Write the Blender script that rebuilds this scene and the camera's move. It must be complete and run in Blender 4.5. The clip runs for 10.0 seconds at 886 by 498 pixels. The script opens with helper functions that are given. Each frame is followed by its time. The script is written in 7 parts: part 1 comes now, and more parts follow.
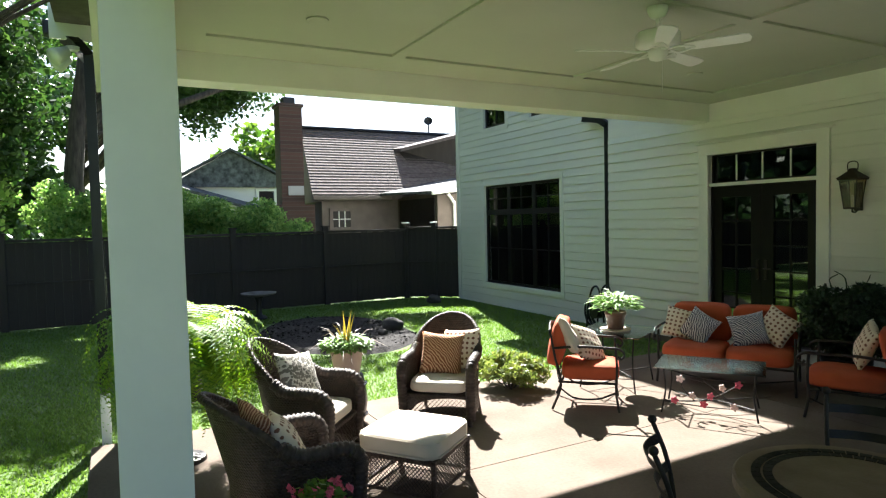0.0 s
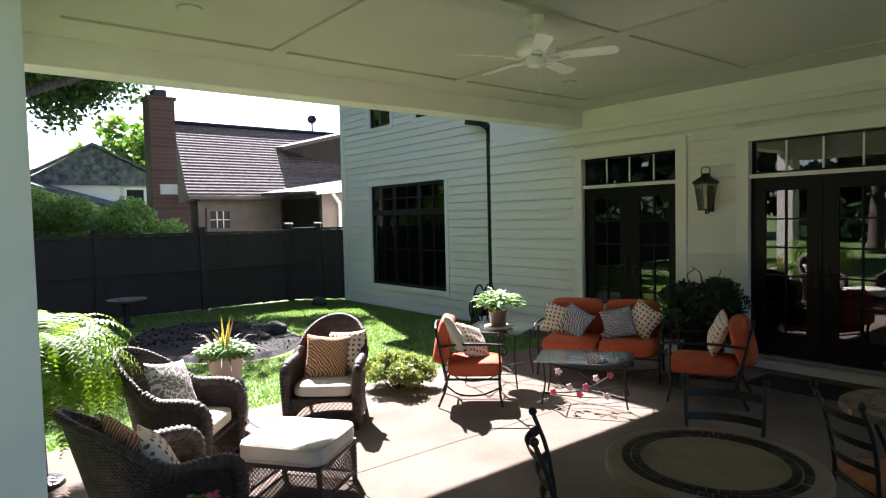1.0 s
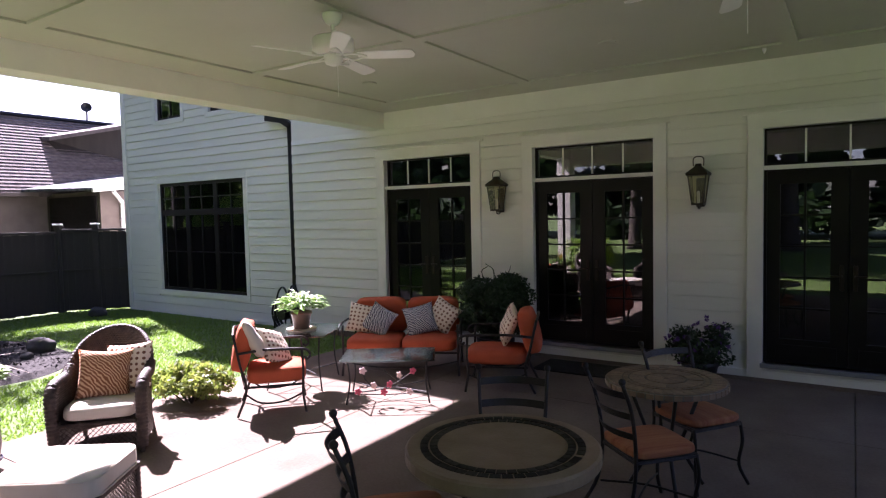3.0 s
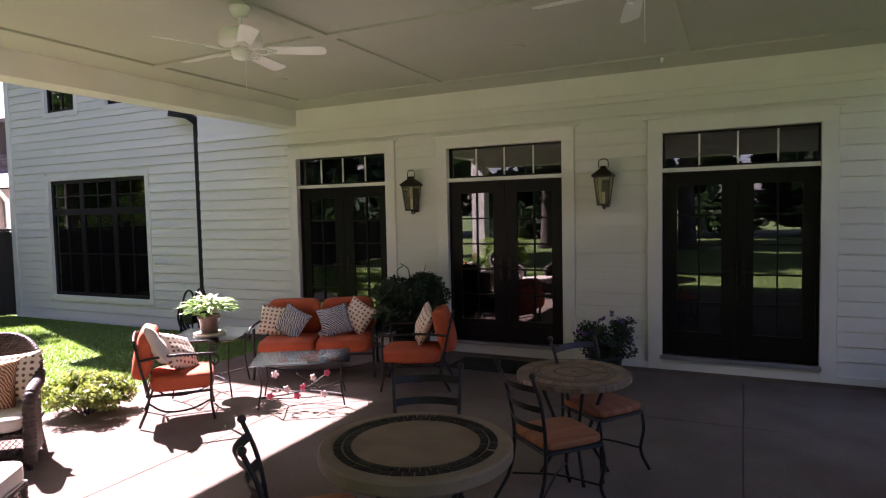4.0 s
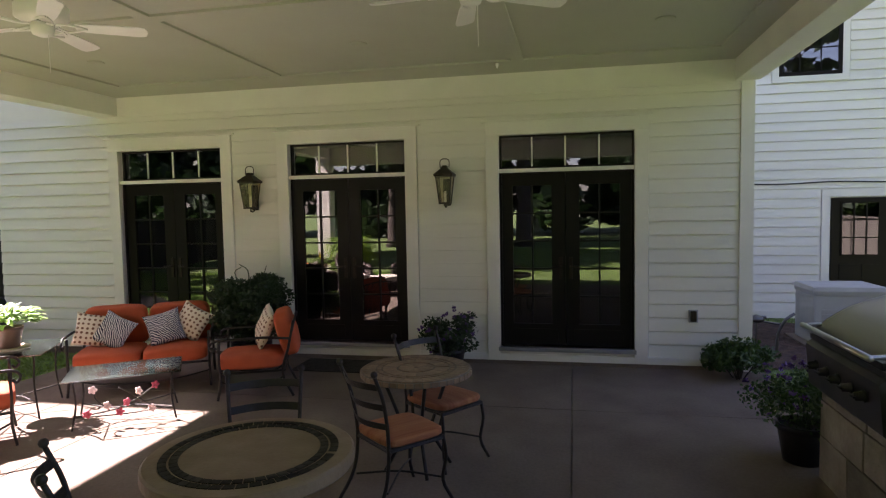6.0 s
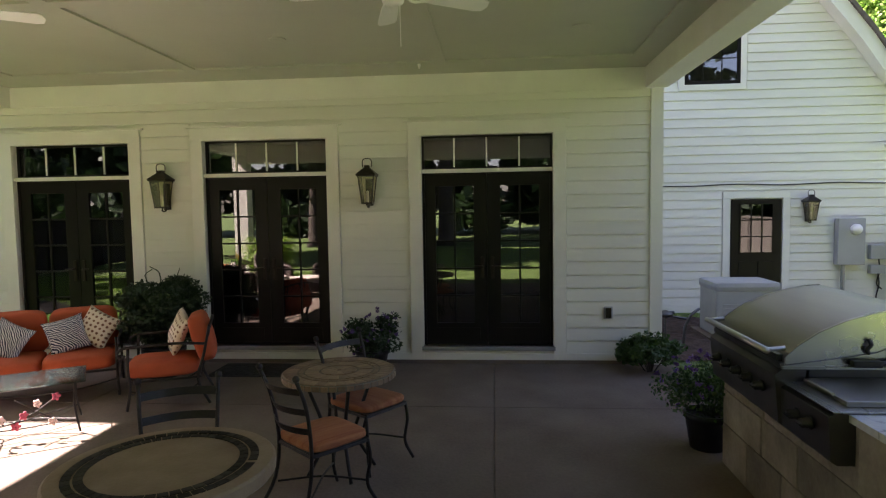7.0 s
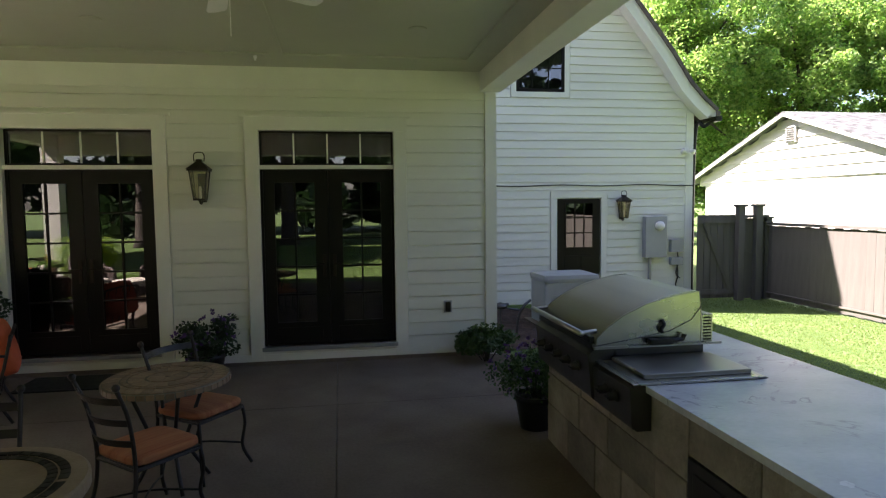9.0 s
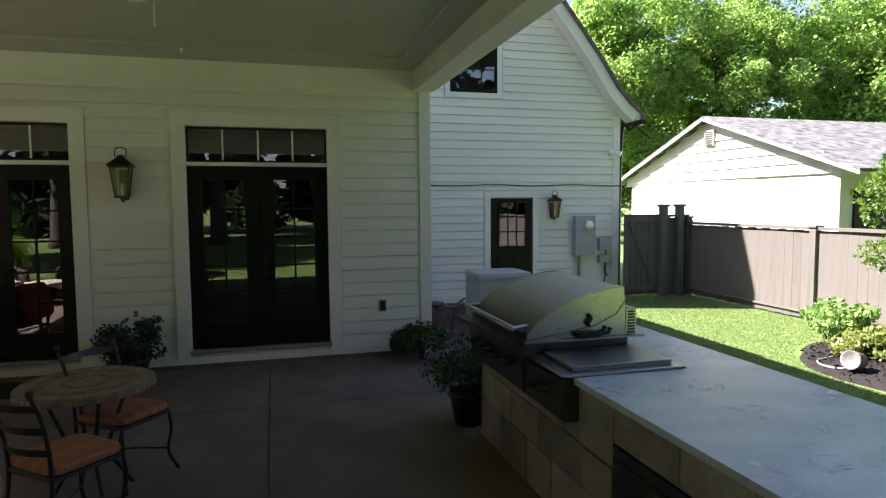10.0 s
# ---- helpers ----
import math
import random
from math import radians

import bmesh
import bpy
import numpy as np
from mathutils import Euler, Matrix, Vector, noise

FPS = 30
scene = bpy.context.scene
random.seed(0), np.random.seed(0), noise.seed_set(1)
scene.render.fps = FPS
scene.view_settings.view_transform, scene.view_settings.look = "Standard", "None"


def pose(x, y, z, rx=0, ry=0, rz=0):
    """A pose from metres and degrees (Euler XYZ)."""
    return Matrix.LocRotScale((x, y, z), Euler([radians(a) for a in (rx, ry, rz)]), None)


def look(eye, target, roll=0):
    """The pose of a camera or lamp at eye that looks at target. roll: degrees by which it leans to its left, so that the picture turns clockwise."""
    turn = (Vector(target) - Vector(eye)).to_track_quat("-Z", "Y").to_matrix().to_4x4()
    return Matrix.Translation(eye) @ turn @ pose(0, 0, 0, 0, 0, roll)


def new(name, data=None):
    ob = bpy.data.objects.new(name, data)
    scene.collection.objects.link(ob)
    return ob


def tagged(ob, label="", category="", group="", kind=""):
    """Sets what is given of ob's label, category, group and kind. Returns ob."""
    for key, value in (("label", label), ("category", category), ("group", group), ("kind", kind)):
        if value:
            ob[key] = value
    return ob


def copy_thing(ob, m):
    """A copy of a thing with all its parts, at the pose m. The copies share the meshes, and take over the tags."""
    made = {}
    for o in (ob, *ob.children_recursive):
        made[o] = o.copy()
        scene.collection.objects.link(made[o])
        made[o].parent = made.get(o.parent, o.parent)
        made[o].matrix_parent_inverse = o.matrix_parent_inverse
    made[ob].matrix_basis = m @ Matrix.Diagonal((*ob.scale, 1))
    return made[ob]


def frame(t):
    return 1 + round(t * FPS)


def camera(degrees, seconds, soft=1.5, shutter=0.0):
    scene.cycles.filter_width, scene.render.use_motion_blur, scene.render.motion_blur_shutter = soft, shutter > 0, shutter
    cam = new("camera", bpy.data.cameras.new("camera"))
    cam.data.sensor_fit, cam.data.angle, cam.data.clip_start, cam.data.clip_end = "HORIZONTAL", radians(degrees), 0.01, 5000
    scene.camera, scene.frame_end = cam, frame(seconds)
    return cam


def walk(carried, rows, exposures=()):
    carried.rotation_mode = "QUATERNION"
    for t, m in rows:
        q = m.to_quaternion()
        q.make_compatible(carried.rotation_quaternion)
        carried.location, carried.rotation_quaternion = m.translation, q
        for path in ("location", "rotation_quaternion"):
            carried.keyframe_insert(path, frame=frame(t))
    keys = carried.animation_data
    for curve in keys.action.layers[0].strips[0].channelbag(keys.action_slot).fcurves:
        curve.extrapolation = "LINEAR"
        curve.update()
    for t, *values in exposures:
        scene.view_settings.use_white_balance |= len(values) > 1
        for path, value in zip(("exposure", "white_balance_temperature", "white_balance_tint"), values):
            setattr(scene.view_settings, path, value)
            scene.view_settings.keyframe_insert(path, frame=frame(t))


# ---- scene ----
cam = camera(71.1, 10.0, soft=1.2)
PATH = [
    (0, (-0.235, -7.508, 1.896), (-1.994, -6.562, 1.804), -1.3),
    (0.5, (-0.242, -7.501, 1.893), (-1.904, -6.393, 1.798), -1.3),
    (1, (-0.244, -7.492, 1.892), (-1.802, -6.242, 1.794), -1.3),
    (1.5, (-0.245, -7.473, 1.894), (-1.695, -6.1, 1.793), -1.3),
    (2, (-0.24, -7.461, 1.894), (-1.575, -5.975, 1.787), -1.3),
    (2.5, (-0.234, -7.446, 1.889), (-1.453, -5.863, 1.78), -1.3),
    (4, (-0.212, -7.432, 1.878), (-1.083, -5.635, 1.763), -1.2),
    (4.5, (-0.187, -7.423, 1.873), (-0.937, -5.573, 1.754), -1.2),
    (5, (-0.173, -7.416, 1.869), (-0.813, -5.525, 1.748), -1.1),
    (5.5, (-0.174, -7.396, 1.863), (-0.703, -5.471, 1.739), -1.1),
    (7, (-0.185, -7.381, 1.874), (-0.35, -5.392, 1.741), -0.9),
    (7.5, (-0.18, -7.388, 1.866), (-0.22, -5.394, 1.73), -0.8),
    (8, (-0.161, -7.397, 1.863), (-0.079, -5.403, 1.724), -0.7),
    (8.5, (-0.144, -7.412, 1.861), (0.057, -5.427, 1.721), -0.7),
    (9, (-0.134, -7.43, 1.86), (0.191, -5.462, 1.716), -0.6),
    (9.5, (-0.133, -7.445, 1.855), (0.298, -5.497, 1.709), -0.5),
    (10, (-0.127, -7.455, 1.849), (0.401, -5.531, 1.702), -0.4),
]
walk(cam, [(t, look(eye, target, roll)) for t, eye, target, roll in PATH],
     [(0.0, 2.58, 6100, 10), (1.0, 2.63, 5950, 22), (2.5, 2.71, 5800, 40), (4.5, 3.04, 6350, 50), (5.5, 3.17, 6500, 43), (7.5, 3.36, 6850, 30), (8.5, 3.08, 6650, 28), (9.5, 2.70, 6450, 24), (10.0, 2.57, 6350, 23)])

# ---- world, sun, exposure ----
SUN = Vector((-0.92, 0.32, 1.0)).normalized()
world = bpy.data.worlds.new("world")
scene.world = world
world.use_nodes = True
wn = world.node_tree.nodes
sky = wn.new("ShaderNodeTexSky")
sky.sky_type = "NISHITA"
sky.sun_disc = False
sky.sun_elevation = math.asin(SUN.z)
sky.sun_rotation = math.atan2(SUN.x, SUN.y)
sky.air_density, sky.dust_density = 1.0, 1.5
wn["Background"].inputs["Strength"].default_value = 0.050
world.node_tree.links.new(sky.outputs["Color"], wn["Background"].inputs["Color"])
sun = new("sun", bpy.data.lights.new("sun", "SUN"))
sun.data.energy, sun.data.angle, sun.data.color = 5.0, radians(0.55), (1.0, 0.94, 0.84)
sun.matrix_world = look(SUN * 40, (0, 0, 0))


# ---- materials ----
def mat(name, base, rough=0.7, metal=0.0, vary=0.12, scale=6.0, fine=60.0, bump=0.15, second=None, stretch=(1, 1, 1), random_tone=0.0, spec=0.5, grain=0.0):
    """A paint, wood, stone, metal or fabric: two scales of tone, a fine relief, and an optional tone by object."""
    m = bpy.data.materials.new(name)
    m.use_nodes = True
    nt = m.node_tree
    n, l = nt.nodes, nt.links
    p = n["Principled BSDF"]
    p.inputs["Roughness"].default_value = rough
    p.inputs["Metallic"].default_value = metal
    p.inputs["Specular IOR Level"].default_value = spec
    tc = n.new("ShaderNodeTexCoord")
    mp = n.new("ShaderNodeMapping")
    mp.inputs["Scale"].default_value = stretch
    l.new(tc.outputs["Object"], mp.inputs["Vector"])
    a = n.new("ShaderNodeTexNoise")
    a.inputs["Scale"].default_value, a.inputs["Detail"].default_value = scale, 4
    b = n.new("ShaderNodeTexNoise")
    b.inputs["Scale"].default_value, b.inputs["Detail"].default_value = fine, 3
    l.new(mp.outputs[0], a.inputs["Vector"])
    l.new(mp.outputs[0], b.inputs["Vector"])
    ramp = n.new("ShaderNodeMapRange")
    ramp.inputs["From Min"].default_value, ramp.inputs["From Max"].default_value = 0.3, 0.7
    l.new(a.outputs["Fac"], ramp.inputs["Value"])
    mix = n.new("ShaderNodeMix")
    mix.data_type = "RGBA"
    c2 = second or tuple(c * (1 - vary * 2) for c in base)
    mix.inputs["A"].default_value, mix.inputs["B"].default_value = (*base, 1), (*c2, 1)
    l.new(ramp.outputs[0], mix.inputs["Factor"])
    hs = n.new("ShaderNodeHueSaturation")
    l.new(mix.outputs["Result"], hs.inputs["Color"])
    val = n.new("ShaderNodeMath")
    val.operation = "MULTIPLY_ADD"
    val.inputs[1].default_value, val.inputs[2].default_value = max(vary, grain), 1 - max(vary, grain) / 2
    l.new(b.outputs["Fac"], val.inputs[0])
    out = val.outputs[0]
    if random_tone:
        oi = n.new("ShaderNodeObjectInfo")
        r = n.new("ShaderNodeMath")
        r.operation = "MULTIPLY_ADD"
        r.inputs[1].default_value, r.inputs[2].default_value = random_tone, 1 - random_tone / 2
        l.new(oi.outputs["Random"], r.inputs[0])
        mu = n.new("ShaderNodeMath")
        mu.operation = "MULTIPLY"
        l.new(out, mu.inputs[0])
        l.new(r.outputs[0], mu.inputs[1])
        out = mu.outputs[0]
    l.new(out, hs.inputs["Value"])
    l.new(hs.outputs[0], p.inputs["Base Color"])
    rr = n.new("ShaderNodeMath")
    rr.operation = "MULTIPLY_ADD"
    rr.inputs[1].default_value, rr.inputs[2].default_value = 0.2, rough - 0.1
    l.new(a.outputs["Fac"], rr.inputs[0])
    l.new(rr.outputs[0], p.inputs["Roughness"])
    if bump:
        bp = n.new("ShaderNodeBump")
        bp.inputs["Strength"].default_value, bp.inputs["Distance"].default_value = bump, 0.01
        l.new(b.outputs["Fac"], bp.inputs["Height"])
        l.new(bp.outputs[0], p.inputs["Normal"])
    return m


def leaf_mat(name, base, second, trans=0.35):
    """Leaves: tone by leaf, some light passes through."""
    m = bpy.data.materials.new(name)
    m.use_nodes = True
    n, l = m.node_tree.nodes, m.node_tree.links
    p = n["Principled BSDF"]
    p.inputs["Roughness"].default_value = 0.5
    g = n.new("ShaderNodeNewGeometry")
    mix = n.new("ShaderNodeMix")
    mix.data_type = "RGBA"
    mix.inputs["A"].default_value, mix.inputs["B"].default_value = (*base, 1), (*second, 1)
    l.new(g.outputs["Random Per Island"], mix.inputs["Factor"])
    l.new(mix.outputs["Result"], p.inputs["Base Color"])
    t = n.new("ShaderNodeBsdfTranslucent")
    hs = n.new("ShaderNodeHueSaturation")
    hs.inputs["Value"].default_value, hs.inputs["Saturation"].default_value = 1.9, 1.1
    l.new(mix.outputs["Result"], hs.inputs["Color"])
    l.new(hs.outputs[0], t.inputs["Color"])
    ms = n.new("ShaderNodeMixShader")
    ms.inputs[0].default_value = trans
    l.new(p.outputs[0], ms.inputs[1])
    l.new(t.outputs[0], ms.inputs[2])
    l.new(ms.outputs[0], n["Material Output"].inputs["Surface"])
    return m


def glass_mat(name, tint, ior, rough=0.0, floor_gloss=0.0):
    """A thin pane: clear, with the gloss of its two faces."""
    m = bpy.data.materials.new(name)
    m.use_nodes = True
    n, l = m.node_tree.nodes, m.node_tree.links
    n.remove(n["Principled BSDF"])
    tr = n.new("ShaderNodeBsdfTransparent")
    tr.inputs["Color"].default_value = (*tint, 1)
    gl = n.new("ShaderNodeBsdfGlossy")
    gl.inputs["Roughness"].default_value = rough
    fr = n.new("ShaderNodeFresnel")
    fr.inputs["IOR"].default_value = ior
    mx = n.new("ShaderNodeMath")
    mx.operation = "MAXIMUM"
    mx.inputs[1].default_value = floor_gloss
    l.new(fr.outputs[0], mx.inputs[0])
    ms = n.new("ShaderNodeMixShader")
    l.new(mx.outputs[0], ms.inputs[0])
    l.new(tr.outputs[0], ms.inputs[1])
    l.new(gl.outputs[0], ms.inputs[2])
    l.new(ms.outputs[0], n["Material Output"].inputs["Surface"])
    return m


def veined(m, tone):
    """Thin dark broken veins over a stone."""
    n, l = m.node_tree.nodes, m.node_tree.links
    inp = n["Principled BSDF"].inputs["Base Color"]
    was = inp.links[0].from_socket
    tc = n.new("ShaderNodeTexCoord")
    a = n.new("ShaderNodeTexNoise")
    a.inputs["Scale"].default_value, a.inputs["Detail"].default_value, a.inputs["Distortion"].default_value = 2.2, 6, 1.2
    b = n.new("ShaderNodeTexNoise")
    b.inputs["Scale"].default_value = 5.0
    l.new(tc.outputs["Object"], a.inputs["Vector"])
    l.new(tc.outputs["Object"], b.inputs["Vector"])
    d = n.new("ShaderNodeMath")
    d.operation = "SUBTRACT"
    d.inputs[1].default_value = 0.5
    l.new(a.outputs["Fac"], d.inputs[0])
    e = n.new("ShaderNodeMath")
    e.operation = "ABSOLUTE"
    l.new(d.outputs[0], e.inputs[0])
    line = n.new("ShaderNodeMapRange")
    line.inputs["From Min"].default_value, line.inputs["From Max"].default_value = 0.0, 0.012
    line.inputs["To Min"].default_value, line.inputs["To Max"].default_value = 0.7, 0.0
    l.new(e.outputs[0], line.inputs["Value"])
    gate_ = n.new("ShaderNodeMapRange")
    gate_.inputs["From Min"].default_value, gate_.inputs["From Max"].default_value = 0.48, 0.62
    l.new(b.outputs["Fac"], gate_.inputs["Value"])
    k = n.new("ShaderNodeMath")
    k.operation = "MULTIPLY"
    l.new(line.outputs[0], k.inputs[0])
    l.new(gate_.outputs[0], k.inputs[1])
    mix = n.new("ShaderNodeMix")
    mix.data_type = "RGBA"
    mix.inputs["B"].default_value = (*tone, 1)
    l.new(k.outputs[0], mix.inputs["Factor"])
    l.new(was, mix.inputs["A"])
    l.new(mix.outputs["Result"], inp)
    return m


def pattern_mat(name, kind, ground, ink, scale):
    """Printed cushion cloth: zebra stripes, or rows of round spots."""
    m = bpy.data.materials.new(name)
    m.use_nodes = True
    n, l = m.node_tree.nodes, m.node_tree.links
    p = n["Principled BSDF"]
    p.inputs["Roughness"].default_value = 0.9
    tc = n.new("ShaderNodeTexCoord")
    if kind == "zebra":
        w = n.new("ShaderNodeTexWave")
        w.bands_direction = "DIAGONAL"
        w.inputs["Scale"].default_value, w.inputs["Distortion"].default_value = scale, 5.5
        w.inputs["Detail"].default_value, w.inputs["Detail Scale"].default_value = 1.0, 0.9
        l.new(tc.outputs["Object"], w.inputs["Vector"])
        fac, lo, hi = w.outputs["Fac"], 0.54, 0.64
    else:
        mp = n.new("ShaderNodeMapping")
        mp.inputs["Scale"].default_value = (1, 0, 1)
        l.new(tc.outputs["Object"], mp.inputs["Vector"])
        w = n.new("ShaderNodeTexVoronoi")
        w.inputs["Scale"].default_value, w.inputs["Randomness"].default_value = scale, 0.15 if kind == "dots" else 0.8
        l.new(mp.outputs[0], w.inputs["Vector"])
        fac, lo, hi = w.outputs["Distance"], *((0.25, 0.31) if kind == "dots" else (0.54, 0.62))
    r = n.new("ShaderNodeMapRange")
    r.inputs["From Min"].default_value, r.inputs["From Max"].default_value = lo, hi
    l.new(fac, r.inputs["Value"])
    mix = n.new("ShaderNodeMix")
    mix.data_type = "RGBA"
    mix.inputs["A"].default_value, mix.inputs["B"].default_value = (*ink, 1), (*ground, 1)
    l.new(r.outputs[0], mix.inputs["Factor"])
    l.new(mix.outputs["Result"], p.inputs["Base Color"])
    b = n.new("ShaderNodeTexNoise")
    b.inputs["Scale"].default_value = 220
    l.new(tc.outputs["Object"], b.inputs["Vector"])
    bp = n.new("ShaderNodeBump")
    bp.inputs["Strength"].default_value, bp.inputs["Distance"].default_value = 0.3, 0.005
    l.new(b.outputs["Fac"], bp.inputs["Height"])
    l.new(bp.outputs[0], p.inputs["Normal"])
    return m


M_SIDING = mat("white_siding", (0.80, 0.79, 0.715), 0.55, vary=0.05, scale=1.2, fine=30, bump=0.06, stretch=(0.3, 1, 2), random_tone=0.04)
M_TRIM = mat("white_trim_paint", (0.81, 0.80, 0.73), 0.45, vary=0.04, scale=2, fine=25, bump=0.04)
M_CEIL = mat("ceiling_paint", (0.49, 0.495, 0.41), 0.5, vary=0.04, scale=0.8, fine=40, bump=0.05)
M_CONCRETE = mat("patio_concrete", (0.190, 0.154, 0.126), 0.8, vary=0.2, scale=1.6, fine=38, bump=0.3, second=(0.138, 0.108, 0.086), spec=0.05, grain=0.4)
M_DARKDOOR = mat("espresso_door_paint", (0.010, 0.008, 0.007), 0.4, vary=0.1, scale=3, fine=50, bump=0.06, spec=0.2)
M_BLACK = mat("black_metal", (0.012, 0.012, 0.013), 0.4, metal=0.2, vary=0.15, fine=80, bump=0.1)
M_IRON = mat("wrought_iron", (0.022, 0.018, 0.015), 0.5, metal=0.3, vary=0.25, scale=14, fine=120, bump=0.3)
M_BRONZE = mat("bronze_lantern", (0.035, 0.026, 0.018), 0.45, metal=0.6, vary=0.2, scale=12, fine=90, bump=0.15)
M_WICKER = mat("brown_wicker", (0.060, 0.038, 0.028), 0.55, vary=0.35, scale=20, fine=140, bump=0.5)
M_CREAM = mat("cream_cushion", (0.62, 0.57, 0.48), 0.9, vary=0.06, scale=5, fine=260, bump=0.25)
M_ORANGE = mat("orange_cushion", (0.52, 0.095, 0.030), 0.85, vary=0.10, scale=5, fine=240, bump=0.3)
M_STRIPE = mat("orange_woven_seat", (0.42, 0.17, 0.065), 0.85, vary=0.3, scale=7, fine=70, bump=0.4, second=(0.28, 0.085, 0.035), stretch=(5, 0.35, 1))
M_TERRA = mat("blush_ceramic", (0.55, 0.43, 0.34), 0.6, vary=0.08, scale=5, fine=60, bump=0.1)
M_CLAYPOT = mat("brown_clay_pot", (0.14, 0.075, 0.045), 0.7, vary=0.2, scale=9, fine=70, bump=0.2)
M_STOOL = mat("glazed_navy_ceramic", (0.020, 0.022, 0.035), 0.18, vary=0.2, scale=8, fine=50, bump=0.05)
M_STONE = mat("limestone_block", (0.31, 0.265, 0.205), 0.8, vary=0.3, scale=3.2, fine=26, bump=0.9, second=(0.165, 0.140, 0.112), random_tone=0.7, grain=0.45)
M_MORTAR = mat("mortar", (0.17, 0.15, 0.125), 0.9, vary=0.15, scale=8, fine=60, bump=0.4)
M_CREAMWALL = mat("cream_outbuilding_paint", (0.50, 0.49, 0.45), 0.6, vary=0.08, scale=2, fine=30, bump=0.08)
M_GRANITE = veined(mat("grey_marble_counter", (0.60, 0.61, 0.63), 0.24, vary=0.12, scale=2.4, fine=30, bump=0.03, second=(0.42, 0.43, 0.46), stretch=(1, 1.6, 1), grain=0.25), (0.20, 0.20, 0.22))
M_STEEL = mat("stainless_steel", (0.50, 0.49, 0.45), 0.27, metal=1.0, vary=0.08, scale=3, fine=160, bump=0.03, stretch=(1, 0.05, 1))
# Base set below M_STEEL: the hood's dark ceiling reflection is put into the colour.
M_HOOD = mat("darkened_brushed_steel", (0.38, 0.365, 0.34), 0.34, metal=1.0, vary=0.1, scale=3, fine=160, bump=0.03, stretch=(1, 0.05, 1))
M_DKSTEEL = mat("dark_grill_steel", (0.13, 0.125, 0.12), 0.32, metal=0.9, vary=0.1, scale=4, fine=90, bump=0.05)
M_TAN = mat("tan_cast_stone", (0.225, 0.170, 0.108), 0.6, vary=0.2, scale=4, fine=60, bump=0.2, second=(0.165, 0.108, 0.062), spec=0.3)
M_TILE_D = mat("dark_mosaic_tile", (0.030, 0.026, 0.019), 0.6, vary=0.2, scale=20, fine=80, bump=0.15, random_tone=1.2, spec=0.15)
M_TILE_T = mat("tan_mosaic_tile", (0.23, 0.150, 0.095), 0.5, vary=0.15, scale=20, fine=80, bump=0.2, random_tone=0.5)
M_FENCE = mat("brown_painted_fence", (0.027, 0.0215, 0.0175), 0.75, vary=0.15, scale=2, fine=40, bump=0.25, stretch=(3, 3, 0.4), random_tone=0.12)
M_FENCE_R = mat("weathered_grey_fence", (0.118, 0.109, 0.096), 0.8, vary=0.15, scale=2, fine=40, bump=0.3, stretch=(3, 3, 0.4), random_tone=0.12)
M_SHINGLE = mat("asphalt_shingle", (0.135, 0.110, 0.105), 0.9, vary=0.2, scale=7, fine=80, bump=0.5, random_tone=0.4)
M_SHINGLE_G = mat("grey_roof_shingle", (0.160, 0.166, 0.172), 0.9, vary=0.4, scale=4, fine=18, bump=0.5, random_tone=0.12)
M_TAUPE = mat("taupe_stucco", (0.145, 0.118, 0.102), 0.85, vary=0.1, scale=3, fine=60, bump=0.3)
M_BARK = mat("bark", (0.085, 0.068, 0.055), 0.95, vary=0.3, scale=6, fine=26, bump=1.0, stretch=(3, 3, 0.5))
M_MULCH = mat("dark_mulch", (0.011, 0.008, 0.0065), 0.95, vary=0.35, scale=14, fine=70, bump=1.0)
M_CHIPS = mat("brown_bark_mulch", (0.085, 0.045, 0.030), 0.95, vary=0.35, scale=14, fine=70, bump=1.0)
M_ROCK = mat("grey_rock", (0.17, 0.16, 0.15), 0.85, vary=0.25, scale=6, fine=40, bump=0.6)
M_PLASTIC = mat("grey_plastic", (0.36, 0.37, 0.38), 0.45, vary=0.05, scale=4, fine=60, bump=0.04)
M_BEIGE = mat("beige_generator", (0.38, 0.385, 0.38), 0.5, vary=0.05, scale=4, fine=60, bump=0.04)
M_WHITEP = mat("white_plastic", (0.84, 0.83, 0.80), 0.4, vary=0.03, scale=4, fine=60, bump=0.02)
# Dark tone on every room face stands for the lack of light indoors.
M_ROOM = mat("unlit_room_tone", (0.10, 0.095, 0.085), 0.8, vary=0.1)
M_PINK = mat("pink_petal", (0.70, 0.10, 0.16), 0.6, vary=0.2, scale=30)
M_PALEPINK = mat("white_pink_petal", (0.75, 0.55, 0.52), 0.5, vary=0.1, scale=40)
M_PURPLE = mat("purple_petal", (0.14, 0.06, 0.25), 0.6, vary=0.2, scale=30)
M_CONDUIT = mat("grey_conduit", (0.34, 0.35, 0.36), 0.4, metal=0.5, vary=0.05)
M_MAT = mat("dark_door_mat", (0.022, 0.018, 0.016), 0.95, vary=0.3, scale=20, fine=200, bump=0.8)
M_LAMPGLASS = glass_mat("seeded_lantern_glass", (0.84, 0.77, 0.60), 1.5, 0.25, 0.12)
M_PANE = glass_mat("window_pane", (0.55, 0.55, 0.55), 1.8, 0.0, 0.15)
M_GLASSTOP = glass_mat("table_glass", (0.62, 0.80, 0.78), 1.75, 0.10, 0.40)
M_ZEBRA_B = pattern_mat("blue_zebra_cloth", "zebra", (0.66, 0.66, 0.66), (0.012, 0.016, 0.045), 23)
M_ZEBRA_O = pattern_mat("tan_tiger_cloth", "zebra", (0.68, 0.42, 0.25), (0.26, 0.095, 0.040), 19)
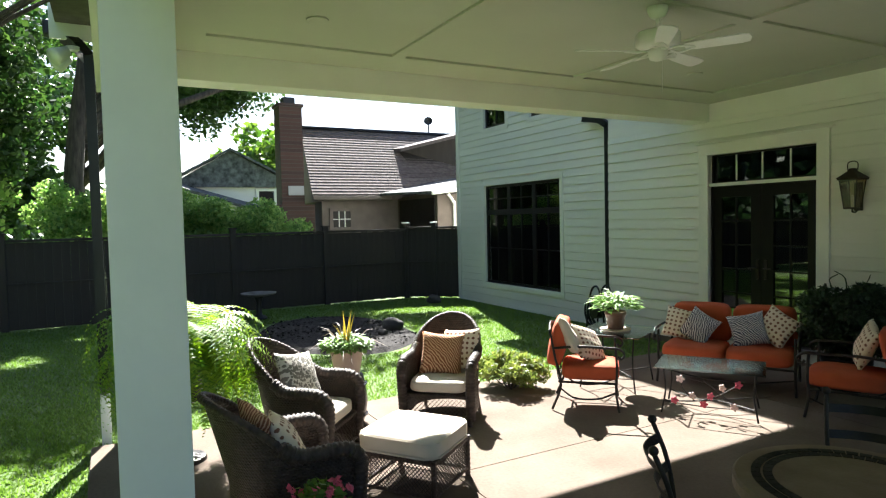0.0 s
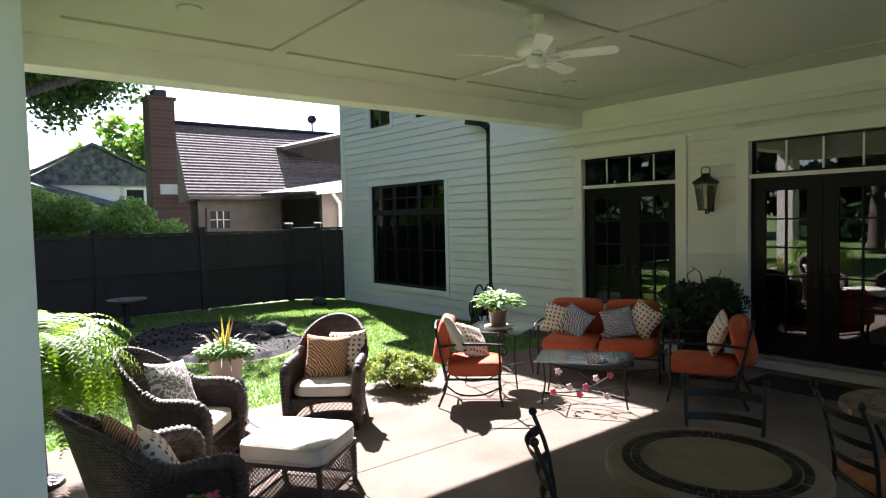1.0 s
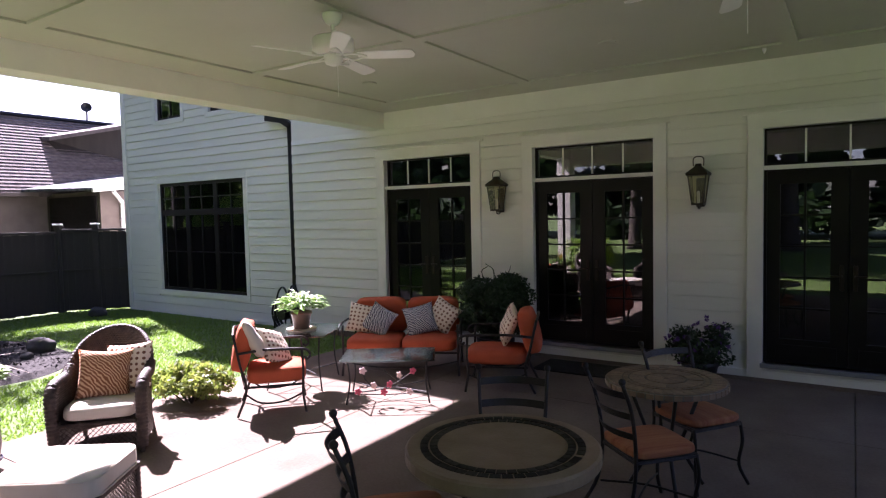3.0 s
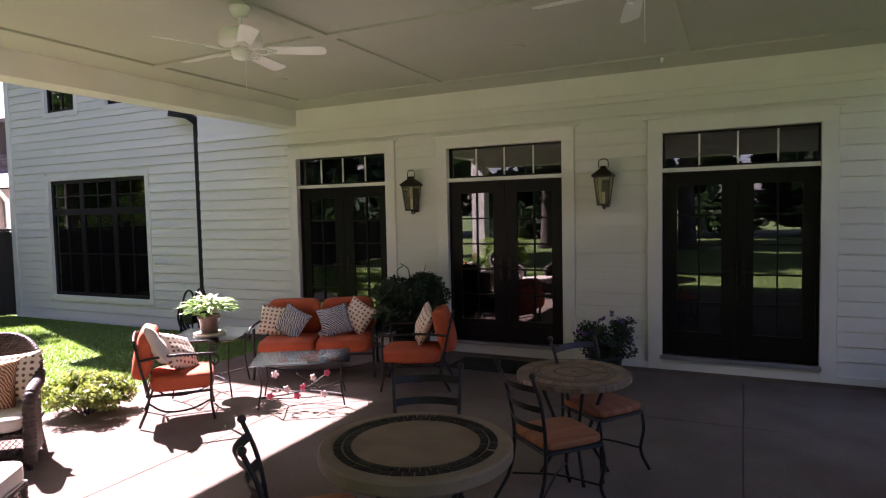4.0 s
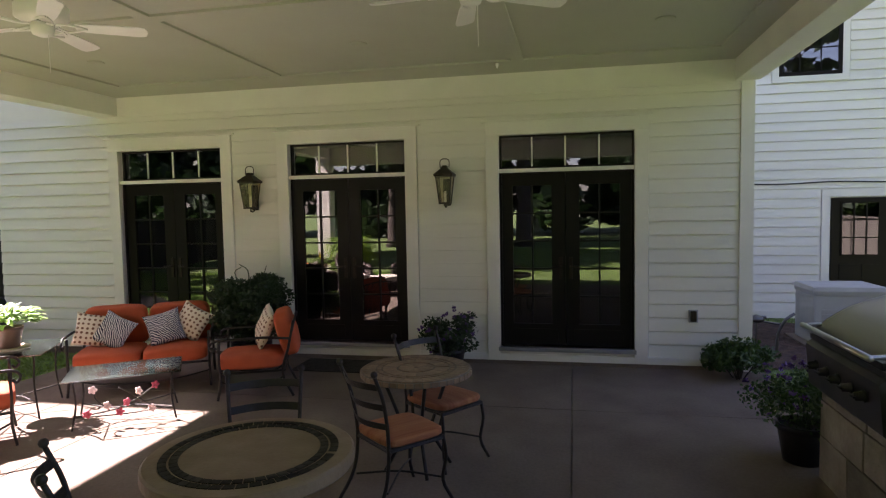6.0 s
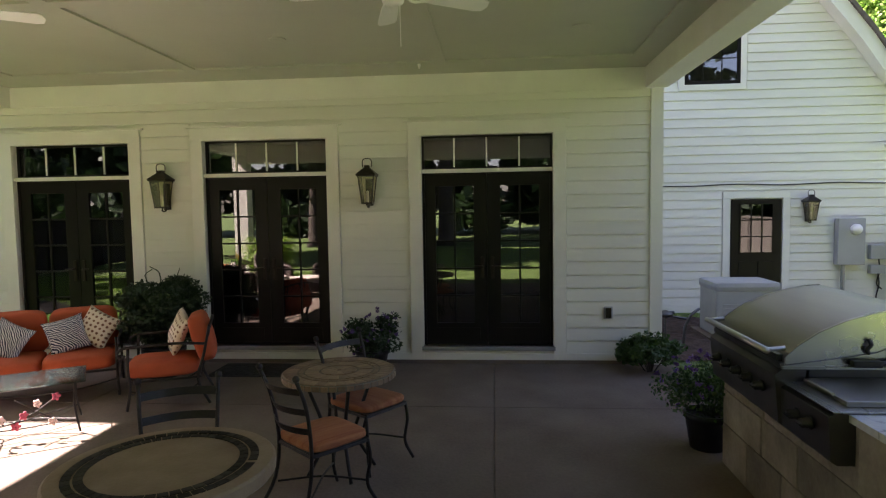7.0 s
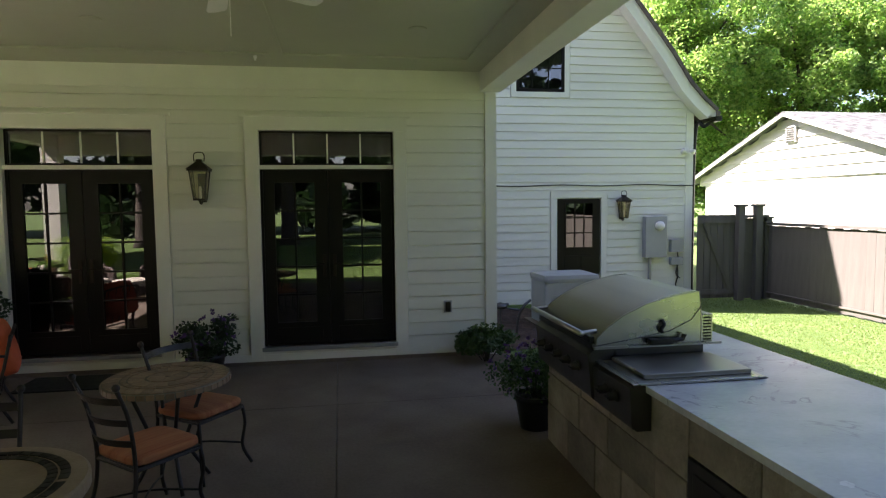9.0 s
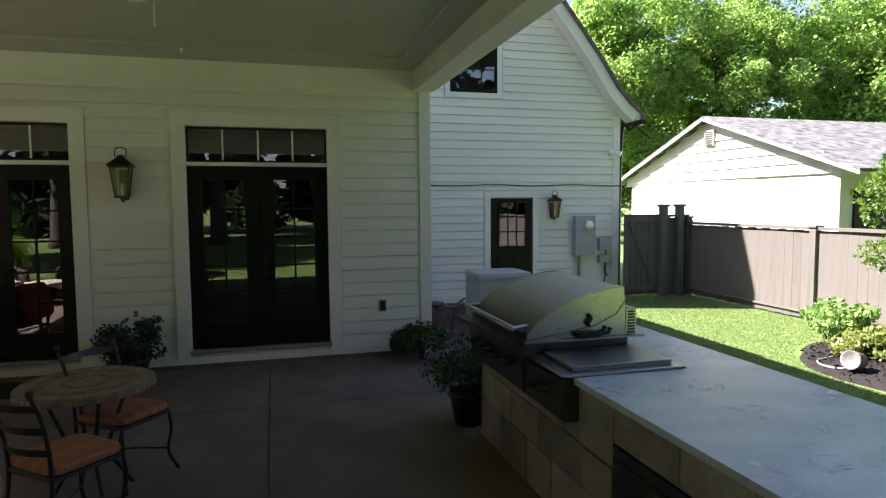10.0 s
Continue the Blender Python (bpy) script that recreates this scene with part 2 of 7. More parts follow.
M_DOTS = pattern_mat("spotted_cloth", "dots", (0.74, 0.63, 0.50), (0.19, 0.085, 0.05), 20)
M_LEOPARD = pattern_mat("grey_speckled_cloth", "leopard", (0.58, 0.56, 0.50), (0.16, 0.15, 0.13), 45)
M_LAWN = mat("lawn", (0.066, 0.124, 0.024), 0.9, vary=0.25, scale=1.5, fine=120, bump=0.9, second=(0.102, 0.163, 0.038))
M_GRASS = leaf_mat("grass_blades", (0.090, 0.165, 0.028), (0.135, 0.212, 0.043), 0.4)
M_GRASS_PALE = leaf_mat("pale_grass_blades", (0.120, 0.180, 0.052), (0.175, 0.235, 0.080), 0.4)
M_LEAF = leaf_mat("maple_leaves", (0.045, 0.105, 0.016), (0.120, 0.185, 0.034), 0.42)
# Lighter leaf copy: sunlight on hedge and bright trees is put into its colour.
M_LEAF_L = leaf_mat("sunlit_light_leaves", (0.080, 0.175, 0.040), (0.280, 0.370, 0.120), 0.55)
# Darker leaf copy: the shade on the left trees is put into its colour.
M_LEAF_S = leaf_mat("shaded_leaves", (0.018, 0.052, 0.013), (0.060, 0.110, 0.026), 0.25)
M_LEAF_D = leaf_mat("dark_leaves", (0.014, 0.034, 0.012), (0.030, 0.060, 0.020), 0.2)
M_FERN = leaf_mat("fern_fronds", (0.060, 0.150, 0.014), (0.240, 0.350, 0.040), 0.40)
M_SHRUB = leaf_mat("yellow_green_shrub", (0.105, 0.160, 0.032), (0.210, 0.235, 0.070), 0.35)
M_HOSTA = leaf_mat("hosta_leaves", (0.100, 0.190, 0.040), (0.220, 0.330, 0.110), 0.35)
M_SPIKE = leaf_mat("gold_spike_leaves", (0.36, 0.28, 0.05), (0.26, 0.20, 0.05), 0.3)
M_SPIKE_D = leaf_mat("plum_spike_leaves", (0.075, 0.045, 0.040), (0.16, 0.13, 0.085), 0.2)
M_DARKROCK = mat("dark_garden_rock", (0.055, 0.050, 0.047), 0.85, vary=0.25, scale=6, fine=40, bump=0.6)


# ---- building helpers ----
def thing(name, label, category, group="", at=(0, 0, 0), turn=0.0):
    ob = new(name)
    ob.empty_display_size = 0.05
    ob.matrix_world = pose(*at, 0, 0, turn)
    return tagged(ob, label, category, group)


def part(name, bm, material, parent=None, label="", smooth=False):
    me = bpy.data.meshes.new(name)
    bmesh.ops.recalc_face_normals(bm, faces=bm.faces)
    bm.to_mesh(me)
    bm.free()
    me.materials.append(material)
    if smooth:
        for f in me.polygons:
            f.use_smooth = True
    ob = new(name, me)
    if parent:
        ob.parent = parent
    if label:
        ob["label"] = label
    return ob


def structure(name, bm, material, label, category, smooth=False):
    return tagged(part(name, bm, material, None, "", smooth), label, category, "", "structure")


def raw(name, verts, faces, material, parent=None, smooth=False):
    me = bpy.data.meshes.new(name)
    me.from_pydata(verts, [], faces)
    me.materials.append(material)
    if smooth:
        for f in me.polygons:
            f.use_smooth = True
    ob = new(name, me)
    if parent:
        ob.parent = parent
    return ob


def box(a, b, bevel=0.0, bm=None):
    """A box from corner a to corner b."""
    own = bmesh.new()
    r = bmesh.ops.create_cube(own)
    for v in r["verts"]:
        v.co = [(a[i] + b[i]) / 2 + v.co[i] * (b[i] - a[i]) for i in range(3)]
    if bevel:
        bmesh.ops.bevel(own, geom=own.edges[:], offset=bevel, segments=2, affect="EDGES", profile=0.7)
    if bm is None:
        return own
    join(bm, own)
    return bm


def join(bm, other, m=None):
    me = bpy.data.meshes.new("tmp")
    if m is not None:
        other.transform(m)
    other.to_mesh(me)
    other.free()
    bm.from_mesh(me)
    bpy.data.meshes.remove(me)
    return bm


def tube(points, r, sides=8, bm=None, closed=False):
    """A round bar swept along points; r is a number or one radius a point."""
    bm = bm or bmesh.new()
    pts = [Vector(p) for p in points]
    n = len(pts)
    rs = r if isinstance(r, (list, tuple)) else [r] * n
    rings = []
    up = Vector((0.137, 0.241, 0.96)).normalized()
    for i, p in enumerate(pts):
        a = pts[(i - 1) % n] if closed or i else p
        b = pts[(i + 1) % n] if closed or i < n - 1 else p
        d = (b - a).normalized()
        s = d.cross(up)
        if s.length < 1e-3:
            s = d.cross(Vector((1, 0, 0)))
        s.normalize()
        t = s.cross(d).normalized()
        rings.append([bm.verts.new(p + (s * math.cos(k * math.tau / sides) + t * math.sin(k * math.tau / sides)) * rs[i]) for k in range(sides)])
    for i in range(n if closed else n - 1):
        A, B = rings[i], rings[(i + 1) % n]
        for k in range(sides):
            bm.faces.new((A[k], A[(k + 1) % sides], B[(k + 1) % sides], B[k]))
    if not closed:
        bm.faces.new(rings[0])
        bm.faces.new(rings[-1])
    return bm


def arc(points, steps=6):
    """A smooth line through points (Catmull-Rom)."""
    p = [Vector(q) for q in points]
    p = [p[0] * 2 - p[1]] + p + [p[-1] * 2 - p[-2]]
    out = []
    for i in range(1, len(p) - 2):
        for k in range(steps):
            t = k / steps
            out.append(0.5 * ((2 * p[i]) + (p[i + 1] - p[i - 1]) * t + (2 * p[i - 1] - 5 * p[i] + 4 * p[i + 1] - p[i + 2]) * t * t + (3 * p[i] - p[i - 1] - 3 * p[i + 1] + p[i + 2]) * t ** 3))
    out.append(p[-2])
    return out


def lathe(profile, sides=28, bm=None, at=(0, 0, 0)):
    """Turns (radius, height) pairs round the z axis."""
    bm = bm or bmesh.new()
    rings = []
    for r, z in profile:
        rings.append([bm.verts.new((at[0] + max(r, 0.0005) * math.cos(k * math.tau / sides), at[1] + max(r, 0.0005) * math.sin(k * math.tau / sides), at[2] + z)) for k in range(sides)])
    for A, B in zip(rings, rings[1:]):
        for k in range(sides):
            bm.faces.new((A[k], A[(k + 1) % sides], B[(k + 1) % sides], B[k]))
    bm.faces.new(rings[0])
    bm.faces.new(rings[-1])
    return bm


def cushion(w, d, h, soft=0.35, n=14, e=6.0):
    """A stuffed block cushion, centred, crowned on top."""
    bm = bmesh.new()
    bmesh.ops.create_cube(bm, size=2)
    bmesh.ops.subdivide_edges(bm, edges=bm.edges[:], cuts=n // 2, use_grid_fill=True)
    for v in bm.verts:
        x, y, z = v.co
        k = (abs(x) ** e + abs(y) ** e + abs(z) ** e) ** (1 / e)
        x, y, z = x / k, y / k, z / k
        crown = 1 + soft * (1 - x * x) * (1 - y * y)
        wob = 1 + 0.02 * noise.noise((x * 2.3 + w, y * 2.1 + d, z))
        v.co = (x * w / 2 * wob, y * d / 2 * wob, z * h / 2 * crown)
    return bm


def pillow(size, thick, seed=0, n=14):
    """A scatter pillow standing in the xz plane, with drawn-out corners."""
    bm = bmesh.new()
    grid = {}
    for s in (1, -1):
        for i in range(n + 1):
            for j in range(n + 1):
                u, v = i / n * 2 - 1, j / n * 2 - 1
                edge = i in (0, n) or j in (0, n)
                if edge and (i, j, 1) in grid:
                    grid[i, j, s] = grid[i, j, 1]
                    continue
                pinch = 1 - 0.10 * (1 - u * u) * v * v - 0.0
                pin2 = 1 - 0.10 * (1 - v * v) * u * u
                y = s * thick / 2 * ((1 - u ** 2) * (1 - v ** 2)) ** 0.42
                y += 0.012 * noise.noise((u * 2 + seed, v * 2, s))
                grid[i, j, s] = bm.verts.new((u * size / 2 * pin2, 0 if edge else y, v * size / 2 * pinch))
    for s in (1, -1):
        for i in range(n):
            for j in range(n):
                bm.faces.new((grid[i, j, s], grid[i + 1, j, s], grid[i + 1, j + 1, s], grid[i, j + 1, s]))
    return bm


def add_pillow(label, material, at, face, lean=18, roll=0, size=0.42, thick=0.15, seed=0):
    """face: heading in degrees to which the pillow's front looks."""
    ob = part("throw_pillow", pillow(size, thick, seed), material, None, "", True)
    tagged(ob, label, "pillow", "scatter pillows on the patio seats")
    m = Matrix.Translation(at) @ Matrix.Rotation(radians(face + 90), 4, "Z") @ Matrix.Rotation(radians(-lean), 4, "X") @ Matrix.Rotation(radians(roll), 4, "Y")
    ob.matrix_world = m
    return ob


def leaf_cloud(centers, radius, count, size, rng, flat=0.0, long=1.7):
    """Many small pointed leaves scattered in soft clumps round the centres: vertices and faces."""
    c = np.array(centers)
    k = rng.integers(0, len(c), count)
    d = rng.normal(size=(count, 3))
    d /= np.linalg.norm(d, axis=1)[:, None] + 1e-9
    r = radius * np.cbrt(rng.random(count))[:, None] if np.isscalar(radius) else np.array(radius)[k][:, None] * np.cbrt(rng.random(count))[:, None]
    p = c[k] + d * r * (1, 1, 0.75)
    a = rng.normal(size=(count, 3))
    a[:, 2] *= 1 - flat
    a /= np.linalg.norm(a, axis=1)[:, None] + 1e-9
    b = np.cross(a, rng.normal(size=(count, 3)))
    b /= np.linalg.norm(b, axis=1)[:, None] + 1e-9
    s = (size * (0.6 + 0.8 * rng.random(count)))[:, None]
    v = np.stack([p - a * s * long / 2, p + b * s / 2, p + a * s * long / 2, p - b * s / 2], 1).reshape(-1, 3)
    f = np.arange(count * 4).reshape(-1, 4)
    return v.tolist(), f.tolist()


def blades(x0, x1, y0, y1, z, count, h, rng, keep=None):
    """Grass: single bent blades."""
    x = x0 + rng.random(count) * (x1 - x0)
    y = y0 + rng.random(count) * (y1 - y0)
    if keep is not None:
        ok = keep(x, y)
        x, y = x[ok], y[ok]
    n = len(x)
    a = rng.random(n) * math.tau
    hh = h * (0.5 + rng.random(n))
    w = 0.006 + 0.006 * rng.random(n)
    lx, ly = rng.normal(size=n) * 0.5 * hh, rng.normal(size=n) * 0.5 * hh
    zz = np.full(n, z)
    v = np.stack([np.stack([x - np.cos(a) * w, y - np.sin(a) * w, zz], 1), np.stack([x + np.cos(a) * w, y + np.sin(a) * w, zz], 1), np.stack([x + lx, y + ly, zz + hh], 1)], 1).reshape(-1, 3)
    return v.tolist(), np.arange(n * 3).reshape(-1, 3).tolist()


def slab_with_holes(x0, x1, z0, z1, y0, y1, holes):
    """An upright wall in the xz plane with openings (xa, xb, za, zb) that go through it."""
    xs = sorted({x0, x1, *[h[0] for h in holes], *[h[1] for h in holes]})
    zs = sorted({z0, z1, *[h[2] for h in holes], *[h[3] for h in holes]})
    bm = bmesh.new()
    for xa, xb in zip(xs, xs[1:]):
        for za, zb in zip(zs, zs[1:]):
            cx, cz = (xa + xb) / 2, (za + zb) / 2
            if not any(h[0] < cx < h[1] and h[2] < cz < h[3] for h in holes):
                box((xa, y0, za), (xb, y1, zb), 0, bm)
    bmesh.ops.remove_doubles(bm, verts=bm.verts, dist=1e-4)
    seen = {}
    for f in bm.faces[:]:
        seen.setdefault(tuple(round(c, 3) for c in f.calc_center_median()), []).append(f)
    bmesh.ops.delete(bm, geom=[f for fs in seen.values() if len(fs) > 1 for f in fs], context="FACES")
    return bm


def siding(parent, spans, y, z0, z1, step=0.157):
    """Lapped boards, one by one. spans(z): the stretches of x that a course at that height covers."""
    z = z0
    while z < z1 - 0.02:
        top = min(z + step - 0.014, z1)
        for xa, xb in spans(z + step / 2):
            if xb - xa < 0.03:
                continue
            bm = bmesh.new()
            vs = [bm.verts.new(c) for c in ((xa, y - 0.026, z), (xb, y - 0.026, z), (xb, y - 0.014, top), (xa, y - 0.014, top), (xa, y, z), (xb, y, z), (xb, y, top), (xa, y, top))]
            for q in ((0, 1, 2, 3), (4, 5, 6, 7), (0, 1, 5, 4), (1, 2, 6, 5), (2, 3, 7, 6), (3, 0, 4, 7)):
                bm.faces.new([vs[i] for i in q])
            part("siding_board", bm, M_SIDING, parent)
        z += step


# ---- ground, patio ----
GZ = -0.06
gb = bmesh.new()
bmesh.ops.create_grid(gb, x_segments=2, y_segments=2, size=600)
for v in gb.verts:
    v.co.z = GZ
structure("ground", gb, M_LAWN, "mown green lawn running out to the trees", "lawn")
patio = structure("patio", box((-6.36, -7.72, -0.2), (1.92, 0.0, -0.012)), M_MORTAR, "concrete patio slab under the porch", "patio")
xs, ys = (-6.36, -4.23, -0.2, 1.92), (-7.72, -5.32, -1.66, 0.0)
for xa, xb in zip(xs, xs[1:]):
    for ya, yb in zip(ys, ys[1:]):
        part("concrete_slab", box((xa + 0.004, ya + 0.004, -0.15), (xb - 0.004, yb - 0.004, 0.0), 0.004), M_CONCRETE, patio)

rng = np.random.default_rng(5)
BEDS = ((-10.74, -4.04, 2.1, 1.3), (6.95, -2.6, 1.3, 1.75))


def on_lawn(x, y):
    ok = ~((x > -6.38) & (x < 1.95) & (y > -7.72))
    ok &= ~((y > 0.1) & (x > -13.8) & (x < 1.9)) & ~((y > 3.8) & (x > 0) & (x < 7))
    for bx, by, rx, ry in BEDS:
        ok &= ((x - bx) / rx) ** 2 + ((y - by) / ry) ** 2 > 1
    return ok


for area in ((-14.5, -6.3, -10.5, 0.2, 110000, 0.028), (1.9, 8.1, -6.5, 3.9, 110000, 0.014), (-6.1, 3.0, -22.0, -7.72, 26000, 0.04), (-8.0, -3.4, -11.0, -7.72, 22000, 0.03)):
    v, f = blades(*area[:4], GZ, area[4], area[5], rng, on_lawn)
    tagged(raw("grass", v, f, M_GRASS_PALE if area[0] > 0 else M_GRASS), "short bright green mown grass blades", "grass", "", "stuff")


def mulch_bed(at, rx, ry, seed):
    bm = bmesh.new()
    rim, mid = [], []
    top = bm.verts.new((0, 0, 0.07))
    for k in range(40):
        a = k * math.tau / 40
        j = 1 + 0.10 * noise.noise((math.cos(a) * 1.5 + seed, math.sin(a) * 1.5, 0))
        rim.append(bm.verts.new((rx * j * math.cos(a), ry * j * math.sin(a), -0.02)))
        mid.append(bm.verts.new((rx * j * 0.9 * math.cos(a), ry * j * 0.9 * math.sin(a), 0.05)))
    for k in range(40):
        q = (k + 1) % 40
        bm.faces.new((rim[k], rim[q], mid[q], mid[k]))
        bm.faces.new((mid[k], mid[q], top))
    ob = structure("mulch_bed", bm, M_MULCH, "dark mulched planting bed cut in the lawn", "mulch bed")
    ob.location = (*at, GZ)
    r = np.random.default_rng(seed)
    v, f = leaf_cloud([(at[0] + rx * 0.8 * math.cos(a) * q, at[1] + ry * 0.8 * math.sin(a) * q, GZ + 0.05) for a in r.random(40) * math.tau for q in (0.3, 0.7, 1.0)], 0.28, 2600, 0.03, r, 0.8)
    v = [(x, y, GZ + 0.06 + 0.02 * math.sin(x * 37 + y * 51)) if z > GZ + 0.09 or z < GZ + 0.02 else (x, y, z) for x, y, z in v]
    tagged(raw("mulch_chips", v, f, M_MULCH), "loose dark bark chips on the bed", "mulch", "", "stuff")


mulch_bed((-10.74, -4.04), 2.1, 1.3, 3)
mulch_bed((6.95, -2.6), 1.3, 1.75, 8)

strip = bmesh.new()
bmesh.ops.create_grid(strip, x_segments=40, y_segments=30, size=1)
for v in strip.verts:
    x, y = 2.75 + v.co.x * 0.95, 1.75 + v.co.y * 1.45
    v.co = (x, y, GZ + 0.035 + 0.03 * noise.noise((x * 5, y * 5, 0)))
structure("mulch_strip", strip, M_CHIPS, "brown bark mulch strip beside the house wall", "mulch bed")

# ---- house walls ----
DOORS = ((-6.19, -4.66), (-3.72, -2.185), (-1.04, 0.505))
DZ0, DZ1 = 0.21, 2.725
holes = [(a, b, DZ0, DZ1) for a, b in DOORS]
wall_n = structure("wall_north", slab_with_holes(-8.2, 1.615, -0.1, 3.75, 0.0, 0.18, holes), M_SIDING, "white lap-sided house wall with three french doors", "wall")


def door_spans(z):
    cuts = sorted((a - 0.155, b + 0.155) for a, b in DOORS) if z < 2.90 else []
    x, out = -8.19, []
    for a, b in cuts:
        out.append((x, a))
        x = b
    return out + [(x, 1.615)]


siding(wall_n, door_spans, 0.0, 0.125, 3.19)
part("frieze", box((-6.5, -0.04, 3.19), (1.55, 0.0, 3.452)), M_TRIM, wall_n)
part("skirt_board", box((-8.2, -0.040, 0.045), (1.615, 0.0, 0.125), 0.003), M_TRIM, wall_n)
part("curb", box((-8.2, -0.036, -0.1), (1.615, 0.0, 0.045), 0.003), M_CONCRETE, wall_n)
part("corner_board", box((1.615, -0.042, -0.06), (1.757, 0.20, 3.20), 0.003), M_TRIM, wall_n)

WINDOW = (-12.45, -9.72, 0.44, 2.66)
UPPER = ((-12.42, -11.55, 3.97, 5.3), (-10.66, -9.8, 3.97, 5.3))
wall_w = structure("wall_wing", slab_with_holes(-13.7, -8.2, -0.2, 6.1, 0.2, 0.38, [WINDOW, *UPPER]), M_SIDING, "white lap-sided two-storey wall with a large dark window", "wall")


def wing_spans(z):
    cuts = [(w[0] - 0.10, w[1] + 0.10) for w in (WINDOW, *UPPER) if w[2] - 0.12 < z < w[3] + 0.10]
    x, out = -13.58, []
    for a, b in cuts:
        out.append((x, a))
        x = b
    return out + [(x, -8.32)]


siding(wall_w, wing_spans, 0.2, 0.0, 6.0)
part("skirt_board", box((-13.7, 0.165, -0.2), (-8.2, 0.2, 0.0), 0.003), M_TRIM, wall_w)
part("corner_board", box((-13.72, 0.165, 0.0), (-13.58, 0.38, 6.1), 0.003), M_TRIM, wall_w)
part("corner_board", box((-8.32, 0.172, 0.0), (-8.20, 0.2, 6.1), 0.003), M_TRIM, wall_w)
rest = bmesh.new()
box((-13.7, 0.38, -0.2), (-13.5, 8.0, 6.1), 0, rest)
box((1.56, 0.20, -0.2), (1.73, 8.0, 3.75), 0, rest)
box((-7.9, 0.40, 3.75), (-7.7, 7.8, 6.1), 0, rest)
box((-13.5, 7.8, -0.2), (-7.7, 8.0, 6.1), 0, rest)
box((-7.7, 7.8, -0.2), (1.56, 8.0, 3.75), 0, rest)
box((-8.2, 0.18, 3.75), (-7.7, 0.38, 6.1), 0, rest)
structure("wall_rear", rest, M_SIDING, "white outer walls that close the house", "wall")
roof = bmesh.new()
box((-14.15, -0.22, 6.10), (-7.3, 8.4, 6.28), 0, roof)
box((-7.7, 0.0, 3.75), (2.02, 8.3, 3.90), 0, roof)
structure("house_roof", roof, M_SHINGLE, "flat-looking dark eave and roof of the house", "roof")
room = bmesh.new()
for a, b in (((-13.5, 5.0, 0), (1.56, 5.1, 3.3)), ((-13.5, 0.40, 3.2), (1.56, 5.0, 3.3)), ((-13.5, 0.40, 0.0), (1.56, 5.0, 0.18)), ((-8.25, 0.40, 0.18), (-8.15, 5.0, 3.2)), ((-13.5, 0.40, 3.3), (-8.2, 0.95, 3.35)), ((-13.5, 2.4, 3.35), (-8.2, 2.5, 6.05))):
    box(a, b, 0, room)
structure("interior_wall", room, M_ROOM, "rooms behind the panes, dimness put into a dark colour", "wall")


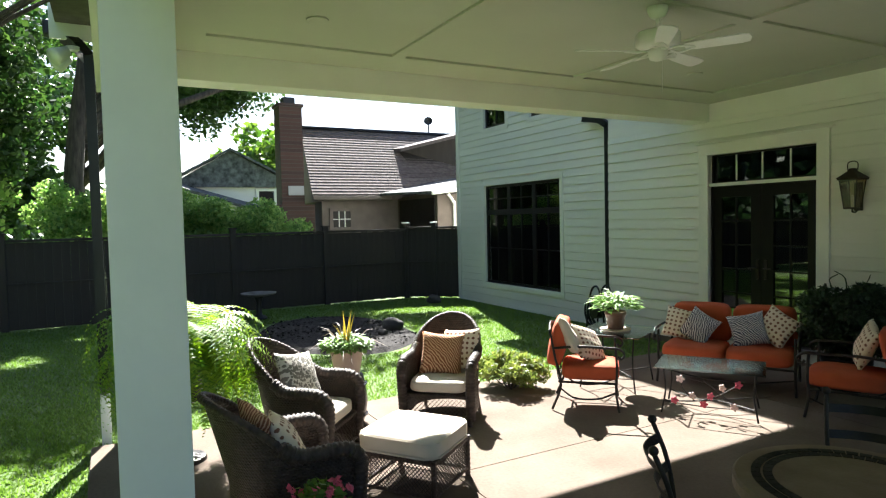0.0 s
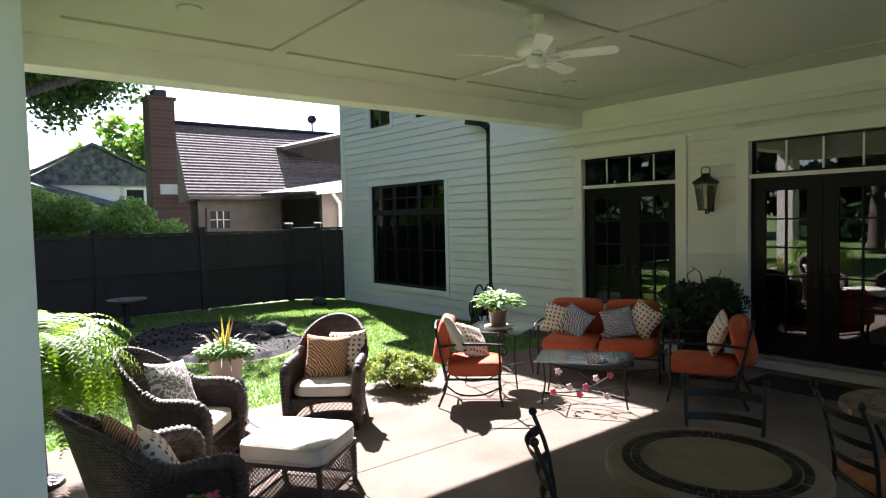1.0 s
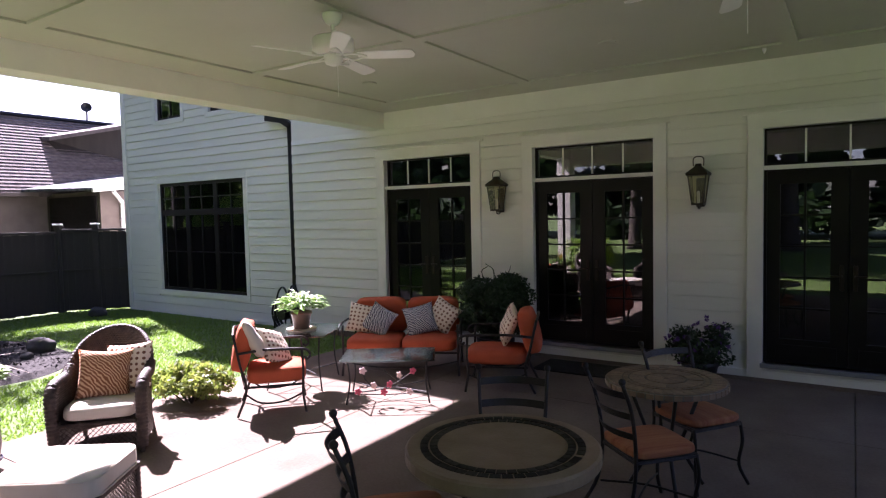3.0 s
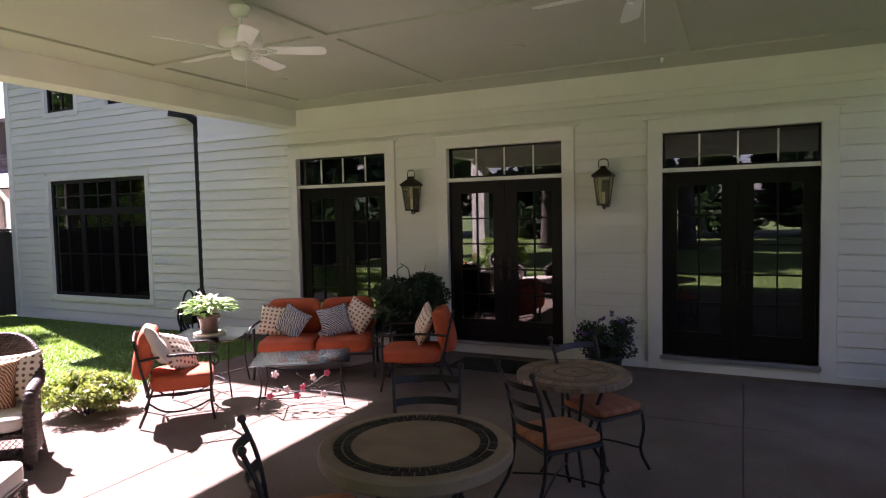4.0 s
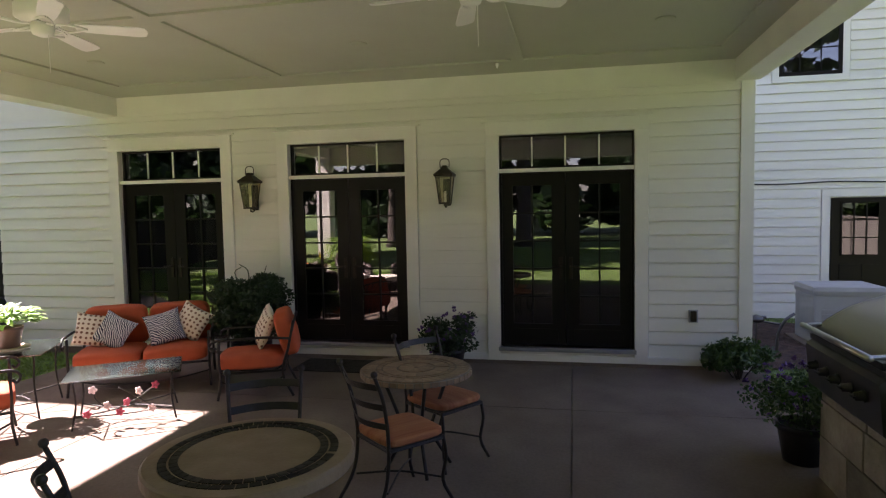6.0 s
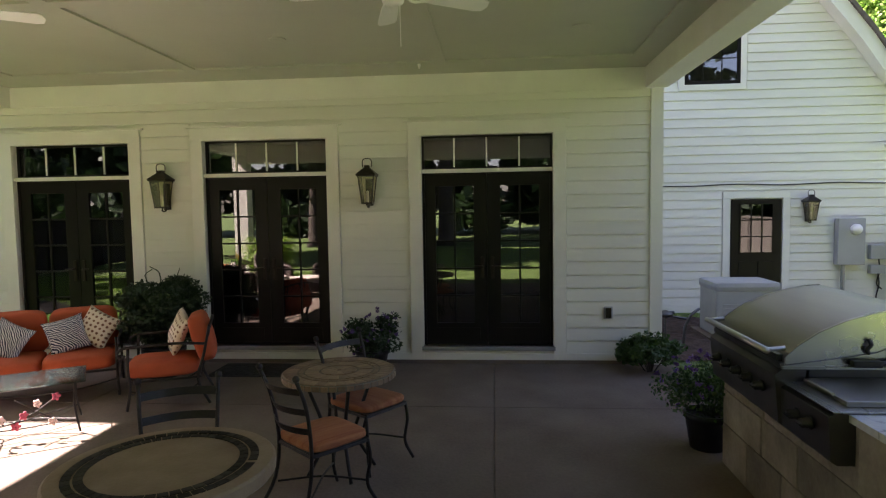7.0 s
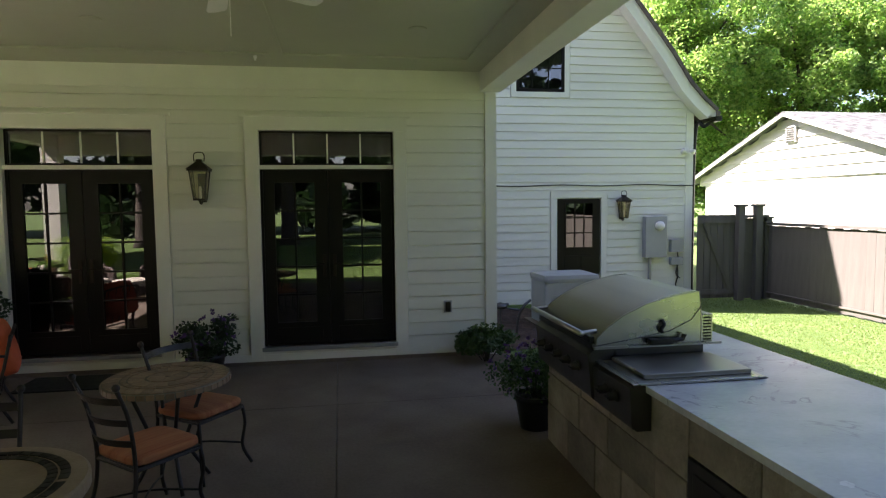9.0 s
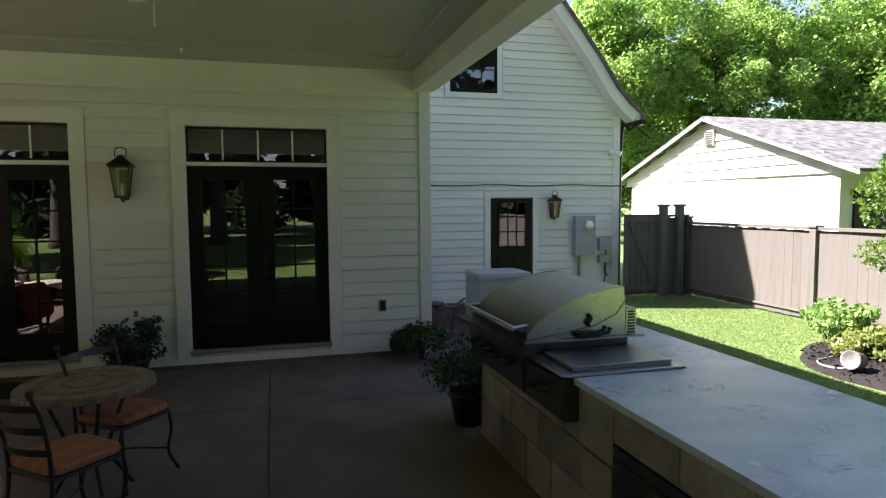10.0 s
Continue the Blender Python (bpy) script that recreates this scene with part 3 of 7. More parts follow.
def french_door(name, a, b):
    d = tagged(new(name), "dark french double door with panes and a transom", "door", "", "structure")
    part("casing", box((a - 0.15, -0.046, 0.06), (a, 0.02, DZ1), 0.004), M_TRIM, d)
    part("casing", box((b, -0.046, 0.06), (b + 0.15, 0.02, DZ1), 0.004), M_TRIM, d)
    part("header", box((a - 0.15, -0.046, DZ1), (b + 0.15, 0.02, DZ1 + 0.155), 0.004), M_TRIM, d)
    part("drip_cap", box((a - 0.20, -0.062, DZ1 + 0.155), (b + 0.20, 0.0, DZ1 + 0.18), 0.004), M_TRIM, d)
    part("threshold", box((a - 0.02, -0.075, DZ0 - 0.045), (b + 0.02, 0.16, DZ0), 0.006), M_CONDUIT, d, "grey metal threshold")
    part("riser", box((a, -0.032, 0.06), (b, 0.01, DZ0 - 0.045)), M_TRIM, d)
    tz = 2.33
    part("transom_bar", box((a, -0.015, tz - 0.045), (b, 0.14, tz), 0.004), M_TRIM, d)
    tr = part("transom", slab_with_holes(a, b, tz, DZ1, 0.05, 0.10, [(a + 0.025, b - 0.025, tz + 0.025, DZ1 - 0.025)]), M_DARKDOOR, d)
    part("pane", box((a + 0.02, 0.07, tz + 0.02), (b - 0.02, 0.076, DZ1 - 0.02)), M_PANE, tr).visible_shadow = False
    for k in (1, 2, 3):
        x = a + (b - a) * k / 4
        part("muntin", box((x - 0.009, 0.055, tz + 0.02), (x + 0.009, 0.068, DZ1 - 0.02)), M_TRIM, tr, "white glazing bar")
    mid = (a + b) / 2
    for s, (xa, xb) in enumerate(((a + 0.03, mid - 0.004), (mid + 0.004, b - 0.03))):
        z0, z1 = DZ0 + 0.01, tz - 0.06
        ga, gb_, gz0, gz1 = xa + 0.125 + (0.03 if s else 0), xb - 0.125 - (0 if s else 0.03), z0 + 0.26, z1 - 0.14
        leaf = part("door_leaf", slab_with_holes(xa, xb, z0, z1, 0.05, 0.095, [(ga, gb_, gz0, gz1)]), M_DARKDOOR, d)
        part("pane", box((ga - 0.01, 0.070, gz0 - 0.01), (gb_ + 0.01, 0.076, gz1 + 0.01)), M_PANE, leaf).visible_shadow = False
        part("muntin", box(((ga + gb_) / 2 - 0.010, 0.052, gz0), ((ga + gb_) / 2 + 0.010, 0.094, gz1), 0.003), M_DARKDOOR, leaf)
        for k in range(1, 5):
            z = gz0 + (gz1 - gz0) * k / 5
            part("muntin", box((ga, 0.053, z - 0.010), (gb_, 0.093, z + 0.010), 0.003), M_DARKDOOR, leaf)
        part("kick_moulding", box((xa + 0.09, 0.040, z0 + 0.06), (xb - 0.09, 0.05, z0 + 0.20), 0.004), M_DARKDOOR, leaf)
        hx = xb - 0.055 if s == 0 else xa + 0.055
        hb = box((hx - 0.02, 0.032, z0 + 0.80), (hx + 0.02, 0.05, z0 + 1.06), 0.006)
        tube([(hx, 0.05, z0 + 0.95), (hx, -0.01, z0 + 0.95), (hx + (0.10 if s else -0.10), -0.01, z0 + 0.95)], 0.010, 8, hb)
        part("handle", hb, M_BRONZE, leaf, "dark bronze lever handle")
    part("jamb", box((a, 0.03, DZ0), (a + 0.03, 0.17, tz - 0.045)), M_DARKDOOR, d)
    part("jamb", box((b - 0.03, 0.03, DZ0), (b, 0.17, tz - 0.045)), M_DARKDOOR, d)
    part("head_jamb", box((a, 0.03, tz - 0.06), (b, 0.14, tz - 0.046)), M_DARKDOOR, d)


for i, (a, b) in enumerate(DOORS):
    french_door("door_%d" % (i + 1), a, b)


def dark_window(name, w, y, cols, rows, split):
    """A dark-framed window: cols sashes side by side, a row of lights above at the height split."""
    a, b, z0, z1 = w
    d = tagged(new(name), "large dark-framed window with divided panes" if cols > 1 else "small dark-framed divided window", "window", "", "structure")
    for q, r in (((a - 0.10, z0 - 0.10), (b + 0.10, z0)), ((a - 0.10, z1), (b + 0.10, z1 + 0.10)), ((a - 0.10, z0), (a, z1)), ((b, z0), (b + 0.10, z1))):
        part("casing", box((q[0], y - 0.032, q[1]), (r[0], y, r[1]), 0.004), M_TRIM, d)
    for c in range(cols):
        xa, xb = a + (b - a) * c / cols, a + (b - a) * (c + 1) / cols
        bands = [(z0, split), (split, z1)] if split else [(z0, z1)]
        for za, zb in bands:
            s = part("sash", slab_with_holes(xa, xb, za, zb, y + 0.03, y + 0.09, [(xa + 0.06, xb - 0.06, za + 0.06, zb - 0.06)]), M_DARKDOOR, d)
            part("pane", box((xa + 0.05, y + 0.055, za + 0.05), (xb - 0.05, y + 0.061, zb - 0.05)), M_PANE, s).visible_shadow = False
            part("muntin", box(((xa + xb) / 2 - 0.011, y + 0.035, za + 0.05), ((xa + xb) / 2 + 0.011, y + 0.085, zb - 0.05)), M_DARKDOOR, s)
            n = rows if zb - za > 1.0 else 1
            for k in range(1, n + 1):
                z = za + (zb - za) * k / (n + 1)
                part("muntin", box((xa + 0.05, y + 0.036, z - 0.011), (xb - 0.05, y + 0.084, z + 0.011)), M_DARKDOOR, s)


dark_window("window_1", WINDOW, 0.2, 3, 1, 2.05)
dark_window("window_2", UPPER[0], 0.2, 1, 2, 0)
dark_window("window_3", UPPER[1], 0.2, 1, 2, 0)

# ---- porch roof, ceiling, beams, columns ----
CZ = 3.46
cb = box((-6.16, -7.2, CZ), (1.55, 0.0, CZ + 0.03))
bands = [((-6.16, -7.2), (-5.63, -0.03)), ((1.28, -7.2), (1.55, -0.03)), ((-5.63, -0.63), (1.28, -0.03)), ((-5.63, -7.2), (1.28, -6.75))]
bands += [((x - 0.065, -6.75), (x + 0.065, -0.63)) for x in (-3.54, -0.755)]
for y in (-2.86, -5.04):
    bands += [((-5.63, y - 0.065), (-3.605, y + 0.065)), ((-3.475, y - 0.065), (-0.82, y + 0.065)), ((-0.69, y - 0.065), (1.28, y + 0.065))]
for (xa, ya), (xb, yb) in bands:
    box((xa, ya, CZ - 0.022), (xb, yb, CZ - 0.0005), 0, cb)
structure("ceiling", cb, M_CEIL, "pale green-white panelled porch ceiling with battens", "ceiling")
structure("beam_west", box((-6.48, -7.55, 3.19), (-6.16, -0.03, 3.72), 0.006), M_TRIM, "white boxed porch beam", "beam")
structure("beam_east", box((1.55, -7.55, 3.20), (1.80, -0.045, 3.72), 0.006), M_TRIM, "white boxed porch beam", "beam")
structure("beam_south", box((-6.15, -7.55, 3.02), (1.54, -7.2, 3.72), 0.006), M_TRIM, "white boxed porch beam along the front", "beam")
pr = bmesh.new()
box((-6.72, -7.85, 3.72), (2.02, 0.0, 3.86), 0, pr)
structure("porch_roof", pr, M_SHINGLE, "low dark porch roof with white fascia", "roof")
structure("fascia", box((-6.76, -7.90, 3.58), (-6.72, -0.02, 3.88), 0.004), M_TRIM, "white fascia board of the porch", "fascia")
for i, (x, y, w) in enumerate(((-3.16, -7.372, 0.28), (-6.32, -7.30, 0.34), (1.66, -7.40, 0.225))):
    c = tagged(new("column_%d" % (i + 1)), "square white boxed porch column", "column", "", "structure")
    part("shaft", box((x - w / 2, y - w / 2, 0.0), (x + w / 2, y + w / 2, 3.19 if i else 3.02), 0.006), M_TRIM, c)
    part("base", box((x - w / 2 - 0.025, y - w / 2 - 0.025, 0.0), (x + w / 2 + 0.025, y + w / 2 + 0.025, 0.16), 0.006), M_TRIM, c)


def downspout(name, pts, label, material):
    bm = bmesh.new()
    for p, q in zip(pts, pts[1:]):
        p, q = Vector(p), Vector(q)
        d = (q - p).normalized()
        s = d.cross(Vector((0, 1, 0))).normalized()
        t = s.cross(d).normalized()
        ring = [[bm.verts.new(o + s * u * 0.055 + t * w * 0.04) for u, w in ((-1, -1), (1, -1), (1, 1), (-1, 1))] for o in (p - d * 0.02, q + d * 0.02)]
        for k in range(4):
            bm.faces.new((ring[0][k], ring[0][(k + 1) % 4], ring[1][(k + 1) % 4], ring[1][k]))
        bm.faces.new(ring[0])
        bm.faces.new(ring[1])
    return tagged(part(name, bm, material), label, "downspout")


downspout("downspout", [(-8.30, 0.09, -0.02), (-8.30, 0.09, 3.46), (-8.5, 0.09, 3.58), (-8.9, 0.09, 3.66)], "black square downspout with an elbow on the white wall", M_BLACK)
downspout("downspout", [(-6.60, -7.60, 0.42), (-6.60, -7.60, 3.40), (-6.70, -7.68, 3.52), (-6.82, -7.78, 3.62)], "black downspout beside the corner column", M_BLACK)
downspout("drain_boot", [(-6.60, -7.60, -0.05), (-6.60, -7.60, 0.44)], "white drain boot under the downspout", M_WHITEP)
gt = bmesh.new()
for y0, y1 in ((-7.95, -0.1),):
    box((-6.90, y0, 3.62), (-6.765, y1, 3.75), 0.02, gt)
tagged(part("gutter", gt, M_BLACK), "black gutter along the porch eave", "gutter")
fl = thing("flood_light", "white twin flood light on the porch corner", "flood light", at=(-6.62, -7.72, 3.46))
part("base", lathe([(0.0, 0), (0.06, 0.0), (0.06, 0.03), (0.0, 0.03)], 16), M_WHITEP, fl)
for s in (-1, 1):
    h = lathe([(0.0, 0), (0.045, 0.01), (0.07, 0.12), (0.075, 0.15), (0.0, 0.14)], 16)
    h.transform(Matrix.Translation((s * 0.09, -0.03, -0.03)) @ Matrix.Rotation(radians(125), 4, "X") @ Matrix.Rotation(radians(s * 25), 4, "Y"))
    part("lamp_head", h, M_WHITEP, fl, "", True)

# ---- garage ----
RAKE = [(7.04, 3.4899999999999998), (7.04, 3.59), (6.78, 3.8), (6.49, 4.1), (6.11, 4.65), (5.71, 5.15), (5.34, 5.6), (3.9, 7.35)]


def rake_x(z):
    """Right edge of the gable wall under the rake at height z."""
    if z < 3.55:
        return 6.575
    pts = [(6.575, 3.55), (6.43, 4.04), (6.05, 4.59), (5.65, 5.09), (5.28, 5.54), (3.84, 7.29)]
    for (xa, za), (xb, zb) in zip(pts, pts[1:]):
        if za <= z <= zb:
            return xa + (xb - xa) * (z - za) / (zb - za)
    return 3.9


GY = 3.9
gw = bmesh.new()
prof = [(1.07, -0.2), (6.73, -0.2), (6.73, 3.6), (6.07, 4.59), (5.67, 5.09), (5.3, 5.54), (3.9, 7.25), (2.5, 5.54), (2.13, 5.09), (1.73, 4.59), (1.07, 3.6)]
fa = [gw.verts.new((x, GY, z)) for x, z in prof]
fb = [gw.verts.new((x, GY + 7, z)) for x, z in prof]
gw.faces.new(fa)
gw.faces.new(fb)
for i in range(len(prof)):
    gw.faces.new((fa[i], fa[(i + 1) % len(prof)], fb[(i + 1) % len(prof)], fb[i]))
garage = tagged(new("garage"), "white lap-sided garage with a steep flared gable", "garage")
part("wall", gw, M_SIDING, garage)
GD = (3.935, 4.825, -0.05, 1.955)
GW = (3.138, 4.08, 3.935, 5.25)


def garage_spans(z):
    out, x = [], 1.5
    if GD[2] < z < GD[3] + 0.12:
        out.append((x, GD[0] - 0.13))
        x = GD[1] + 0.13
    elif GW[2] - 0.10 < z < GW[3] + 0.10:
        out.append((x, GW[0] - 0.11))
        x = GW[1] + 0.11
    out.append((x, rake_x(z)))
    return out


siding(garage, garage_spans, GY, 0.06, 7.4)
part("corner_board", box((6.575, GY - 0.03, -0.1), (6.732, GY, 3.58), 0.003), M_TRIM, garage)
part("skirt_board", box((1.5, GY - 0.03, -0.1), (6.575, GY, 0.06), 0.003), M_TRIM, garage)
rb = bmesh.new()
ra = RAKE
inner = []
for i, (x, z) in enumerate(ra):
    xa, za = ra[max(i - 1, 0)]
    xb, zb = ra[min(i + 1, len(ra) - 1)]
    d = Vector((xb - xa, zb - za)).normalized()
    inner.append((x - d.y * 0.21 * (0.75 if i == 0 else 1), z + d.x * 0.21))
y0, y1 = GY - 0.28, GY
for i in range(len(ra) - 1):
    q = [(ra[i]), (ra[i + 1]), inner[i + 1], inner[i]]
    f = [rb.verts.new((x, y0, z)) for x, z in q]
    g = [rb.verts.new((x, y1, z)) for x, z in q]
    rb.faces.new(f)
    rb.faces.new(g)
    for k in range(4):
        rb.faces.new((f[k], f[(k + 1) % 4], g[(k + 1) % 4], g[k]))
bmesh.ops.remove_doubles(rb, verts=rb.verts, dist=1e-4)
part("rake_board", rb, M_TRIM, garage, "white curved rake board")
rf = bmesh.new()
for i in range(len(ra) - 1):
    (xa, za), (xb, zb) = ra[i], ra[i + 1]
    d = Vector((xb - xa, zb - za)).normalized()
    n = Vector((-d.y, d.x)) * -0.06
    q = [(xa, za), (xb, zb), (xb + n.x, zb + n.y), (xa + n.x, za + n.y)]
    f = [rf.verts.new((x, GY - 0.33, z)) for x, z in q]
    g = [rf.verts.new((x, GY + 7.2, z)) for x, z in q]
    rf.faces.new(f)
    rf.faces.new(g)
    for k in range(4):
        rf.faces.new((f[k], f[(k + 1) % 4], g[(k + 1) % 4], g[k]))
bmesh.ops.remove_doubles(rf, verts=rf.verts, dist=0.03)
part("roof", rf, M_SHINGLE, garage)
part("gutter", box((7.03, GY - 0.3, 3.40), (7.16, GY + 7, 3.51), 0.02), M_BLACK, garage)
part("downspout", tube(arc([(7.06, GY - 0.15, 3.42), (6.92, GY - 0.1, 3.32), (6.79, GY + 0.03, 3.12), (6.78, GY + 0.05, 0.0)], 5), 0.04, 8), M_BLACK, garage)
gd = part("door", box((GD[0] + 0.02, GY - 0.035, GD[2]), (GD[1] - 0.02, GY - 0.005, GD[3] - 0.02), 0.003), M_DARKDOOR, garage, "dark half-glazed door")
part("pane", box((GD[0] + 0.17, GY - 0.044, 1.0), (GD[1] - 0.17, GY - 0.038, 1.86)), M_PANE, gd)
for k in (0, 1, 2, 3):
    x = GD[0] + 0.17 + (GD[1] - GD[0] - 0.34) * k / 3
    part("muntin", box((x - 0.010, GY - 0.056, 0.99), (x + 0.010, GY - 0.037, 1.87)), M_DARKDOOR, gd)
    z = 1.0 + 0.86 * k / 3
    part("muntin", box((GD[0] + 0.16, GY - 0.055, z - 0.010), (GD[1] - 0.16, GY - 0.036, z + 0.010)), M_DARKDOOR, gd)
for x0 in (GD[0] + 0.15, GD[0] + 0.48):
    part("raised_panel", box((x0, GY - 0.046, 0.15), (x0 + 0.27, GY - 0.035, 0.85), 0.006), M_DARKDOOR, gd)
for a, b in (((GD[0] - 0.12, GD[2]), (GD[0], GD[3])), ((GD[1], GD[2]), (GD[1] + 0.12, GD[3])), ((GD[0] - 0.12, GD[3]), (GD[1] + 0.12, GD[3] + 0.12))):
    part("door_casing", box((a[0], GY - 0.04, a[1]), (b[0], GY, b[1]), 0.003), M_TRIM, garage)
w = part("window", slab_with_holes(GW[0], GW[1], GW[2], GW[3], GY - 0.03, GY - 0.004, [(GW[0] + 0.06, GW[1] - 0.06, GW[2] + 0.06, GW[3] - 0.06)]), M_DARKDOOR, garage, "dark-framed gable window")
part("pane", box((GW[0] + 0.05, GY - 0.018, GW[2] + 0.05), (GW[1] - 0.05, GY - 0.012, GW[3] - 0.05)), M_PANE, w)
for k in (1, 2):
    x = GW[0] + (GW[1] - GW[0]) * k / 3
    part("muntin", box((x - 0.009, GY - 0.026, GW[2] + 0.05), (x + 0.009, GY - 0.019, GW[3] - 0.05)), M_DARKDOOR, w)
    z = GW[2] + (GW[3] - GW[2]) * k / 3
    part("muntin", box((GW[0] + 0.05, GY - 0.0255, z - 0.009), (GW[1] - 0.05, GY - 0.0185, z + 0.009)), M_DARKDOOR, w)
for a, b in (((GW[0] - 0.10, GW[2] - 0.10), (GW[1] + 0.10, GW[2])), ((GW[0] - 0.10, GW[2]), (GW[0], GW[3])), ((GW[1], GW[2]), (GW[1] + 0.10, GW[3]))):
    part("window_casing", box((a[0], GY - 0.036, a[1]), (b[0], GY, b[1]), 0.003), M_TRIM, garage)
wire = [(1.9 + 4.83 * k / 20, GY - 0.035, 2.19 + 0.012 * math.sin(k * 0.9)) for k in range(21)]
tagged(part("cable", tube(wire, 0.010, 6), M_BLACK), "thin black cable along the garage siding", "cable")
mb = thing("electric_meter", "grey electric meter box on the garage wall", "meter box", at=(5.90, GY - 0.03, 0.785))
part("box", box((-0.22, -0.15, 0.0), (0.22, 0.0, 0.80), 0.012), M_PLASTIC, mb)
mg = lathe([(0.0, 0), (0.09, 0.0), (0.09, 0.05), (0.07, 0.09), (0.0, 0.10)], 20)
mg.transform(Matrix.Translation((0.055, -0.15, 0.615)) @ Matrix.Rotation(radians(90), 4, "X"))
part("meter_dial", mg, M_WHITEP, mb, "round glass meter dial", True)
part("conduit", tube([(-0.10, -0.08, 0.0), (-0.10, -0.08, -0.9)], 0.035, 10), M_CONDUIT, mb)
for nm, lab, x0, z0, x1, z1 in (("cable_box", "small pale utility box on the garage siding", 6.245, 0.875, 6.515, 1.125), ("junction_box", "small grey junction box under the utility box", 6.25, 0.625, 6.50, 0.775)):
    u = thing(nm, lab, "utility box", at=((x0 + x1) / 2, GY - 0.025, z0))
    part("body", box((-(x1 - x0) / 2, -0.10, 0), ((x1 - x0) / 2, 0, z1 - z0), 0.015), M_PLASTIC, u)
    part("lead", tube(arc([(0.03, -0.04, 0), (0.05, -0.04, -0.2), (0.0, -0.05, -0.42), (0.09, -0.04, -0.52)], 4), 0.012, 6), M_BLACK, u)
sp = thing("spotlight", "small white security spotlight near the eave", "spotlight", at=(6.56, GY - 0.03, 2.86))
part("mount", box((-0.05, -0.04, -0.05), (0.05, 0.0, 0.05), 0.01), M_WHITEP, sp)
for s in (-1, 1):
    h = lathe([(0.0, 0), (0.035, 0.01), (0.055, 0.10), (0.0, 0.10)], 14)
    h.transform(Matrix.Translation((s * 0.06, -0.05, 0)) @ Matrix.Rotation(radians(120), 4, "X") @ Matrix.Rotation(radians(s * 30), 4, "Y"))
    part("lamp_head", h, M_WHITEP, sp, "", True)

# ---- fences ----
def fence_run(name, label, p, q, height, material, board=0.15, post_every=2.1, cap=False, rails=(0.9,), z0=GZ, extra=0.12):
    p, q = Vector((*p, z0)), Vector((*q, z0))
    L = (q - p).length
    f = thing(name, label, "fence", "garden fences")
    f.matrix_world = Matrix.Translation(p) @ Matrix.Rotation(math.atan2((q - p).y, (q - p).x), 4, "Z")
    n = max(1, round(L / board))
    pb = None
    for i in range(n):
        a, b = L * i / n, L * (i + 1) / n
        if pb is None:
            pb = part("board", box((0.0008, -0.012, 0.03), (L / n - 0.0008, 0.012, height - 0.03)), material, f)
        else:
            o = new("board", pb.data)
            o.parent = f
            o.location = (a, 0.004 * math.sin(i * 7.1), 0.006 * math.sin(i * 3.3))
    m = max(1, round(L / post_every))
    for i in range(m + 1):
        x = L * i / m
        po = part("post", box((x - 0.06, -0.07, 0), (x + 0.06, 0.05, height + extra), 0.006), material, f)
        part("post_cap", box((x - 0.085, -0.095, height + extra), (x + 0.085, 0.075, height + extra + 0.035), 0.01), M_WHITEP if cap else material, po)
    for z in (*rails, height - 0.02):
        part("rail", box((0, -0.05 if z < height - 0.1 else -0.06, z), (L, -0.0125 if z < height - 0.1 else 0.04, z + 0.05 if z > height - 0.1 else z + 0.03), 0.004), material, f)
    return f


fence_run("fence", "tall brown board fence behind the lawn", (-14.6, -17.8), (-14.6, -0.85), 1.74, M_FENCE)
fence_run("fence", "short brown fence return by the house corner", (-14.6, -0.85), (-13.72, 0.30), 1.78, M_FENCE, post_every=0.7, cap=True)
fence_run("fence", "sunlit weathered board fence beside the side lawn", (8.1, 3.5), (8.1, -9.0), 1.47, M_FENCE_R, board=0.17, post_every=2.9, rails=(0.12,), extra=0.02)
gate = thing("gate", "dark board garden gate with a diagonal brace", "gate", at=(6.62, 3.50, GZ))
for i in range(6):
    part("board", box((0.01 + 0.138 * i, 0.0, 0.05), (0.138 + 0.138 * i, 0.025, 1.66)), M_FENCE_R, gate)
part("brace", tube([(0.12, -0.02, 1.52), (0.72, -0.02, 0.15)], 0.04, 4), M_FENCE_R, gate)
part("rail", box((0, -0.03, 1.50), (0.79, -0.001, 1.60)), M_FENCE_R, gate)
part("rail", box((0, -0.03, 0.12), (0.79, -0.001, 0.22)), M_FENCE_R, gate)
for x, y in ((7.465, 3.42), (7.84, 3.42)):
    po = thing("gate_post", "dark square gate post with a flat cap", "post", "gate posts", at=(x, y, GZ))
    part("shaft", box((-0.065, -0.065, 0), (0.065, 0.065, 1.81), 0.006), M_FENCE_R, po)
    part("cap", box((-0.095, -0.095, 1.81), (0.095, 0.095, 1.86), 0.012), M_FENCE_R, po)
fence_run("fence", "dark fence panel beside the gate", (7.50, 3.46), (8.1, 3.5), 1.62, M_FENCE_R, post_every=3, extra=-0.04)


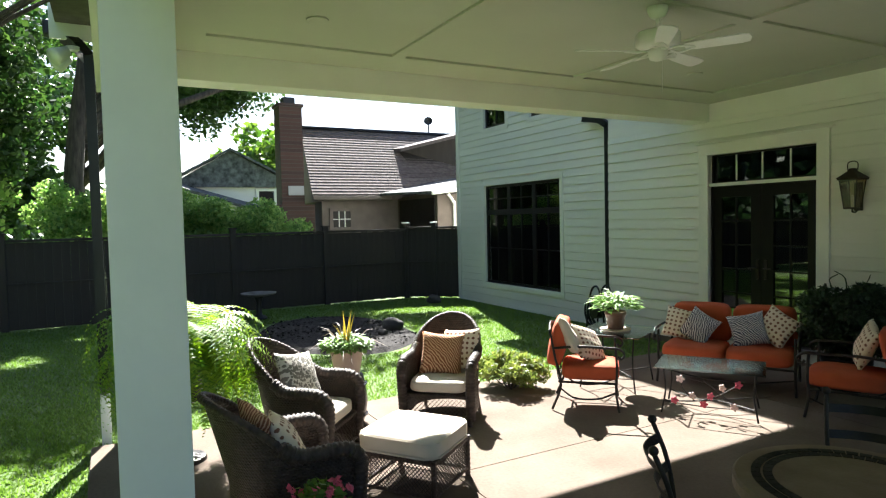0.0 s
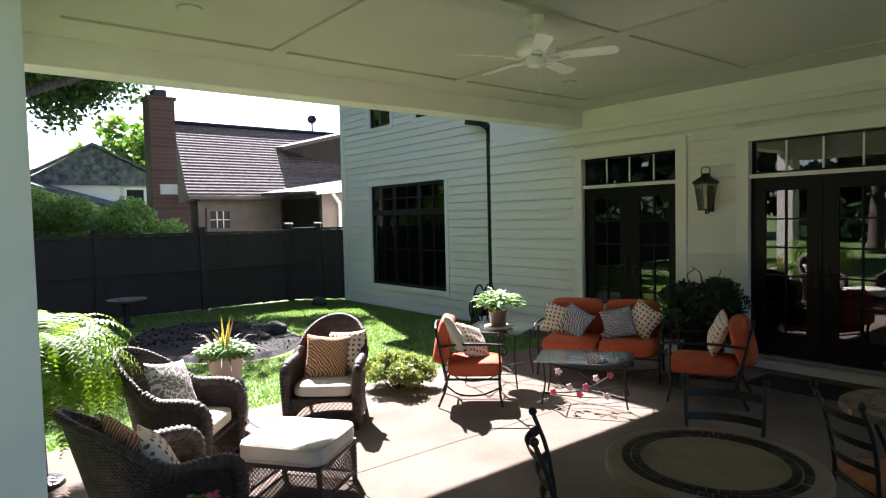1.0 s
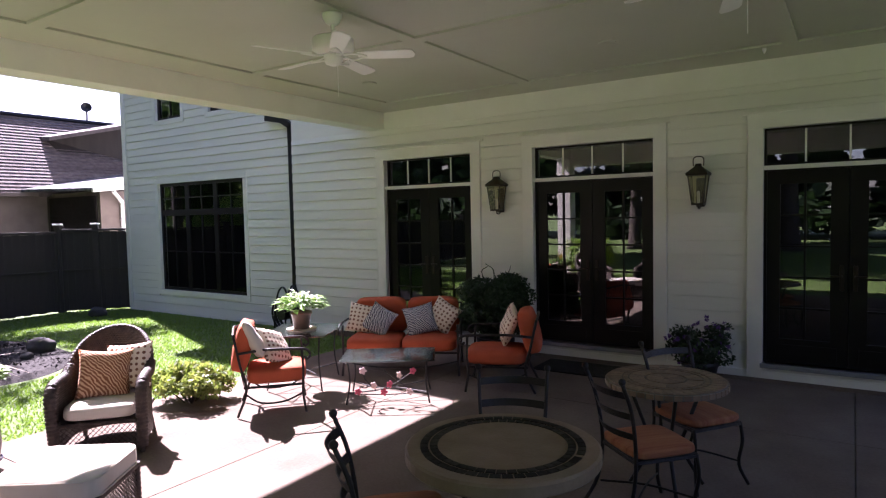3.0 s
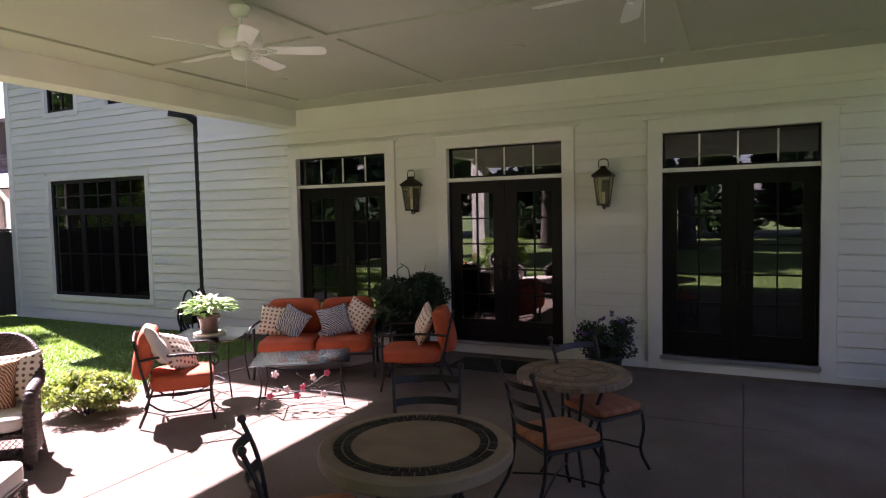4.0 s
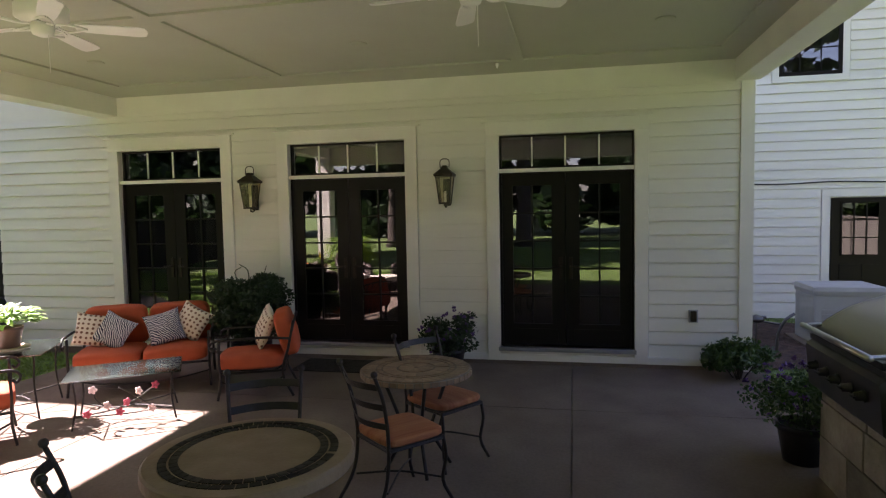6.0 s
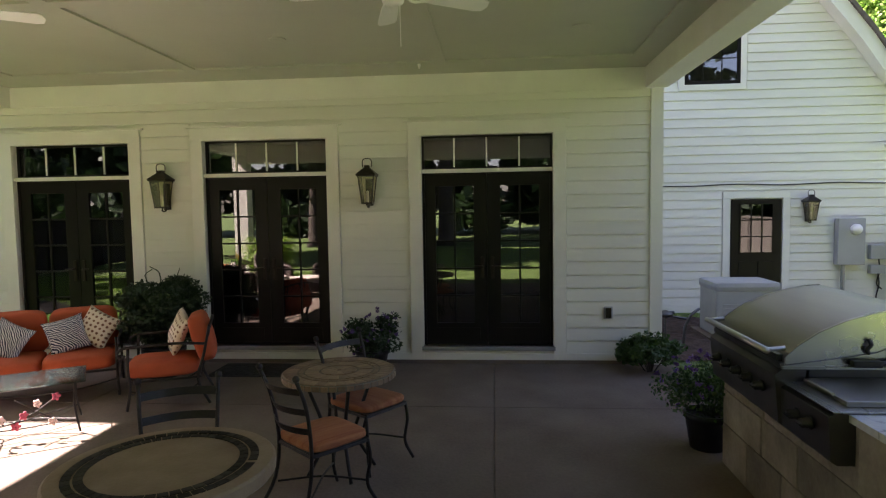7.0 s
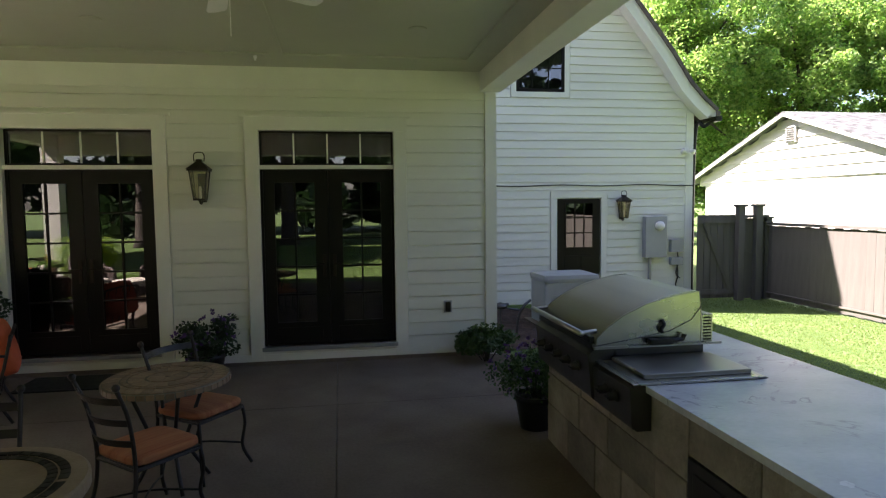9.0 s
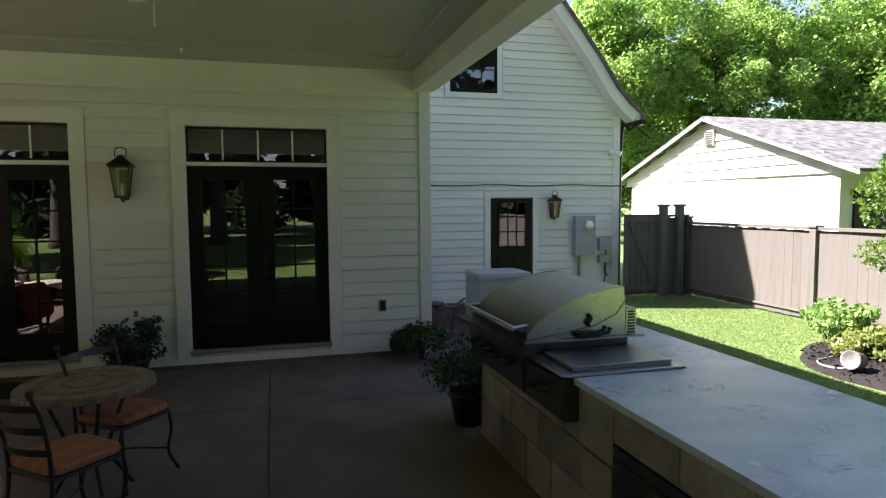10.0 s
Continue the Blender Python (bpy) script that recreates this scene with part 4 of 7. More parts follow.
# ---- neighbouring houses ----
def brick_mat():
    m = mat("chimney_brick", (0.26, 0.115, 0.085), 0.85, vary=0.18, scale=8, fine=60, bump=0.4)
    n, l = m.node_tree.nodes, m.node_tree.links
    tc = n.new("ShaderNodeTexCoord")
    mp = n.new("ShaderNodeMapping")
    mp.inputs["Rotation"].default_value = (radians(90), 0, radians(90))
    b = n.new("ShaderNodeTexBrick")
    b.inputs["Scale"].default_value = 4.2
    b.inputs["Mortar Size"].default_value = 0.03
    b.inputs["Color1"].default_value, b.inputs["Color2"].default_value, b.inputs["Mortar"].default_value = (0.085, 0.042, 0.034, 1), (0.050, 0.028, 0.024, 1), (0.085, 0.072, 0.064, 1)
    l.new(tc.outputs["Object"], mp.inputs[0])
    l.new(mp.outputs[0], b.inputs["Vector"])
    l.new(b.outputs["Color"], n["Principled BSDF"].inputs["Base Color"])
    return m


M_CHIM = brick_mat()


def quad_slab(pts, thick, bm=None):
    """A slab under four points."""
    bm = bm or bmesh.new()
    a = [bm.verts.new(p) for p in pts]
    b = [bm.verts.new((p[0], p[1], p[2] - thick)) for p in pts]
    bm.faces.new(a)
    bm.faces.new(b)
    for k in range(len(pts)):
        bm.faces.new((a[k], a[(k + 1) % len(pts)], b[(k + 1) % len(pts)], b[k]))
    return bm


def shingle_rows(parent, el, er, rr, rl, rows, material):
    """Courses of shingles, each a thin lapped strip from the eave to the ridge."""
    el, er, rr, rl = map(Vector, (el, er, rr, rl))
    n = (er - el).cross(rl - el).normalized()
    if n.z < 0:
        n = -n
    for i in range(rows):
        t0, t1 = i / rows, min(1, (i + 1.15) / rows)
        bm = bmesh.new()
        q = [el.lerp(rl, t0) + n * 0.035, er.lerp(rr, t0) + n * 0.035, er.lerp(rr, t1) + n * 0.008, el.lerp(rl, t1) + n * 0.008]
        a = [bm.verts.new(p) for p in q]
        b = [bm.verts.new(p - n * 0.02) for p in q]
        bm.faces.new(a)
        bm.faces.new(b)
        for k in range(4):
            bm.faces.new((a[k], a[(k + 1) % 4], b[(k + 1) % 4], b[k]))
        part("shingle_course", bm, material, parent)


nh = tagged(new("neighbour_house"), "brown shingled house with a brick chimney behind the fence", "house")
EL, ER, RR, RL = (-19.5, -1.80, 2.80), (-19.5, 6.5, 2.80), (-22.6, 6.5, 5.33), (-22.6, -1.25, 5.33)
nr = part("roof", quad_slab((EL, ER, RR, RL), 0.15), M_SHINGLE, nh)
shingle_rows(nr, EL, ER, RR, RL, 24, M_SHINGLE)
part("ridge_cap", tube([(-22.6, -1.3, 5.38), (-22.6, 6.5, 5.38)], 0.08, 6), M_BLACK, nr)
part("back_roof", quad_slab(((-26, -1.2, 2.8), RL, RR, (-26, 6.5, 2.8)), 0.15), M_SHINGLE, nh)
nw = part("wall", box((-25.5, -1.4, -0.1), (-19.8, 6.4, 2.72)), M_TAUPE, nh)
gbm = bmesh.new()
vs = [gbm.verts.new(p) for p in ((-19.7, -1.55, 2.6), (-25.6, -1.3, 2.6), (-22.6, -1.25, 5.2))]
gbm.faces.new(vs)
r = bmesh.ops.extrude_face_region(gbm, geom=gbm.faces[:])
bmesh.ops.translate(gbm, verts=[v for v in r["geom"] if isinstance(v, bmesh.types.BMVert)], vec=(0, 0.2, 0))
part("gable", gbm, M_TAUPE, nh)
part("gutter", box((-19.52, -1.8, 2.64), (-19.38, 0.9, 2.76), 0.02), M_TAUPE, nh)
wnd = part("window", slab_with_holes(-0.42, 0.42, 1.70, 2.42, -0.03, 0.03, [(-0.30, 0.30, 1.80, 2.32)]), M_TAUPE, nh, "small cottage window with white bars")
wnd.matrix_world = Matrix.Translation((-19.77, -0.75, -0.05)) @ Matrix.Rotation(radians(90), 4, "Z")
part("pane", box((-0.30, 0.0, 1.80), (0.30, 0.01, 2.32)), M_DARKDOOR, wnd)
for x in (-0.10, 0.10):
    part("muntin", box((x - 0.012, -0.04, 1.80), (x + 0.012, 0.0, 2.32)), M_TRIM, wnd)
part("muntin", box((-0.30, -0.04, 2.05), (0.30, -0.001, 2.075)), M_TRIM, wnd)
ch = part("chimney", box((-20.6, -2.66, -0.1), (-19.9, -1.93, 5.60), 0.01), M_CHIM, nh, "tall red brick chimney")
sh = bmesh.new()
box((-20.75, -2.82, -0.1), (-19.85, -1.62, 2.5), 0, sh)
part("shoulder", sh, M_CHIM, ch)
part("crown", box((-20.65, -2.71, 5.60), (-19.85, -1.88, 5.70), 0.01), M_CHIM, ch)
part("flue_cap", box((-20.45, -2.48, 5.70), (-20.05, -2.10, 5.93), 0.03), M_BLACK, ch)
part("flashing", box((-19.9, -2.45, 2.80), (-19.86, -1.95, 3.10)), M_PLASTIC, ch)
dm_ = bmesh.new()
face = [(-21.55, 2.12, 4.55), (-20.2, 2.55, 3.30), (-20.2, 6.5, 3.30), (-20.2, 6.5, 5.6)]
A = [dm_.verts.new(q) for q in face]
B = [dm_.verts.new((x - 1.5, y + 0.2, z)) for x, y, z in face]
dm_.faces.new(A)
dm_.faces.new(B)
for k in range(4):
    dm_.faces.new((A[k], A[(k + 1) % 4], B[(k + 1) % 4], B[k]))
# Fence brown carries the shade on this dormer wall.
part("dormer", dm_, M_FENCE, nh, "dark brown dormer wall, its shade put into the colour")
part("dormer_roof", quad_slab(((-20.9, 1.95, 4.55), (-19.9, 6.6, 5.72), (-23.5, 6.6, 5.9), (-23.0, 2.1, 4.75)), 0.12), M_SHINGLE, nh)
pw = part("sun_porch", box((-19.8, 1.3, -0.1), (-16.9, 6.2, 2.72)), M_TAUPE, nh)
part("porch_roof", quad_slab(((-16.6, 0.95, 2.78), (-16.6, 6.4, 3.35), (-20.2, 6.4, 3.9), (-20.2, 0.4, 2.86)), 0.07), M_SHINGLE_G, nh)
part("porch_gutter", tube([(-16.58, 0.95, 2.72), (-16.58, 3.2, 2.95)], 0.06, 8), M_WHITEP, nh)
part("porch_downspout", tube(arc([(-16.6, 1.5, 2.70), (-16.72, 1.75, 2.45), (-16.84, 1.85, 2.2), (-16.84, 1.85, 0)], 4), 0.05, 8), M_WHITEP, nh)
for i in range(3):
    part("screen", box((-16.93, 0 + 2.2 + i * 1.0, 0.6), (-16.88, 3.0 + i * 1.0, 2.4), 0.01), M_TAUPE, pw)
# Dark sheet stands for the shaded recess behind the porch screens.
part("screen_shade_sheet", box((-19.6, 1.26, 0.5), (-17.05, 1.30, 2.6)), M_DARKDOOR, pw)
ds = thing("satellite_dish", "small dark satellite dish on the ridge", "satellite dish", at=(-22.6, 3.98, 5.38))
dd = lathe([(0.0, 0.0), (0.15, 0.02), (0.25, 0.07), (0.29, 0.11), (0.27, 0.10), (0.14, 0.03), (0.0, 0.012)], 24)
dd.transform(Matrix.Translation((0, 0, 0.5)) @ Matrix.Scale(0.6, 4) @ Matrix.Rotation(radians(75), 4, "Y") @ Matrix.Rotation(radians(30), 4, "X"))
part("dish", dd, M_BLACK, ds, "", True)
part("mast", tube([(0, 0, 0), (0, 0, 0.5)], 0.03, 8), M_BLACK, ds)

fh = tagged(new("far_house"), "grey gabled house with white lower walls beyond the fence", "house")
part("wall", box((-42, -4.6, -0.1), (-34.6, 2.2, 3.95)), M_TRIM, fh)
fg = bmesh.new()
vs = [fg.verts.new(p) for p in ((-34.4, -4.9, 3.9), (-34.4, 1.9, 3.9), (-34.4, -1.75, 5.80))]
fg.faces.new(vs)
r = bmesh.ops.extrude_face_region(fg, geom=fg.faces[:])
bmesh.ops.translate(fg, verts=[v for v in r["geom"] if isinstance(v, bmesh.types.BMVert)], vec=(-0.3, 0, 0))
part("gable", fg, M_SHINGLE_G, fh)
part("porch_roof", quad_slab(((-33.0, -4.6, 3.9), (-33.0, 0.4, 2.35), (-34.6, 0.4, 2.75), (-34.6, -4.6, 4.2)), 0.15), M_SHINGLE_G, fh)
part("roof", quad_slab(((-34.2, -5.3, 3.95), (-34.2, -1.75, 5.95), (-40, -1.75, 5.95), (-40, -5.3, 3.95)), 0.12), M_SHINGLE_G, fh)
part("roof", quad_slab(((-34.2, -1.75, 5.95), (-34.2, 2.3, 3.95), (-40, 2.3, 3.95), (-40, -1.75, 5.95)), 0.12), M_SHINGLE_G, fh)
fw = part("window", slab_with_holes(-0.55, 0.55, 2.0, 3.1, -0.05, 0.05, [(-0.4, 0.4, 2.12, 2.98)]), M_TRIM, fh)
fw.matrix_world = Matrix.Translation((-34.55, 0.12, 0.72)) @ Matrix.Rotation(radians(90), 4, "Z")
part("pane", box((-0.4, 0, 2.12), (0.4, 0.02, 2.98)), M_DARKDOOR, fw)

# ---- white outbuilding beyond the side fence ----
ob_ = tagged(new("outbuilding"), "white low-gabled outbuilding beyond the side fence", "outbuilding")
NX = 13.0
part("wall", box((NX, 4.40, -0.1), (NX + 9, 13.33, 2.55)), M_CREAMWALL, ob_)
gb2 = bmesh.new()
vs = [gb2.verts.new((NX - 0.02, y, z)) for y, z in ((4.05, 2.50), (13.7, 2.42), (13.6, 2.66), (9.0, 4.34), (4.1, 2.70))]
gb2.faces.new(vs)
r = bmesh.ops.extrude_face_region(gb2, geom=gb2.faces[:])
bmesh.ops.translate(gb2, verts=[v for v in r["geom"] if isinstance(v, bmesh.types.BMVert)], vec=(0.15, 0, 0))
part("gable", gb2, M_CREAMWALL, ob_)
z = 2.52
while z < 4.2:
    k = (z + 0.15 - 2.70) / 1.64
    ya, yb = (4.1, 13.6) if k < 0 else (4.1 + 4.9 * k, 13.6 - 4.6 * k)
    bm = bmesh.new()
    q = [(NX - 0.06, ya, z), (NX - 0.06, yb, z), (NX - 0.022, yb, z + 0.275), (NX - 0.022, ya, z + 0.275), (NX - 0.02, ya, z), (NX - 0.02, yb, z), (NX - 0.02, yb, z + 0.275), (NX - 0.02, ya, z + 0.275)]
    v8 = [bm.verts.new(p) for p in q]
    for f in ((0, 1, 2, 3), (0, 1, 5, 4), (1, 2, 6, 5), (3, 0, 4, 7), (2, 3, 7, 6)):
        bm.faces.new([v8[i] for i in f])
    part("siding_board", bm, M_CREAMWALL, ob_)
    z += 0.29
vent = part("louvre_vent", box((NX - 0.12, 8.75, 3.55), (NX - 0.03, 9.15, 4.03)), M_CREAMWALL, ob_)
for i in range(7):
    part("slat", box((NX - 0.15, 8.78, 3.58 + i * 0.065), (NX - 0.115, 9.12, 3.60 + i * 0.065)), M_DKSTEEL, vent)
for ya, yb in ((3.6, 9.0), (14.1, 9.0)):
    pts = ((NX - 0.35, ya, 2.58), (NX - 0.35, yb, 4.46), (NX + 9.3, yb, 4.46), (NX + 9.3, ya, 2.58))
    rr_ = part("roof", quad_slab(pts, 0.05), M_SHINGLE_G, ob_)
    part("rake_board", quad_slab(((NX - 0.36, ya, 2.52), (NX - 0.36, yb, 4.40), (NX - 0.31, yb, 4.40), (NX - 0.31, ya, 2.52)), 0.08), M_CREAMWALL, ob_)
part("doorway", box((NX + 0.4, 4.34, 0.0), (NX + 1.5, 4.40, 2.1)), M_DARKDOOR, ob_)


# ---- trees ----
def tree(label, at, trunk_r, trunk_h, crown_c, crown_r, clumps, leaves, leaf, material, seed, limbs=7, clump_r=1.0):
    """A tapered trunk, limbs that reach into the crown, and clumps of small leaves."""
    r = np.random.default_rng(seed)
    t = thing("tree", label, "tree", "trees round the garden", at=at)
    x, y, z = at
    bend = [(0, 0, -0.1), (0.05 * trunk_h * (r.random() - 0.5), 0.04 * trunk_h * (r.random() - 0.5), trunk_h * 0.5), (crown_c[0] * 0.06, crown_c[1] * 0.06, trunk_h)]
    line = arc(bend, 6)
    bm = tube(line, [trunk_r * (1.35 if i == 0 else 1 - 0.45 * i / len(line)) for i in range(len(line))], 12)
    part("trunk", bm, M_BARK, t, "", True)
    cs = []
    for i in range(clumps):
        d = r.normal(size=3)
        d /= np.linalg.norm(d)
        q = (0.35 + 0.65 * r.random()) * (0.8 + 0.3 * math.sin(i * 2.1))
        cs.append((crown_c[0] + d[0] * crown_r[0] * q, crown_c[1] + d[1] * crown_r[1] * q, crown_c[2] + d[2] * crown_r[2] * q))
    for i in range(limbs):
        e = cs[i * len(cs) // limbs]
        s = Vector(line[len(line) * 2 // 3 + i % max(1, len(line) // 3)])
        mid = s.lerp(Vector(e), 0.5) + Vector((0, 0, 0.4))
        part("limb", tube(arc([s, mid, e], 5), [trunk_r * 0.42 * (1 - 0.8 * k / 10) for k in range(11)], 7), M_BARK, t, "", True)
    rad = [clump_r * (0.6 + 0.8 * r.random()) for _ in cs]
    v, f = leaf_cloud(cs, rad, leaves, leaf, r, 0.2)
    raw("crown", v, f, material, t)
    return t


# Trunk is real; the crown is offset out of view to shade bed and lawn.
tree("large old tree with dark bark behind the fence", (-17.2, -8.2, GZ), 0.27, 6.0, (-3.4, 6.0, 9.0), (3.9, 5.2, 1.9), 110, 34000, 0.11, M_LEAF_S, 11, 14, 0.62)
tree("leafy tree with overhanging boughs beyond the fence", (-25.0, -8.5, GZ), 0.28, 5.0, (1.5, 4.3, 6.7), (2.6, 2.5, 1.5), 46, 8500, 0.11, M_LEAF_S, 12, 8, 0.75)
tree("dark leafy tree at the edge of the lawn", (-21.0, -11.0, GZ), 0.24, 4.0, (0, 0.2, 6.4), (3.2, 2.6, 3.6), 60, 26000, 0.13, M_LEAF_S, 24, 7, 1.0)
tree("tall tree in the next garden", (-27.0, -12.2, GZ), 0.28, 4.0, (0, 0.5, 5.8), (4.5, 3.4, 5.0), 80, 26000, 0.17, M_LEAF_S, 25, 6, 1.3)
# Added out of view: these broad crowns block sun and sky from the south.
tree("unseen broad tree added to shade the front lawn", (-12.0, -16.5, GZ), 0.34, 5.0, (0, 0, 8.5), (6, 5, 3.0), 80, 22000, 0.30, M_LEAF, 26, 7, 1.4)
tree("unseen broad tree added to shade the front lawn", (-9.5, -24.0, GZ), 0.34, 5.0, (0, 0, 8.5), (6, 5, 3.0), 80, 22000, 0.30, M_LEAF, 27, 7, 1.4)
# Added tree: its unseen crown is set to shade the lawn left of the column.
tree("unseen slender tree added to shade the near lawn", (-16.9, -12.0, GZ), 0.18, 6.0, (0.5, 5.6, 8.9), (2.4, 3.0, 1.0), 46, 22000, 0.13, M_LEAF_S, 33, 6, 0.8)
tree("tall bright green tree beyond the fence", (-30.0, -17.0, GZ), 0.3, 4.0, (0, 0, 6.0), (6, 6, 5.5), 90, 24000, 0.2, M_LEAF_S, 13, 6, 1.5)
tree("bright green tree beyond the fence", (-22.5, -13.2, GZ), 0.22, 3.0, (0, 0, 3.6), (3.2, 3.6, 3.0), 70, 32000, 0.13, M_LEAF_L, 14, 6, 0.95)
tree("green tree behind the neighbouring house", (-46.0, 4.0, GZ), 0.3, 4.0, (0, 0, 5.5), (5, 6, 4.0), 60, 9000, 0.34, M_LEAF, 15, 5, 1.5)
tree("tall sunlit tree behind the garage", (14.5, 19.5, GZ), 0.34, 7.0, (0.5, 0, 8.6), (6.0, 5.5, 6.4), 170, 80000, 0.10, M_LEAF_L, 16, 9, 0.85)
tree("tall yellow-green tree behind the outbuilding", (23.0, 20.5, GZ), 0.30, 6.0, (0, 0, 9.0), (6.0, 5.5, 6.6), 170, 80000, 0.11, M_LEAF_L, 17, 8, 0.9)
tree("dense tree behind the outbuilding", (19.5, 26.0, GZ), 0.3, 6.0, (0, 0, 5.5), (8, 5, 5.0), 140, 48000, 0.17, M_LEAF_L, 21, 6, 1.7)
tree("tree beyond the outbuilding roof", (31.0, 19.0, GZ), 0.3, 5.0, (0, 0, 9.0), (6.2, 6, 7.2), 130, 60000, 0.15, M_LEAF_L, 18, 6, 1.5)
tree("old tree with a pale trunk on the front lawn", (-2.6, -24.0, GZ), 0.42, 7.0, (0, 0, 9.0), (5, 5, 3.6), 60, 22000, 0.30, M_LEAF, 19, 8, 1.3)
tree("slim tree on the front lawn", (-5.2, -27.0, GZ), 0.22, 7.0, (0, 0, 8.5), (4, 4, 4.0), 50, 22000, 0.30, M_LEAF, 20, 6, 1.3)
# Two more out-of-view crowns, added to keep the front lawn dim.
tree("unseen broad tree added to shade the front lawn", (-11.0, -12.8, GZ), 0.30, 5.0, (0, -0.6, 9.0), (4.8, 4.0, 2.6), 80, 22000, 0.30, M_LEAF, 28, 7, 1.4)
tree("unseen broad tree added to shade the front lawn", (-4.0, -14.5, GZ), 0.32, 5.5, (0, 0, 9.5), (5.5, 4.2, 2.6), 80, 22000, 0.30, M_LEAF, 29, 7, 1.4)
wr = np.random.default_rng(40)
cs = [(-60 + 120 * wr.random(), -34 - 10 * wr.random(), 0.5 + 25 * wr.random()) for _ in range(900)] + [(-48 - 6 * wr.random(), -46 + 80 * wr.random(), 0.3 + 4.0 * wr.random()) for _ in range(200)]
v, f = leaf_cloud(cs, 2.2, 150000, 0.6, wr, 0.1)
tagged(raw("far_woods", v, f, M_LEAF_D), "dark green woods round the gardens", "woods", "", "stuff")


def shrub(name, label, at, rx, ry, h, leaves, leaf, material, seed, clump=0.14, z0=0.0):
    """A low bush: twigs from the ground and many small leaves."""
    r = np.random.default_rng(seed)
    t = thing(name, label, "shrub", at=at)
    cs, twigs = [], bmesh.new()
    for i in range(26):
        a, q = r.random() * math.tau, math.sqrt(r.random())
        zz = h * (0.35 + 0.6 * r.random() * (1 - 0.5 * q * q))
        c = (rx * q * math.cos(a), ry * q * math.sin(a), zz)
        cs.append(c)
        if i % 2 == 0:
            tube(arc([(c[0] * 0.15, c[1] * 0.15, -0.02 - z0), (c[0] * 0.5, c[1] * 0.5, zz * 0.5), c], 3), 0.006, 5, twigs)
    tagged(part("twig", twigs, M_BARK, t), kind="stuff")
    v, f = leaf_cloud(cs, clump, leaves, leaf, r)
    raw("foliage", [(x, y, max(z, 0.005 - z0)) for x, y, z in v], f, material, t)
    return t


shrub("shrub", "small yellow-green flowering shrub at the patio edge", (-5.95, -3.62, 0), 0.34, 0.34, 0.36, 5200, 0.030, M_SHRUB, 30, 0.13)
shrub("shrub", "low dark green plant by the wall corner", (1.55, -0.34, 0), 0.32, 0.24, 0.40, 2600, 0.030, M_LEAF_S, 31, 0.12)
for i, (x, y, h, s) in enumerate(((-16.2, -5.3, 3.05, 0.9), (-16.4, -6.5, 3.3, 1.1), (-16.2, -4.3, 2.55, 0.8), (-16.3, -3.4, 2.15, 0.6), (-16.5, -8.2, 3.2, 1.2))):
    shrub("hedge_shrub", "tall leafy shrub behind the fence", (x, y, GZ), s, s, h, 13000, 0.055, M_LEAF_L, 50 + i, 0.42)
for i, (x, y) in enumerate(((6.55, -1.75), (7.0, -1.6), (7.1, -2.6))):
    shrub("bed_plant", "low yellow-green plant in the mulch bed", (x, y, GZ), 0.26, 0.26, 0.34, 1500, 0.04, M_SHRUB, 60 + i, 0.10)
shrub("tall_shrub", "airy sunlit shrub in the side bed", (7.57, -1.68, GZ), 0.45, 0.55, 3.2, 7000, 0.04, M_LEAF, 65, 0.30)
shrub("tall_shrub", "silver-green shrub against the side fence", (7.1, -0.87, GZ), 0.34, 0.40, 0.70, 2600, 0.045, M_HOSTA, 66, 0.18)


# ---- patio furniture ----
def turn_to(dx, dy):
    """The turn that brings a thing's front (its +y) to the heading (dx, dy)."""
    return math.degrees(math.atan2(dy, dx)) - 90


def weave_mat():
    m = mat("woven_wicker", (0.058, 0.036, 0.026), 0.5, vary=0.3, scale=18, fine=120, bump=0.0)
    n, l = m.node_tree.nodes, m.node_tree.links
    tc = n.new("ShaderNodeTexCoord")
    hs = []
    for d in ("Z", "DIAGONAL"):
        w = n.new("ShaderNodeTexWave")
        w.bands_direction = d
        w.inputs["Scale"].default_value = 16 if d == "Z" else 22
        l.new(tc.outputs["Object"], w.inputs["Vector"])
        hs.append(w.outputs["Fac"])
    mu = n.new("ShaderNodeMath")
    mu.operation = "MULTIPLY"
    l.new(hs[0], mu.inputs[0])
    l.new(hs[1], mu.inputs[1])
    b = n.new("ShaderNodeBump")
    b.inputs["Strength"].default_value, b.inputs["Distance"].default_value = 0.9, 0.012
    l.new(mu.outputs[0], b.inputs["Height"])
    l.new(b.outputs[0], n["Principled BSDF"].inputs["Normal"])
    return m


M_WEAVE = weave_mat()


def rope(points, r, sides=8, bm=None, lay=0.034):
    """A braided rim: a tube with the bulges of its strands."""
    pts = [Vector(p) for p in points]
    out, rs, dist = [], [], 0.0
    for a, b in zip(pts, pts[1:]):
        n = max(1, int((b - a).length / (lay / 4)))
        for k in range(n):
            out.append(a.lerp(b, k / n))
            rs.append(r * (1 + 0.11 * math.sin(dist * math.tau / lay)))
            dist += (b - a).length / n
    out.append(pts[-1])
    rs.append(r)
    return tube(out, rs, sides, bm)


